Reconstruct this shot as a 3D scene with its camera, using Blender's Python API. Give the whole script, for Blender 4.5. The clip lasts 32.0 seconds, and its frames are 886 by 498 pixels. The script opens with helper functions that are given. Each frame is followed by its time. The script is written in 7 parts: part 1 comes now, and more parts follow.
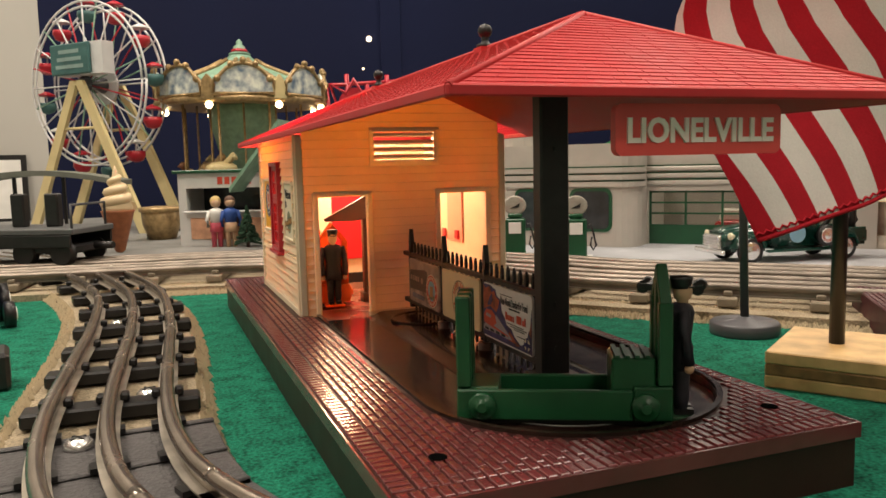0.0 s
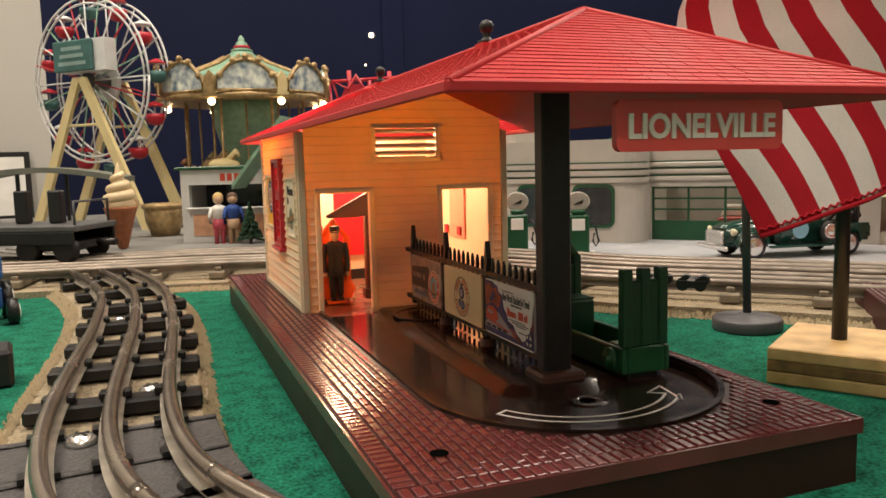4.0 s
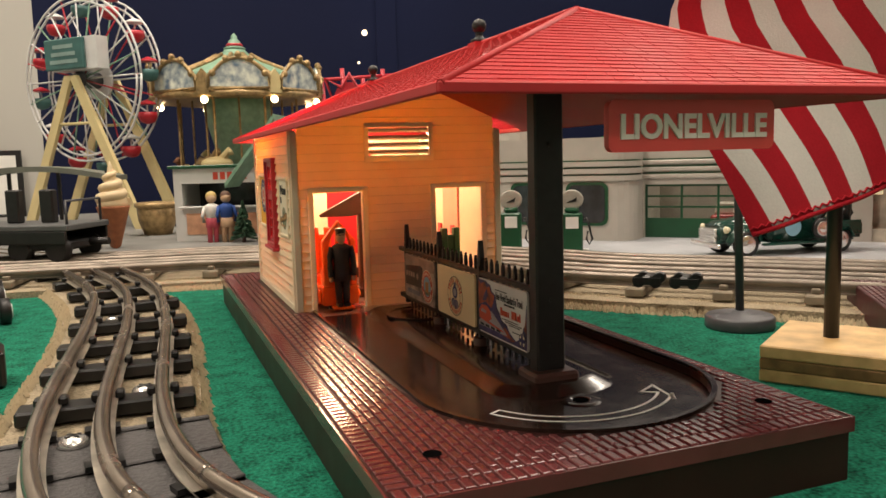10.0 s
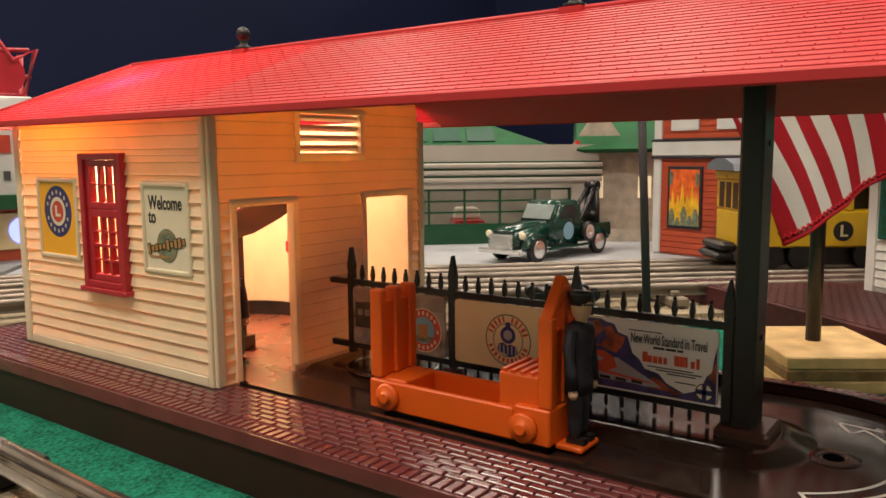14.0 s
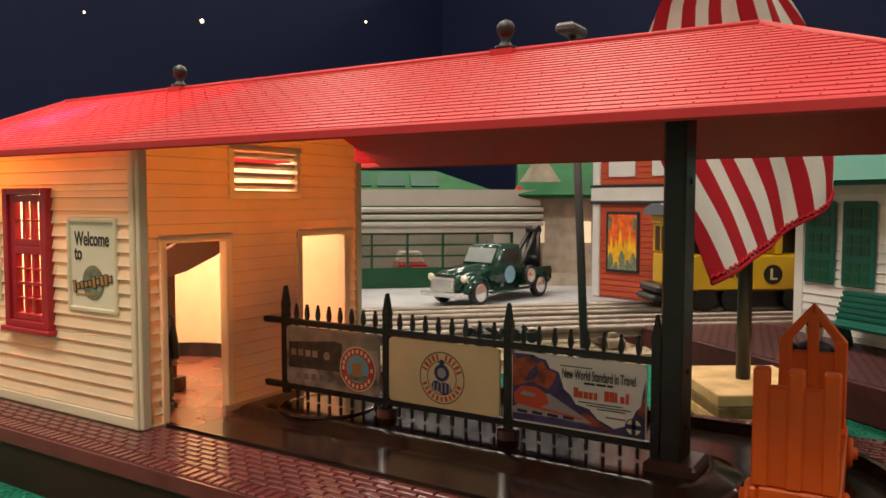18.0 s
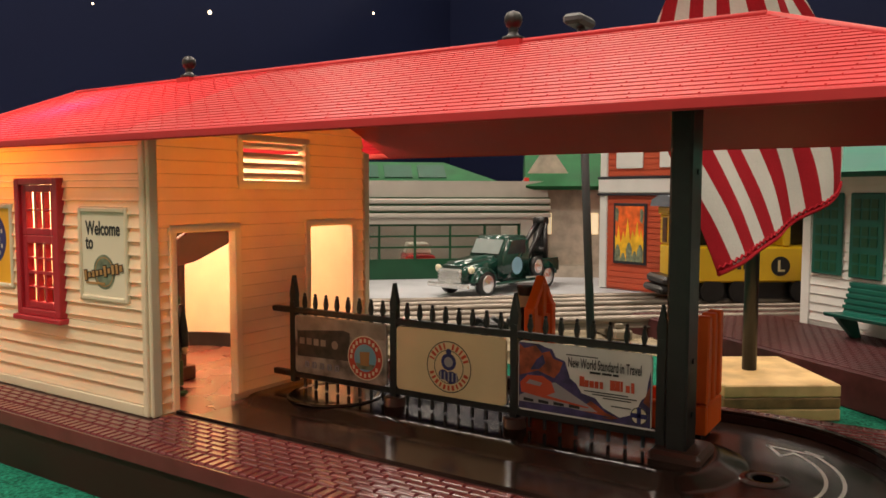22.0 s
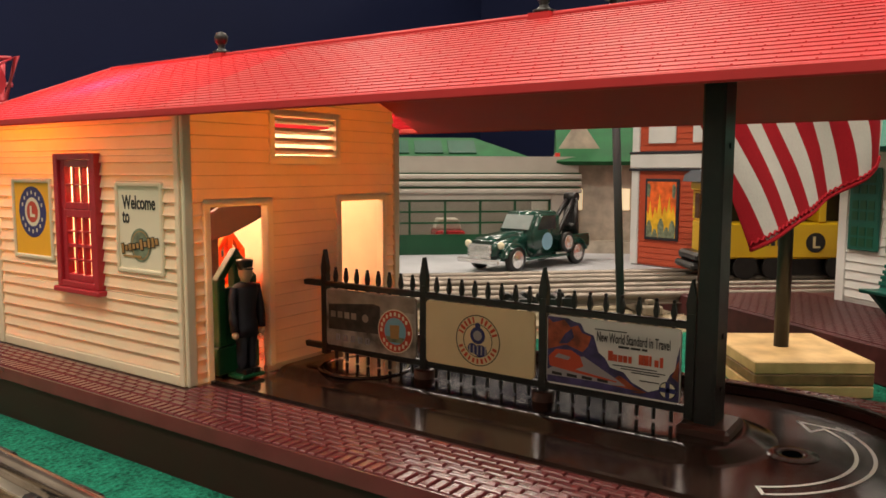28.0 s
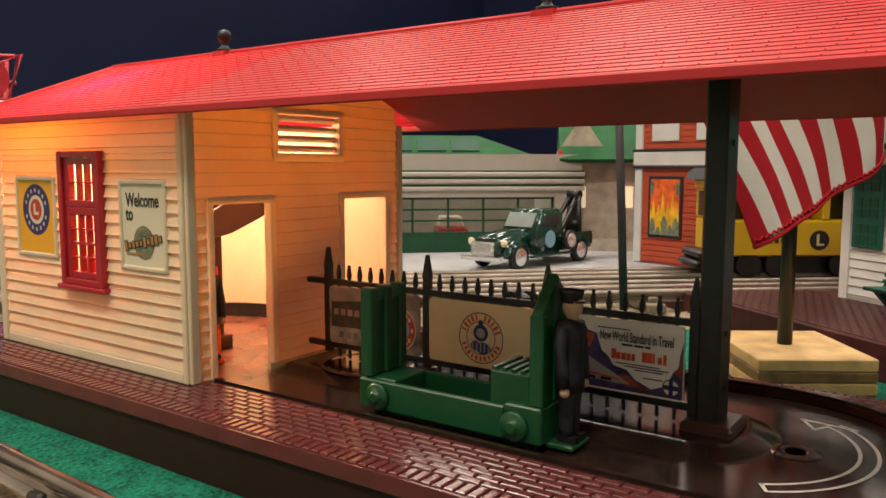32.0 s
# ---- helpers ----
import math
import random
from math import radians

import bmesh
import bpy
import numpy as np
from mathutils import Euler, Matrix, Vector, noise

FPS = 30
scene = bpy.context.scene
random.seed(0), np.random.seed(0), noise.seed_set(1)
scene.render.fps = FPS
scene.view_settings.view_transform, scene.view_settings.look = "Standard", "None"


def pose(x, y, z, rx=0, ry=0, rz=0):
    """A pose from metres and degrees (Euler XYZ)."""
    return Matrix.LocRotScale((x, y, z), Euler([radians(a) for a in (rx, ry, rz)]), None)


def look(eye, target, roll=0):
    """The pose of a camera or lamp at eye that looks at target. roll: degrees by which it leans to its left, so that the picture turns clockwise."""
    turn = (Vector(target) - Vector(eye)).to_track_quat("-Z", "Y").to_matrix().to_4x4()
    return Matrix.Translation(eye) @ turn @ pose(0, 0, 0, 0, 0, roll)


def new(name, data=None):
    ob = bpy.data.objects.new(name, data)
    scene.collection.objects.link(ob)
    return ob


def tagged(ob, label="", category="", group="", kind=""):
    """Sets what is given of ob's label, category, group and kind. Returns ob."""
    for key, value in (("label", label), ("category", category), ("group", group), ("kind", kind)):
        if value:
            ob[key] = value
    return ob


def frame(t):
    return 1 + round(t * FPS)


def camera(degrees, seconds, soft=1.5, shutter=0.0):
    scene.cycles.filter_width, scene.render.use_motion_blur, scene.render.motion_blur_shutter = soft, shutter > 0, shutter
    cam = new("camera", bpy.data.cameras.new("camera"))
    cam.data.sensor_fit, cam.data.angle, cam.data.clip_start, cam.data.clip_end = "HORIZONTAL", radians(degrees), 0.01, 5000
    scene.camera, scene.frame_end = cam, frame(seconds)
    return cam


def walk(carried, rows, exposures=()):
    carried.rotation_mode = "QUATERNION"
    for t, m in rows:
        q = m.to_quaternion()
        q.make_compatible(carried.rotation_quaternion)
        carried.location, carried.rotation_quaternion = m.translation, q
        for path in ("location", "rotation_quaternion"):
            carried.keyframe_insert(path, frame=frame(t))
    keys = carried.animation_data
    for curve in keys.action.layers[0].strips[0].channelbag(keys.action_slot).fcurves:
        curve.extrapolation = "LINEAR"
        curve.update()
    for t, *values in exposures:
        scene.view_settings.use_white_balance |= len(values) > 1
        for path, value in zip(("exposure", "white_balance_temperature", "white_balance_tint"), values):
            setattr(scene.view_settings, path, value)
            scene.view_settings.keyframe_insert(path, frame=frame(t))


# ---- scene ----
# One plan unit is 33.1 mm (half the width of a toy door); z is counted from the green mat.
S = 0.0331
MAT = 1.18
cam = camera(59.4, 32.0, soft=1.6)
# seconds, eye in plan units, yaw, pitch, roll in degrees
ROWS = [
    (0, 0.309, 0.516, 1.590, -20.78, -6.20, -1.35),
    (0.5, 0.310, 0.513, 1.589, -20.75, -6.28, -1.34),
    (1, 0.310, 0.513, 1.591, -20.74, -6.22, -1.36),
    (1.5, 0.312, 0.514, 1.590, -20.73, -6.17, -1.38),
    (2, 0.315, 0.515, 1.590, -20.72, -6.13, -1.40),
    (2.5, 0.314, 0.513, 1.591, -20.69, -6.23, -1.40),
    (3, 0.315, 0.512, 1.590, -20.65, -6.36, -1.39),
    (3.5, 0.318, 0.513, 1.590, -20.59, -6.48, -1.42),
    (5.5, 0.330, 0.505, 1.596, -20.48, -6.41, -1.52),
    (6, 0.330, 0.503, 1.599, -20.41, -6.53, -1.54),
    (6.5, 0.331, 0.503, 1.600, -20.40, -6.54, -1.57),
    (7, 0.331, 0.504, 1.602, -20.40, -6.55, -1.58),
    (7.5, 0.333, 0.505, 1.602, -20.38, -6.57, -1.66),
    (8, 0.334, 0.507, 1.605, -20.34, -6.70, -1.68),
    (8.5, 0.334, 0.508, 1.609, -20.31, -6.85, -1.66),
    (9, 0.335, 0.509, 1.613, -20.31, -6.95, -1.68),
    (9.5, 0.336, 0.511, 1.614, -20.36, -6.89, -1.67),
    (10, 0.336, 0.513, 1.615, -20.98, -6.68, -1.57),
    (10.5, 0.342, 0.501, 1.615, -21.91, -6.34, -1.48),
    (11, 0.331, 0.559, 1.551, -23.66, -5.40, -0.97),
    (11.5, -0.498, 1.991, 1.591, -39.28, -6.62, -1.56),
    (11.8, -1.552, 3.099, 1.550, -46.70, -6.39, -2.22),
    (12, -1.975, 3.650, 1.463, -49.97, -7.17, -1.92),
    (12.3, -2.541, 4.344, 1.531, -53.83, -6.87, -1.77),
    (12.5, -2.766, 4.702, 1.581, -54.97, -6.23, -1.83),
    (13, -2.690, 5.517, 1.679, -56.47, -5.77, -1.46),
    (13.5, -2.505, 5.869, 1.836, -55.15, -6.43, -0.91),
    (14, -2.356, 5.805, 1.657, -54.18, -6.99, -0.47),
    (14.5, -2.434, 5.844, 1.558, -54.18, -6.57, 0.02),
    (16.5, -2.535, 5.765, 1.556, -52.83, -5.78, -0.03),
    (17, -2.464, 5.614, 1.587, -54.77, -3.81, -0.05),
    (17.5, -2.266, 5.708, 1.564, -57.20, -3.20, -0.12),
    (18, -2.294, 5.683, 1.558, -58.04, -3.50, 0.04),
    (18.5, -2.308, 5.675, 1.554, -58.21, -3.53, 0.02),
    (19, -2.312, 5.673, 1.553, -58.21, -3.60, 0.09),
    (19.5, -2.314, 5.671, 1.552, -58.13, -3.71, 0.09),
    (20, -2.321, 5.666, 1.550, -58.02, -3.77, 0.10),
    (20.5, -2.325, 5.665, 1.547, -57.86, -3.80, 0.14),
    (21, -2.329, 5.662, 1.545, -57.70, -3.89, 0.11),
    (21.5, -2.331, 5.659, 1.545, -57.60, -3.99, 0.13),
    (22, -2.337, 5.655, 1.542, -57.50, -4.09, 0.13),
    (22.5, -2.342, 5.652, 1.541, -57.44, -4.16, 0.14),
    (23, -2.347, 5.648, 1.543, -57.28, -4.25, 0.19),
    (23.5, -2.353, 5.641, 1.542, -56.97, -4.32, 0.14),
    (24, -2.356, 5.640, 1.542, -56.67, -4.37, 0.15),
    (24.5, -2.359, 5.637, 1.541, -56.29, -4.43, 0.11),
    (25, -2.364, 5.633, 1.541, -56.07, -4.48, 0.11),
    (25.5, -2.372, 5.631, 1.539, -55.95, -4.52, 0.04),
    (27.5, -2.371, 5.618, 1.531, -55.33, -5.68, 0.10),
    (28, -2.367, 5.625, 1.528, -55.26, -5.85, 0.10),
    (28.5, -2.366, 5.624, 1.528, -55.22, -5.93, 0.12),
    (29, -2.368, 5.626, 1.525, -55.22, -5.95, 0.09),
    (29.5, -2.367, 5.625, 1.526, -55.19, -6.00, 0.03),
    (30, -2.365, 5.625, 1.527, -55.17, -6.03, 0.08),
    (30.5, -2.366, 5.627, 1.526, -55.16, -6.08, 0.08),
    (31, -2.367, 5.627, 1.525, -55.14, -6.06, 0.13),
    (31.5, -2.367, 5.628, 1.527, -55.10, -6.08, 0.11),
    (32, -2.366, 5.627, 1.523, -55.04, -6.00, 0.06),
]


def eye_pose(x, y, z, yaw, pitch, roll):
    ahead = Vector((-math.sin(radians(yaw)) * math.cos(radians(pitch)), math.cos(radians(yaw)) * math.cos(radians(pitch)), math.sin(radians(pitch))))
    eye = Vector((x, y, z + MAT)) * S
    return look(eye, eye + ahead, roll)


walk(cam, [(t, eye_pose(*r)) for t, *r in ROWS])

# ---- light ----
world = bpy.data.worlds.new("room_air")
scene.world = world
world.use_nodes = True
world.node_tree.nodes["Background"].inputs[0].default_value = (0.9, 0.85, 0.8, 1)
world.node_tree.nodes["Background"].inputs[1].default_value = 0.02
scene.view_settings.exposure = -0.2


def area_lamp(name, x, y, z, sx, sy, watts, colour):
    data = bpy.data.lights.new(name, "AREA")
    data.shape, data.size, data.size_y, data.energy, data.color = "RECTANGLE", sx * S, sy * S, watts, colour
    ob = new(name, data)
    ob.location = (x * S, y * S, z * S)
    return ob


# ceiling panels of the room, all out of view
WARM = (1.0, 0.86, 0.72)
CEILING = 46.0
# (5, -35) and (-20, 3) are added fill for the sign and the west-facing walls
LAMPS = [(5, -35, 9, 9, 9.5), (-20, 3, 9, 9, 19.5), (24, -2, 9, 9, 11.5), (6, 26, 9, 9, 13.5), (-15, 34, 9, 9, 13.0), (40, 26, 9, 9, 11.0)]
for lx, ly, sx, sy, watts in LAMPS:
    area_lamp("unseen_ceiling_lamp", lx, ly, CEILING - 0.6, sx, sy, watts, WARM)
# more panels further down the room, past the navy backdrop
for lx, ly, sx, sy, watts in ((62, 66, 9, 9, 9.0), (96, 56, 10, 56, 32.0), (104, 20, 9, 9, 9.0), (36, 88, 9, 9, 9.0), (80, 84, 26, 26, 8.0), (122, 14, 26, 40, 5.0), (56, 98, 44, 14, 4.0)):
    area_lamp("unseen_ceiling_lamp", lx, ly, CEILING - 0.6, sx, sy, watts, WARM)
# the bulb in the freight house
bulb = bpy.data.lights.new("house_bulb", "POINT")
bulb.energy, bulb.color, bulb.shadow_soft_size = 1.0, (1.0, 0.70, 0.42), 0.40 * S
bulb_ob = new("house_bulb", bulb)
bulb_ob.location = (3.45 * S, 14.75 * S, 3.46 * S)

# ---- materials ----


def material(name, colour, rough=0.5, metal=0.0, vary=0.12, grain=0.0, grain_size=0.0006, stain_size=0.02, bump=0.0, coat=0.0, tint=None, spec=0.5, island=0.0, rand=0.0):
    """Paint or plastic with two scales of variation (stains and grain) and fine relief, at real size."""
    m = bpy.data.materials.new(name)
    m.use_nodes = True
    nt = m.node_tree
    b = nt.nodes["Principled BSDF"]
    b.inputs["Roughness"].default_value, b.inputs["Metallic"].default_value = rough, metal
    b.inputs["Coat Weight"].default_value = coat
    b.inputs["Coat Roughness"].default_value = 0.15
    b.inputs["Specular IOR Level"].default_value = spec
    tc = nt.nodes.new("ShaderNodeTexCoord")
    big = nt.nodes.new("ShaderNodeTexNoise")
    big.inputs["Scale"].default_value, big.inputs["Detail"].default_value = 1.0 / stain_size, 3.0
    fine = nt.nodes.new("ShaderNodeTexNoise")
    fine.inputs["Scale"].default_value, fine.inputs["Detail"].default_value = 1.0 / grain_size, 2.0
    for n in (big, fine):
        nt.links.new(tc.outputs["Object"], n.inputs["Vector"])
    dark = [c * (1 - vary) for c in colour]
    light = [min(1.0, c * (1 + vary)) for c in (tint or colour)]
    mix = nt.nodes.new("ShaderNodeMix")
    mix.data_type = "RGBA"
    mix.inputs["A"].default_value, mix.inputs["B"].default_value = (*dark, 1), (*light, 1)
    add = nt.nodes.new("ShaderNodeMath")
    add.operation = "MULTIPLY_ADD"
    add.inputs[1].default_value, add.inputs[2].default_value = grain, 0.0
    nt.links.new(fine.outputs["Fac"], add.inputs[0])
    total = nt.nodes.new("ShaderNodeMath")
    total.operation = "MULTIPLY_ADD"
    total.inputs[1].default_value = 1.0 - grain
    nt.links.new(big.outputs["Fac"], total.inputs[0])
    nt.links.new(add.outputs[0], total.inputs[2])
    last = total
    for amount, node, socket in ((island, "ShaderNodeNewGeometry", "Random Per Island"), (rand, "ShaderNodeObjectInfo", "Random")):
        if amount:
            src = nt.nodes.new(node)
            more = nt.nodes.new("ShaderNodeMath")
            more.operation = "MULTIPLY_ADD"
            more.inputs[1].default_value = amount
            nt.links.new(src.outputs[socket], more.inputs[0])
            nt.links.new(last.outputs[0], more.inputs[2])
            last = more
    sharp = nt.nodes.new("ShaderNodeMapRange")
    sharp.inputs["From Min"].default_value, sharp.inputs["From Max"].default_value = 0.32, 0.68
    nt.links.new(last.outputs[0], sharp.inputs["Value"])
    nt.links.new(sharp.outputs["Result"], mix.inputs["Factor"])
    nt.links.new(mix.outputs["Result"], b.inputs["Base Color"])
    rr = nt.nodes.new("ShaderNodeMapRange")
    rr.inputs["To Min"].default_value, rr.inputs["To Max"].default_value = max(0.02, rough - 0.08), min(1.0, rough + 0.08)
    nt.links.new(big.outputs["Fac"], rr.inputs["Value"])
    nt.links.new(rr.outputs["Result"], b.inputs["Roughness"])
    if bump:
        bp = nt.nodes.new("ShaderNodeBump")
        bp.inputs["Strength"].default_value, bp.inputs["Distance"].default_value = bump, grain_size
        nt.links.new(fine.outputs["Fac"], bp.inputs["Height"])
        nt.links.new(bp.outputs["Normal"], b.inputs["Normal"])
    return m


def translucent_plastic(name, colour, through_colour, share, rough=0.4):
    """Thin moulded plastic that lets a bulb behind it shine through."""
    m = material(name, colour, rough, vary=0.05, stain_size=0.015)
    nt = m.node_tree
    b, out = nt.nodes["Principled BSDF"], nt.nodes["Material Output"]
    tr = nt.nodes.new("ShaderNodeBsdfTranslucent")
    tr.inputs["Color"].default_value = (*through_colour, 1)
    mx = nt.nodes.new("ShaderNodeMixShader")
    mx.inputs["Fac"].default_value = share
    nt.links.new(b.outputs[0], mx.inputs[1])
    nt.links.new(tr.outputs[0], mx.inputs[2])
    nt.links.new(mx.outputs[0], out.inputs["Surface"])
    return m


def glow(name, colour, strength):
    m = bpy.data.materials.new(name)
    m.use_nodes = True
    b = m.node_tree.nodes["Principled BSDF"]
    b.inputs["Base Color"].default_value = (*colour, 1)
    b.inputs["Emission Color"].default_value = (*colour, 1)
    b.inputs["Emission Strength"].default_value = strength
    return m


def clear(name, colour, rough=0.03):
    m = bpy.data.materials.new(name)
    m.use_nodes = True
    b = m.node_tree.nodes["Principled BSDF"]
    b.inputs["Base Color"].default_value = (*colour, 1)
    b.inputs["Roughness"].default_value = rough
    b.inputs["Transmission Weight"].default_value = 1.0
    b.inputs["IOR"].default_value = 1.3
    return m


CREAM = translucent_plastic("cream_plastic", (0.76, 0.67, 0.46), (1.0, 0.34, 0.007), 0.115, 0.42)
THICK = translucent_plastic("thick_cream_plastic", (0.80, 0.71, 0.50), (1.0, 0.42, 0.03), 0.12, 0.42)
# lap edges: shadow line under each board put in as darker, less translucent plastic
LAPSHADE = translucent_plastic("shaded_lap_edge_plastic", (0.66, 0.56, 0.38), (1.0, 0.26, 0.01), 0.025, 0.42)
# one roof in two reds; the translucent one is darkened to offset its glow
ROOFRED = translucent_plastic("red_roof_plastic", (0.42, 0.022, 0.028), (1.0, 0.003, 0.035), 0.24, 0.58)
CANOPYRED = material("red_canopy_plastic", (0.51, 0.029, 0.033), 0.50, vary=0.05, stain_size=0.015, spec=0.32)
FRAMERED = material("red_window_plastic", (0.42, 0.02, 0.03), 0.35, vary=0.08)
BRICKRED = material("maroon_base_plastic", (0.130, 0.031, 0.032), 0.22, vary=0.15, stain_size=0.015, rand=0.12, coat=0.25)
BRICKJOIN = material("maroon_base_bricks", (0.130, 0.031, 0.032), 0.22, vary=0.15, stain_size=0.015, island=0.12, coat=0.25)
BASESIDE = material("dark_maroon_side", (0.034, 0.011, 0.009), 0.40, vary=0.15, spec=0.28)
LANE = material("glossy_black_plastic", (0.024, 0.013, 0.010), 0.15, vary=0.3, stain_size=0.01, spec=0.42)
BLACK = material("black_moulded_plastic", (0.012, 0.011, 0.011), 0.38, vary=0.3, stain_size=0.004)
BROWNP = material("brown_moulded_plastic", (0.06, 0.022, 0.016), 0.4, vary=0.2)
ORANGE = translucent_plastic("orange_cart_plastic", (0.80, 0.125, 0.008), (1.0, 0.14, 0.01), 0.15, 0.42)
GREENC = material("green_cart_plastic", (0.008, 0.075, 0.026), 0.36, vary=0.12, stain_size=0.008, bump=0.05)
NAVY = material("navy_uniform", (0.013, 0.013, 0.020), 0.62, vary=0.3, stain_size=0.003)
SKIN = material("flesh_paint", (0.55, 0.36, 0.22), 0.5, vary=0.1)
FELT = material("green_felt_mat", (0.0055, 0.072, 0.042), 0.95, vary=0.6, grain=0.6, grain_size=0.0015, stain_size=0.009, bump=1.0, tint=(0.015, 0.165, 0.10), spec=0.1)
CORK = material("tan_cork_roadbed", (0.34, 0.28, 0.19), 0.9, vary=0.35, grain=0.7, grain_size=0.0012, bump=0.9, spec=0.2)
RAIL = material("worn_steel_rail", (0.36, 0.305, 0.26), 0.25, 0.9, vary=0.25, stain_size=0.02)
FLANGE = material("pale_tin_flange", (0.52, 0.48, 0.41), 0.42, 0.75, vary=0.25, stain_size=0.012)
RAILDULL = material("brown_steel_rail", (0.24, 0.205, 0.17), 0.45, 0.8, vary=0.3, stain_size=0.02)
TIE = material("black_tin_tie", (0.013, 0.0125, 0.013), 0.36, 0.2, vary=0.35, stain_size=0.01)
SLAB = material("dark_grey_tie_slab", (0.070, 0.066, 0.066), 0.7, vary=0.35, grain=0.5, grain_size=0.0015, bump=0.6)
CHROME = material("bright_metal", (0.85, 0.84, 0.82), 0.24, 0.85, vary=0.08)
WHITEP = material("white_moulded_plastic", (0.80, 0.79, 0.75), 0.4, vary=0.05)
PAVE = material("pale_grey_pavement", (0.37, 0.38, 0.40), 0.6, vary=0.12, stain_size=0.03)
DKGREEN = material("dark_green_trim", (0.007, 0.070, 0.028), 0.35, vary=0.1)
TEAL = material("teal_green_plastic", (0.006, 0.105, 0.075), 0.4, vary=0.1)
PINE = material("pale_pine_wood", (0.58, 0.37, 0.15), 0.5, vary=0.16, stain_size=0.012, tint=(0.67, 0.46, 0.21))
PINEDARK = material("pine_end_grain", (0.24, 0.135, 0.05), 0.55, vary=0.3, stain_size=0.006)
GREYM = material("grey_painted_metal", (0.085, 0.085, 0.092), 0.45, 0.3, vary=0.15)
FLAGRED = material("red_flag_cloth", (0.40, 0.014, 0.024), 0.85, vary=0.15, grain=0.4, grain_size=0.0008, bump=0.12, spec=0.15)
FLAGWHITE = material("white_flag_cloth", (0.70, 0.67, 0.63), 0.85, vary=0.08, grain=0.4, grain_size=0.0008, bump=0.12, spec=0.15)
NAVYWALL = material("navy_wall_paint", (0.0075, 0.011, 0.039), 0.75, vary=0.12, stain_size=0.35, spec=0.15)
WHITEWALL = material("warm_white_wall_paint", (0.48, 0.465, 0.425), 0.8, vary=0.04, stain_size=0.3)
STAR = glow("star_light", (1.0, 0.75, 0.45), 6.0)

# ---- building helpers (plan units) ----


def thing(name, label, category, x=0.0, y=0.0, z=0.0, rz=0.0, group="", kind=""):
    ob = new(name)
    ob.empty_display_size = 0.01
    ob.matrix_basis = pose(x * S, y * S, z * S, 0, 0, rz)
    return tagged(ob, label, category, group, kind)


def mesh_of(name, bm, mats):
    me = bpy.data.meshes.new(name)
    for v in bm.verts:
        v.co *= S
    bm.to_mesh(me)
    bm.free()
    for m in mats if isinstance(mats, (list, tuple)) else [mats]:
        me.materials.append(m)
    return me


def part(name, bm, mats, parent, label="", at=None, smooth=False):
    """Links bm as one mesh object under a thing or under a part."""
    me = mesh_of(name, bm, mats)
    if smooth:
        me.shade_smooth()
    ob = new(name, me)
    ob.parent = parent
    if at is not None:
        ob.matrix_basis = at
    return tagged(ob, label)


def solid(name, bm, mats, label="", category="", kind="", group=""):
    return tagged(new(name, mesh_of(name, bm, mats)), label, category, group, kind)


def box(bm, x0, x1, y0, y1, z0, z1, mi=0, m=None):
    vs = [Vector((x, y, z)) for x in (x0, x1) for y in (y0, y1) for z in (z0, z1)]
    if m is not None:
        vs = [m @ v for v in vs]
    v = [bm.verts.new(c) for c in vs]
    for f in ((0, 1, 3, 2), (4, 6, 7, 5), (0, 4, 5, 1), (2, 3, 7, 6), (0, 2, 6, 4), (1, 5, 7, 3)):
        face = bm.faces.new([v[i] for i in f])
        face.material_index = mi
    return bm


def cbox(x0, x1, y0, y1, z0, z1, b=0.02):
    """A box with chamfered edges, in a bmesh of its own."""
    bm = box(bmesh.new(), x0, x1, y0, y1, z0, z1)
    bmesh.ops.recalc_face_normals(bm, faces=bm.faces)
    bmesh.ops.bevel(bm, geom=bm.edges[:], offset=b, segments=1, affect="EDGES")
    return bm


def bevelled(bm, b):
    bmesh.ops.recalc_face_normals(bm, faces=bm.faces)
    bmesh.ops.bevel(bm, geom=[e for e in bm.edges if len(e.link_faces) == 2 and e.calc_face_angle(0) > 0.6], offset=b, segments=1, affect="EDGES")
    return bm


def lathe(bm, profile, seg=16, m=None, mi=0, caps=True):
    """Turns (radius, height) pairs round z."""
    rings = []
    for r, h in profile:
        ring = []
        for k in range(seg):
            a = 2 * math.pi * k / seg
            c = Vector((r * math.cos(a), r * math.sin(a), h))
            ring.append(bm.verts.new(m @ c if m is not None else c))
        rings.append(ring)
    for a, b in zip(rings, rings[1:]):
        for k in range(seg):
            f = bm.faces.new((a[k], a[(k + 1) % seg], b[(k + 1) % seg], b[k]))
            f.material_index, f.smooth = mi, True
    if caps:
        bm.faces.new(rings[0][::-1]).material_index = mi
        bm.faces.new(rings[-1]).material_index = mi
    return bm


def prism(bm, outline, z0, z1, m=None, mi=0):
    """Pushes a flat outline (x, y) up from z0 to z1."""
    lo = [Vector((x, y, z0)) for x, y in outline]
    hi = [Vector((x, y, z1)) for x, y in outline]
    if m is not None:
        lo, hi = [m @ c for c in lo], [m @ c for c in hi]
    a, b = [bm.verts.new(c) for c in lo], [bm.verts.new(c) for c in hi]
    n = len(a)
    bm.faces.new(a[::-1]).material_index = mi
    bm.faces.new(b).material_index = mi
    for k in range(n):
        bm.faces.new((a[k], a[(k + 1) % n], b[(k + 1) % n], b[k])).material_index = mi
    return bm


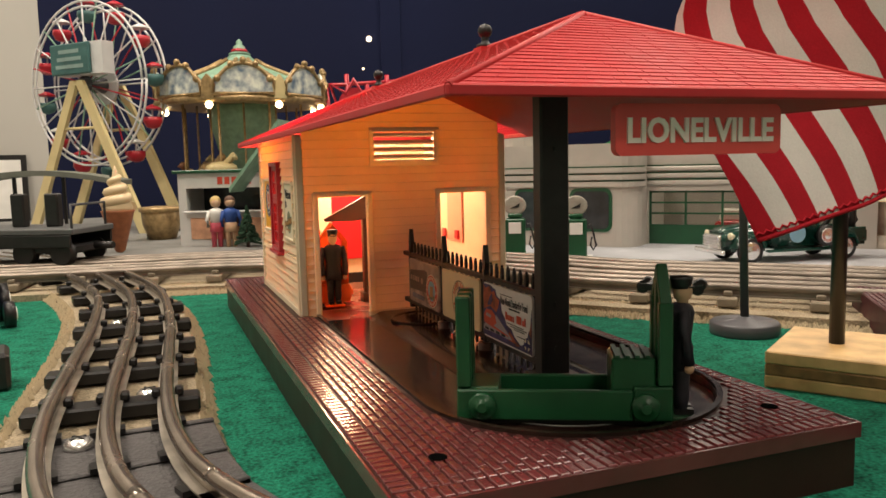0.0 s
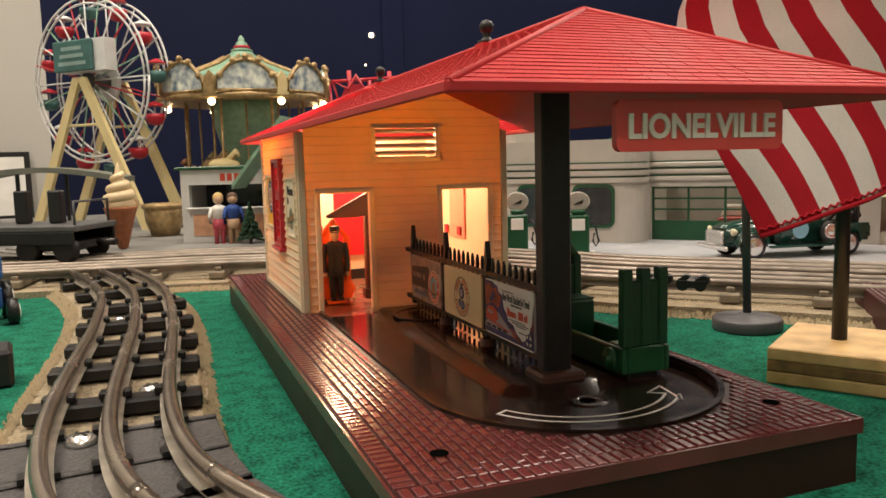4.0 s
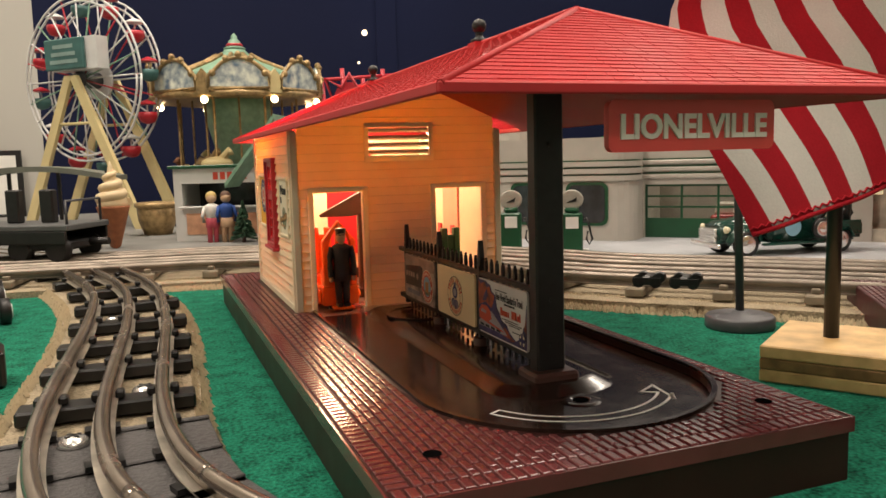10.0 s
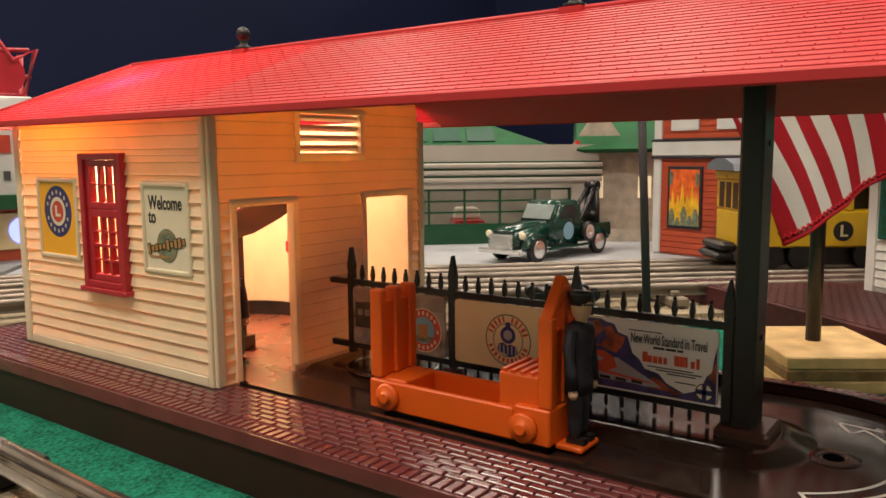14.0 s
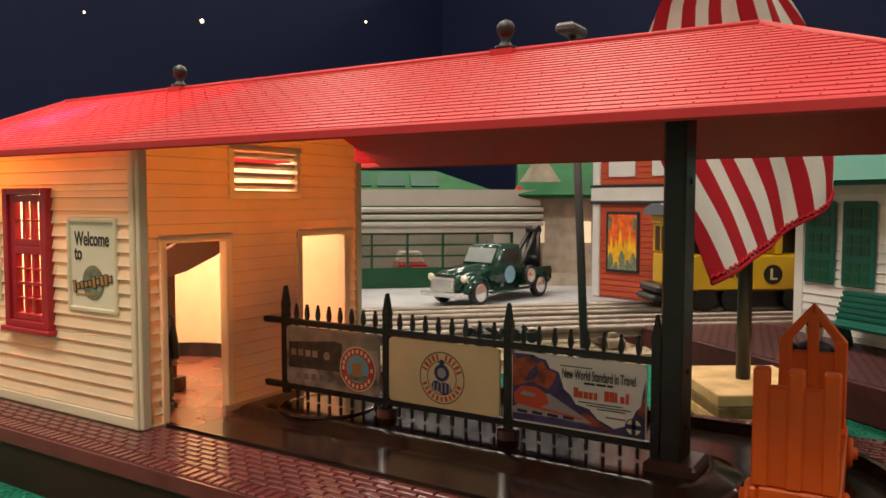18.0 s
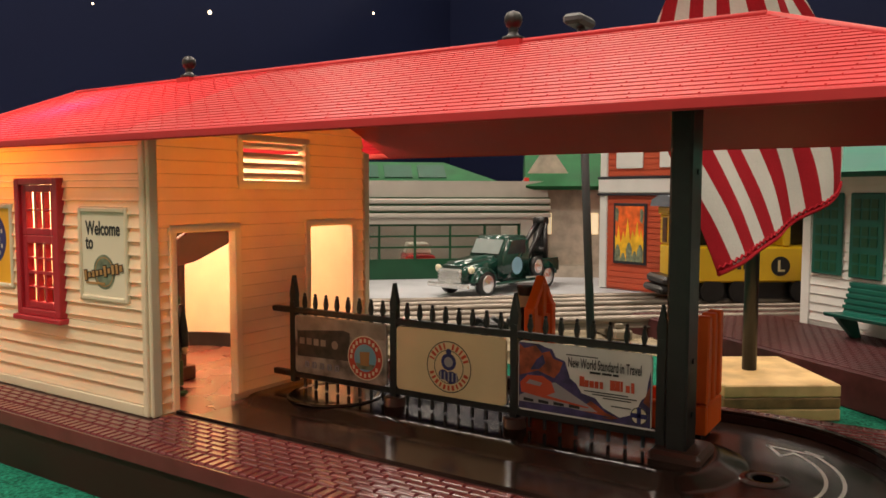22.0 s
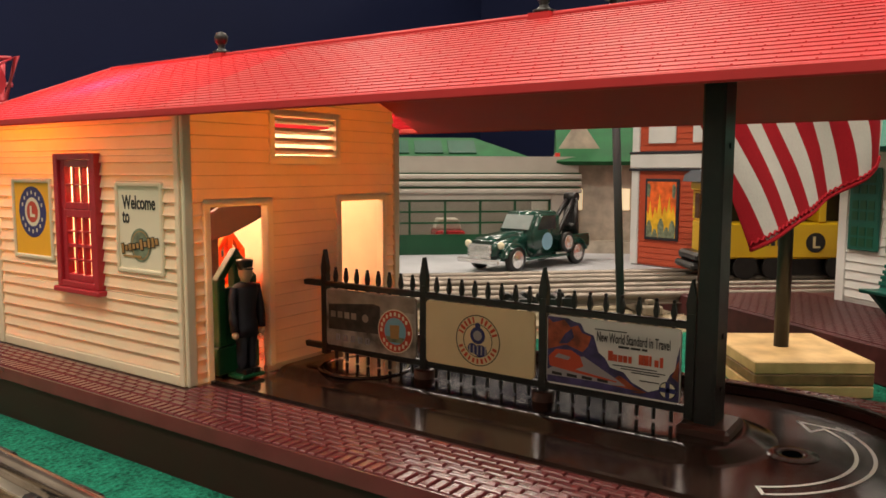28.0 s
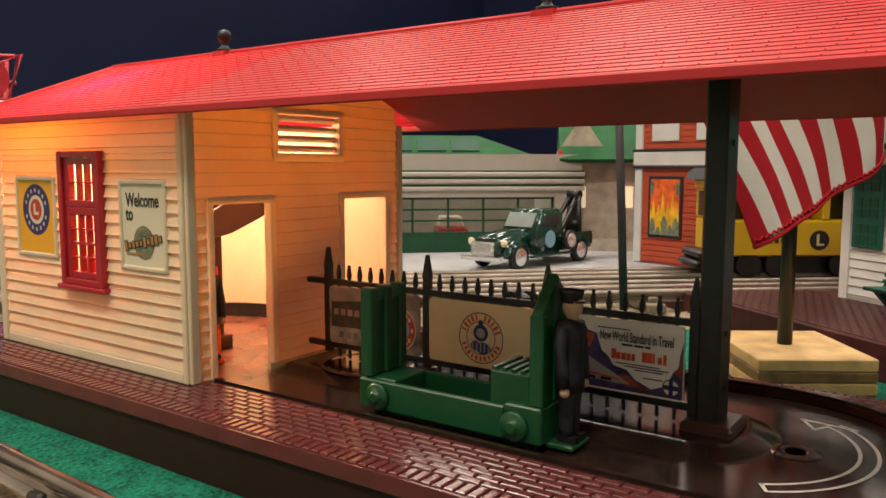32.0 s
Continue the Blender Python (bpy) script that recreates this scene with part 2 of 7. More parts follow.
def tube(bm, points, r, seg=8, mi=0, squash=1.0):
    """A round bar along points."""
    rings = []
    pts = [Vector(p) for p in points]
    for i, p in enumerate(pts):
        d = (pts[min(i + 1, len(pts) - 1)] - pts[max(i - 1, 0)]).normalized()
        side = d.cross(Vector((0, 0, 1)))
        side = side.normalized() if side.length > 1e-3 else Vector((1, 0, 0))
        up = side.cross(d).normalized()
        rings.append([bm.verts.new(p + r * (math.cos(2 * math.pi * k / seg) * side + squash * math.sin(2 * math.pi * k / seg) * up)) for k in range(seg)])
    for a, b in zip(rings, rings[1:]):
        for k in range(seg):
            f = bm.faces.new((a[k], a[(k + 1) % seg], b[(k + 1) % seg], b[k]))
            f.material_index, f.smooth = mi, True
    bm.faces.new(rings[0][::-1]).material_index = mi
    bm.faces.new(rings[-1]).material_index = mi
    return bm


def ball(bm, x, y, z, r, mi=0, seg=10, sx=1.0, sy=1.0, sz=1.0):
    return lathe(bm, [(max(0.001, r * math.sin(math.pi * k / 8)), -r * math.cos(math.pi * k / 8)) for k in range(9)], seg, Matrix.Translation((x, y, z)) @ Matrix.Diagonal((sx, sy, sz, 1)), mi)


RXZ = Matrix(((1, 0, 0, 0), (0, 0, 1, 0), (0, 1, 0, 0), (0, 0, 0, 1)))  # outline (x, z) pushed along y
RYZ = Matrix(((0, 0, 1, 0), (1, 0, 0, 0), (0, 1, 0, 0), (0, 0, 0, 1)))  # outline (y, z) pushed along x


def text_part(words, size, mat, parent, at, name="lettering", squeeze=1.0, depth=0.012, bold=0.0):
    """Raised lettering in the built-in font; at: pose in the parent's space (metres), the words lie in its x-y plane, centred."""
    cu = bpy.data.curves.new(name, "FONT")
    cu.body, cu.size, cu.extrude, cu.align_x, cu.align_y, cu.resolution_u = words, size * S, depth * S, "CENTER", "CENTER", 3
    cu.offset = bold * S
    tmp = bpy.data.objects.new(name, cu)
    me = bpy.data.meshes.new_from_object(tmp)
    bpy.data.objects.remove(tmp)
    me.materials.clear()
    me.materials.append(mat)
    ob = new(name, me)
    ob.parent = parent
    ob.matrix_basis = at @ Matrix.Diagonal((squeeze, 1, 1, 1))
    return ob


def upose(x, y, z, rx=0, ry=0, rz=0):
    return pose(x * S, y * S, z * S, rx, ry, rz)


# ---- room, table and mat ----
NORTH, EAST, WEST, SOUTH = 45.0, 60.6, -46.0, -40.0
FARX, FARY, SPLIT = 150.0, 140.0, -4.2
bm = prism(bmesh.new(), [(SPLIT, -24), (EAST + 0.6, -24), (EAST + 0.6, 25.1), (45, 21.3), (30, 18.1), (SPLIT, 15.5)], NORTH, NORTH + 0.6, RXZ)
bmesh.ops.recalc_face_normals(bm, faces=bm.faces)
solid("wall_north", bm, NAVYWALL, "navy blue painted partition with star lights", "wall", "structure")
bm = bevelled(box(bmesh.new(), 13.57, 14.81, NORTH - 0.13, NORTH - 0.002, -24, 16.4), 0.03)
solid("trim", bm, NAVYWALL, "navy batten over the partition's seam", "trim", "structure")
bm = box(bmesh.new(), WEST, SPLIT - 0.003, NORTH, NORTH + 1, -24, CEILING)
solid("wall_white", bm, WHITEWALL, "warm white painted room wall", "wall", "structure")
bm = prism(bmesh.new(), [(SOUTH + 20, -24), (NORTH - 0.003, -24), (NORTH - 0.003, 25.1), (20, 22.3), (6, 21.8), (SOUTH + 20, 23)], EAST, EAST + 0.6, RYZ)
bmesh.ops.recalc_face_normals(bm, faces=bm.faces)
solid("wall_east", bm, NAVYWALL, "navy blue painted partition", "wall", "structure")
bm = box(box(bmesh.new(), FARX, FARX + 1, SOUTH, FARY, -24, CEILING), WEST, FARX + 1, FARY + 0.003, FARY + 1, -24, CEILING)
solid("wall_far", bm, WHITEWALL, "warm white painted room wall", "wall", "structure")
bm = box(bmesh.new(), WEST - 1, WEST - 0.003, SOUTH, FARY, -24, CEILING)
solid("wall_west", bm, WHITEWALL, "warm white painted room wall", "wall", "structure")
bm = box(bmesh.new(), WEST - 1, FARX + 1, SOUTH - 1, SOUTH - 0.003, -24, CEILING)
solid("wall_south", bm, WHITEWALL, "warm white painted room wall", "wall", "structure")
bm = box(bmesh.new(), WEST - 1, FARX + 1, SOUTH - 1, FARY + 1, CEILING + 0.003, CEILING + 1)
solid("ceiling", bm, WHITEWALL, "white painted room ceiling", "ceiling", "structure")
bm = box(bmesh.new(), WEST - 1, FARX + 1, SOUTH - 1, FARY + 1, -25, -24.003)
solid("floor", bm, SLAB, "dark room floor below the layout table", "floor", "structure")
bm = box(bmesh.new(), -30, 50, -9, NORTH - 0.5, -1.2, -0.08)
solid("layout_table", bm, BASESIDE, "large dark layout table under the toy town", "table")
bm = box(bmesh.new(), -30, 50, -9, NORTH - 0.5, -0.077, 0.0)
solid("ground", bm, FELT, "green felt grass mat on the layout table", "mat", "structure")

# ---- the freight station ----
BT = 0.55  # top of the base
station = thing("freight_station", "toy freight station, cream house and red roof on a maroon base", "toy station")
LX, RX, CY, CX = 3.15, 5.03, 7.18, 4.09  # cart lanes and the turn's middle
LO = 1.45  # outer radius of the lane


def lane_outline(r, n=20):
    pts = [(CX - r, 11.9)] + [(CX + r * math.cos(a), CY + r * math.sin(a)) for a in [math.pi + math.pi * k / n for k in range(n + 1)]] + [(CX + r, 11.9)]
    return pts


# base: rim plate in pieces round the sunken lane
bm = bmesh.new()
outer = [(1.72, 11.9), (1.72, 5.17), (5.74, 5.17), (5.74, 11.9)]
inner = lane_outline(LO)
# plate top with the lane cut out: strips from lane edge to rim
top_in = inner
n = len(top_in)


def rim_point(x, y):
    dx, dy = x - CX, y - CY
    if dy >= 0:
        return (1.72 if dx < 0 else 5.74, y)
    k = min((2.37 if dx < 0 else 1.65) / max(abs(dx), 1e-6), (CY - 5.17) / max(abs(dy), 1e-6))
    return (CX + dx * k, CY + dy * k)


rim = []
for x, y in top_in:
    rim.append(rim_point(x, y))
tin = [bm.verts.new((x, y, BT)) for x, y in top_in]
low = [bm.verts.new((x, y, BT - 0.075)) for x, y in top_in]
tout = [bm.verts.new((x, y, BT)) for x, y in rim]
for k in range(n - 1):
    a, b = rim[k], rim[k + 1]
    corner = None
    for c in ((1.72, 5.17), (5.74, 5.17)):
        on_side_a, on_side_b = abs(a[0] - c[0]) < 1e-4, abs(b[1] - c[1]) < 1e-4
        on_side_c, on_side_d = abs(a[1] - c[1]) < 1e-4, abs(b[0] - c[0]) < 1e-4
        if (on_side_a and on_side_b and not abs(a[1] - c[1]) < 1e-4) or (on_side_c and on_side_d and not abs(a[0] - c[0]) < 1e-4):
            corner = bm.verts.new((*c, BT))
    bm.faces.new([tin[k], tout[k]] + ([corner] if corner else []) + [tout[k + 1], tin[k + 1]])
    bm.faces.new((low[k], tin[k], tin[k + 1], low[k + 1]))
for x0, x1, y0, y1 in ((1.72, 2.46, 11.903, 16.72), (5.66, 5.74, 11.903, 16.72), (2.463, 5.657, 15.60, 16.72)):
    box(bm, x0, x1, y0, y1, BT - 0.1, BT)
bmesh.ops.recalc_face_normals(bm, faces=bm.faces)
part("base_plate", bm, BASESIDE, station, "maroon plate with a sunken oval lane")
bm = bmesh.new()
box(bm, 1.70, 5.76, 5.15, 5.169, BT - 0.12, BT + 0.01)
box(bm, 1.70, 1.719, 5.172, 16.72, BT - 0.12, BT + 0.01)
box(bm, 5.741, 5.76, 5.172, 16.72, BT - 0.12, BT + 0.01)
box(bm, 1.70, 5.76, 16.723, 16.74, BT - 0.12, BT + 0.01)
part("base_lip", bm, BRICKRED, station)
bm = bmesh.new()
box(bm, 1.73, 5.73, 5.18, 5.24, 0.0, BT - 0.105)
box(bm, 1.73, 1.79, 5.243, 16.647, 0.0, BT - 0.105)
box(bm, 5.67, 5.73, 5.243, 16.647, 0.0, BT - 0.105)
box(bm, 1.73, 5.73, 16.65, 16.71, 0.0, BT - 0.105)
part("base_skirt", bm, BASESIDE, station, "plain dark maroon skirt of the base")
bm = bmesh.new()
box(bm, 2.5, 5.66, 5.7, 11.899, BT - 0.13, BT - 0.078)
part("lane_floor", bm, LANE, station, "glossy black lane floor")
# raised lip round the lane
lip = bmesh.new()
inner_lip, outer_lip = lane_outline(LO + 0.004, 28), lane_outline(LO + 0.055, 28)
prism(lip, inner_lip + outer_lip[::-1], BT - 0.07, BT + 0.034)
bmesh.ops.recalc_face_normals(lip, faces=lip.faces)
part("lane_lip", lip, LANE, station, "raised black lip round the lane")
# raised island between the lanes, with a sloping edge
bm = bmesh.new()


def island_ring(r, e, z):
    """Half width r, rounded end reaching e past the turn's middle."""
    return [bm.verts.new((x, y, z)) for x, y in [(CX - r, 11.88)] + [(CX + r * math.cos(a), 7.42 + e * math.sin(a)) for a in [math.pi + math.pi * k / 24 for k in range(25)]] + [(CX + r, 11.88)]]


rings = [island_ring(0.72, 0.56, BT - 0.078), island_ring(0.66, 0.50, BT - 0.068), island_ring(0.55, 0.36, BT - 0.012), island_ring(0.50, 0.31, BT - 0.003), island_ring(0.46, 0.27, BT)]
for a, b in zip(rings, rings[1:]):
    for k in range(len(a) - 1):
        bm.faces.new((a[k], a[k + 1], b[k + 1], b[k])).smooth = True
bm.faces.new(rings[-1])
bmesh.ops.recalc_face_normals(bm, faces=bm.faces)
part("island", bm, LANE, station, "raised glossy island between the lanes")
# low round cover moulded into the island
part("round_cover", lathe(bmesh.new(), [(0.52, 0.0), (0.52, 0.012), (0.505, 0.02), (0.47, 0.02), (0.45, 0.008)], 40, Matrix.Translation((4.02, 11.08, BT))), LANE, station)
# turning arrow
bm = bmesh.new()


def arc_strip(bm, r0, r1, a0, a1, z, n=28):
    rows = [[bm.verts.new((ACX + r * math.cos(radians(a0 + (a1 - a0) * k / n)), ACY + r * math.sin(radians(a0 + (a1 - a0) * k / n)), z)) for r in (r0, r1)] for k in range(n + 1)]
    for a, b in zip(rows, rows[1:]):
        bm.faces.new((a[0], b[0], b[1], a[1]))


AZ = BT - 0.074
ACX, ACY = 4.14, 7.30


def flat_stroke(bm, p, q, w, z):
    d = Vector((q[0] - p[0], q[1] - p[1])).normalized()
    s = Vector((-d.y, d.x)) * w / 2
    d = d * w / 2
    bm.faces.new([bm.verts.new((c[0], c[1], z)) for c in ((p[0] - d.x + s.x, p[1] - d.y + s.y), (p[0] - d.x - s.x, p[1] - d.y - s.y), (q[0] + d.x - s.x, q[1] + d.y - s.y), (q[0] + d.x + s.x, q[1] + d.y + s.y))])


def at_turn(r, a):
    return (ACX + r * math.cos(radians(a)), ACY + r * math.sin(radians(a)))


arc_strip(bm, 1.115, 1.145, 209, 318, AZ)
arc_strip(bm, 0.985, 1.015, 209, 318, AZ)
flat_stroke(bm, at_turn(1.0, 209), at_turn(1.13, 209), 0.03, AZ)
tip = at_turn(0.95, 332)
for r0, r1 in ((1.13, 1.17), (1.0, 0.84)):
    flat_stroke(bm, at_turn(r0, 318), at_turn(r1, 311 if r1 > 1 else 316), 0.03, AZ)
    flat_stroke(bm, at_turn(r1, 311 if r1 > 1 else 316), tip, 0.03, AZ)
part("arrow", bm, WHITEP, station, "white outline arrow on the lane")
# holes in the base, their dark inside put in as flat black discs
HOLE = material("unlit_hole", (0.003, 0.003, 0.003), 0.95, vary=0.05, spec=0.0)
for hx, hy, hz, hr in ((2.25, 5.85, BT + 0.022, 0.075), (5.36, 5.76, BT + 0.022, 0.075), (4.08, 6.74, BT - 0.073, 0.075)):
    bm = lathe(bmesh.new(), [(hr, 0.0), (hr, 0.002)], 16, Matrix.Translation((hx, hy, hz)))
    part("screw_hole_shade", bm, HOLE, station)
part("hole_rim", lathe(bmesh.new(), [(0.20, 0.0), (0.17, 0.006), (0.12, 0.009), (0.09, 0.006), (0.08, 0.0)], 24, Matrix.Translation((4.08, 6.74, BT - 0.0745)), caps=False), LANE, station)

# house
HX0, HX1, HY0, HY1, HZ = 2.395, 5.72, 12.0, 15.66, 3.26
RIDGE_X, RIDGE_Z = 4.12, 4.10
WT = 0.07
DOORS = ((2.688, 3.441), (4.627, 5.407))
DTOP = 2.325
VENT = (3.568, 4.54, 2.855, 3.284)


def lap_boards(parent, mat, at, x0, x1, z0, z1, depth=0.036, pitch=0.132, taper=None):
    """Clapboards of one thin moulded sheet in the x-z plane facing -y; taper(z) gives the ends where they are cut to a slope."""
    k = math.floor(z0 / pitch)
    while k * pitch < z1:
        lo, hi = max(z0, k * pitch), min(z1, (k + 1) * pitch)
        if hi - lo > 0.004:
            bm = bmesh.new()
            t = depth * (1 - (lo - k * pitch) / pitch * 0.8)
            u = depth * (1 - (hi - k * pitch) / pitch * 0.8)
            edge = min(0.030, (hi - lo) * 0.3)
            tm = t + (u - t) * edge / (hi - lo) - 0.004
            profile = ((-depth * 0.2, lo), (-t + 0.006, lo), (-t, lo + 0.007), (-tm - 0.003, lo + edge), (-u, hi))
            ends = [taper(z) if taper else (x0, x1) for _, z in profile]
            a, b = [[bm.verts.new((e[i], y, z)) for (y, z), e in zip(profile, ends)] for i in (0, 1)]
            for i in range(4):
                # underside and lip take the darker plastic that draws the shadow line
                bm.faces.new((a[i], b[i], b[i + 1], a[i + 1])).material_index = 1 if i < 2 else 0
            part("clapboard", bm, [mat, LAPSHADE if mat is CREAM else mat], parent, at=at)
        k += 1


def open_back(bm):
    """Moulded trim is a shell: its faces towards the inside of the house are left open."""
    bmesh.ops.recalc_face_normals(bm, faces=bm.faces)
    bmesh.ops.delete(bm, geom=[f for f in bm.faces if f.normal.y > 0.9], context="FACES")
    return bm


def gable_ends(z):
    """Where the boards of the gable meet the underside of the roof."""
    half = (RIDGE_Z - 0.035 - z) / 0.415
    return max(HX0 + 0.08, RIDGE_X - half), min(HX1 - 0.08, RIDGE_X + half)


# front wall pieces between the openings
bm = box(bmesh.new(), DOORS[0][1], DOORS[1][0], HY0 + 0.01, HY0 + WT, BT - 0.078, BT - 0.001)
front = part("wall", bm, CREAM, station, "translucent cream front wall with two cart doors")
for x0, x1 in ((HX0 + 0.08, DOORS[0][0]), (DOORS[1][1], HX1 - 0.08)):
    part("sill", box(bmesh.new(), x0, x1, HY0 + 0.01, HY0 + WT, BT - 0.078, BT - 0.001), CREAM, front)
# clapboards of the front wall
TW = 0.085
LAP18 = 18 * 0.132
spans = [(HX0 + 0.08, DOORS[0][0] - TW, BT, LAP18), (DOORS[0][1] + TW, DOORS[1][0] - TW, BT, LAP18), (DOORS[1][1] + TW, HX1 - 0.08, BT, LAP18), (HX0 + 0.08, HX1 - 0.08, LAP18, 21 * 0.132), (HX0 + 0.08, VENT[0] - 0.07, 21 * 0.132, 25 * 0.132), (VENT[1] + 0.07, HX1 - 0.08, 21 * 0.132, 25 * 0.132)]
for x0, x1, z0, z1 in spans:
    lap_boards(front, CREAM, upose(0, HY0, 0), x0, x1, z0, z1)
z = 25 * 0.132
while z < RIDGE_Z - 0.10:
    lap_boards(front, CREAM, upose(0, HY0, 0), 0, 0, z, min(z + 0.132, RIDGE_Z - 0.06), taper=gable_ends)
    z += 0.132
# trims
for d0, d1 in DOORS:
    bm = bmesh.new()
    prism(bm, [(d0 - TW, BT), (d0, BT), (d0, DTOP), (d1, DTOP), (d1, BT), (d1 + TW, BT), (d1 + TW, DTOP + TW), (d0 - TW, DTOP + TW)], -0.045, WT, RXZ)
    open_back(bevelled(bm, 0.010))
    part("door_trim", bm, THICK, front, at=upose(0, HY0, 0))
bm = bmesh.new()
v0, v1, v2, v3 = VENT
box(bm, v0 - 0.07, v0, -0.045, WT, v2, v3 + 0.07)
box(bm, v1, v1 + 0.07, -0.045, WT, v2, v3 + 0.07)
box(bm, v0 - 0.07, v1 + 0.07, -0.045, WT, v2 - 0.09, v2)
box(bm, v0, v1, -0.045, WT, v3, v3 + 0.07)
part("vent_frame", open_back(bm), THICK, front, at=upose(0, HY0, 0))
for k in range(4):
    zc = v2 + 0.055 + k * 0.11
    bm = box(bmesh.new(), v0, v1, -0.03, 0.03, -0.022, 0.022, 0, Matrix.Rotation(radians(-30), 4, "X"))
    part("slat", bm, CREAM, front, at=upose(0, HY0 + 0.03, zc))
for x0, x1 in ((HX0 - 0.03, HX0 + 0.08), (HX1 - 0.08, HX1 + 0.03)):
    part("corner_board", open_back(cbox(x0, x1, -0.05, 0.0, BT, 3.24, 0.012)), THICK, front, at=upose(0, HY0, 0))

# left wall (window hole), right and back wall
WIN = (13.41, 14.10, 1.46, 2.815)
left = part("wall", box(bmesh.new(), HX0, HX0 + WT, 12.083, 15.547, HZ - 0.03, HZ), CREAM, station, "cream side wall with a red window")
spots = [(12.326, 13.03, 1.685, 2.525), (14.37, 15.15, 1.705, 2.545)]
for a, b, z0, z1 in spots:
    part("wall_panel", box(bmesh.new(), HX0, HX0 + 0.01, a - 0.05, b + 0.05, z0 - 0.05, z1 + 0.05), CREAM, left)
WB, WU = 1.40, 2.84
for a, b, z0, z1 in ((12.08, 15.55, 0.66, WB), (12.08, 15.55, WU, HZ - 0.033), (12.08, 12.276, WB, WU), (13.08, 13.40, WB, WU), (14.11, 14.32, WB, WU), (15.20, 15.55, WB, WU), (12.276, 13.08, WB, 1.635), (12.276, 13.08, 2.575, WU), (14.32, 15.20, WB, 1.655), (14.32, 15.20, 2.595, WU)):
    lap_boards(left, CREAM, pose(HX0 * S, 0, 0, 0, 0, -90), -b, -a, z0, z1)
part("corner_board", cbox(HX0 - 0.05, HX0 + 0.078, 12.003, 12.078, BT, HZ, 0.01), THICK, left)
part("corner_board", cbox(HX0 - 0.05, HX0 + WT, 15.552, 15.68, BT, HZ, 0.01), THICK, left)
part("skirt_board", cbox(HX0 - 0.045, HX0 + WT, 12.083, 15.547, BT, 0.657, 0.01), THICK, left)
bm = bmesh.new()
box(bm, HX1 - WT, HX1, HY0 + 0.003, HY1, BT, HZ)
right = part("wall", bm, CREAM, station, "cream side wall")
bm = bmesh.new()
box(bm, HX0 + WT, HX1 - WT - 0.003, HY1 - WT, HY1, BT, HZ)
part("wall", bm, CREAM, station, "cream back wall")

# red window in the side wall: casing, two sashes, small panes


def frame_bm(x0, x1, y0, y1, z0, z1, w, wb, wt):
    bm = box(bmesh.new(), x0, x1, y0, y0 + w, z0, z1)
    box(bm, x0, x1, y1 - w, y1, z0, z1)
    box(bm, x0, x1, y0 + w, y1 - w, z0, z0 + wb)
    box(bm, x0, x1, y0 + w, y1 - w, z1 - wt, z1)
    return bevelled(bm, 0.008)


window = part("window", frame_bm(-0.095, 0.03, WIN[0] - 0.06, WIN[1] + 0.06, WIN[2] - 0.06, WIN[3] + 0.06, 0.085, 0.07, 0.07), FRAMERED, station, "tall red sash window with lit panes", at=upose(HX0, 0, 0))
part("sill", cbox(-0.13, 0.03, WIN[0] - 0.10, WIN[1] + 0.10, WIN[2] - 0.12, WIN[2] - 0.062, 0.01), FRAMERED, window)
y0, y1 = WIN[0] + 0.028, WIN[1] - 0.028
for z0, z1, rows in ((WIN[2] + 0.012, 2.262, 4), (2.266, WIN[3] - 0.012, 2)):
    sash = part("sash", frame_bm(-0.062, 0.02, y0, y1, z0, z1, 0.085, 0.075, 0.075 if rows == 2 else 0.085), FRAMERED, window)
    zz0, zz1 = z0 + 0.075, z1 - (0.075 if rows == 2 else 0.085)
    for k in range(1, rows):
        zc, h = zz0 + (zz1 - zz0) * k / rows, 0.016 if rows == 4 and k == 2 else 0.009
        part("glazing_bar", box(bmesh.new(), -0.050, 0.012, y0 + 0.085, y1 - 0.085, zc - h, zc + h), FRAMERED, sash)
    for k in (1, 2):
        yc = y0 + 0.085 + (y1 - y0 - 0.17) * k / 3
        part("glazing_bar", box(bmesh.new(), -0.046, 0.014, yc - 0.020, yc + 0.020, zz0, zz1), FRAMERED, sash)
# notice boards
YELLOW = material("yellow_poster", (0.95, 0.45, 0.02), 0.5, vary=0.05)
PAPER = material("off_white_poster", (0.78, 0.68, 0.50), 0.55, vary=0.05)
INK = material("black_ink", (0.02, 0.018, 0.018), 0.6)
BLUEINK = material("blue_ink", (0.03, 0.03, 0.14), 0.5)
REDINK = material("red_ink", (0.55, 0.06, 0.03), 0.5)
GOLD = material("gold_ink", (0.42, 0.22, 0.07), 0.5)
GREYGREEN = material("grey_green_ink", (0.16, 0.19, 0.12), 0.6, vary=0.4, stain_size=0.003)


def disc(bm, r, y, z, x, sy=1.0, r0=0.0, n=28, mi=0):
    """A flat disc or ring in the y-z plane facing -x."""
    a = [bm.verts.new((x, y + sy * r * math.cos(2 * math.pi * k / n), z + r * math.sin(2 * math.pi * k / n))) for k in range(n)]
    if r0:
        b = [bm.verts.new((x, y + sy * r0 * math.cos(2 * math.pi * k / n), z + r0 * math.sin(2 * math.pi * k / n))) for k in range(n)]
        for k in range(n):
            bm.faces.new((a[k], b[k], b[(k + 1) % n], a[(k + 1) % n])).material_index = mi
    else:
        bm.faces.new(a[::-1]).material_index = mi
    return bm


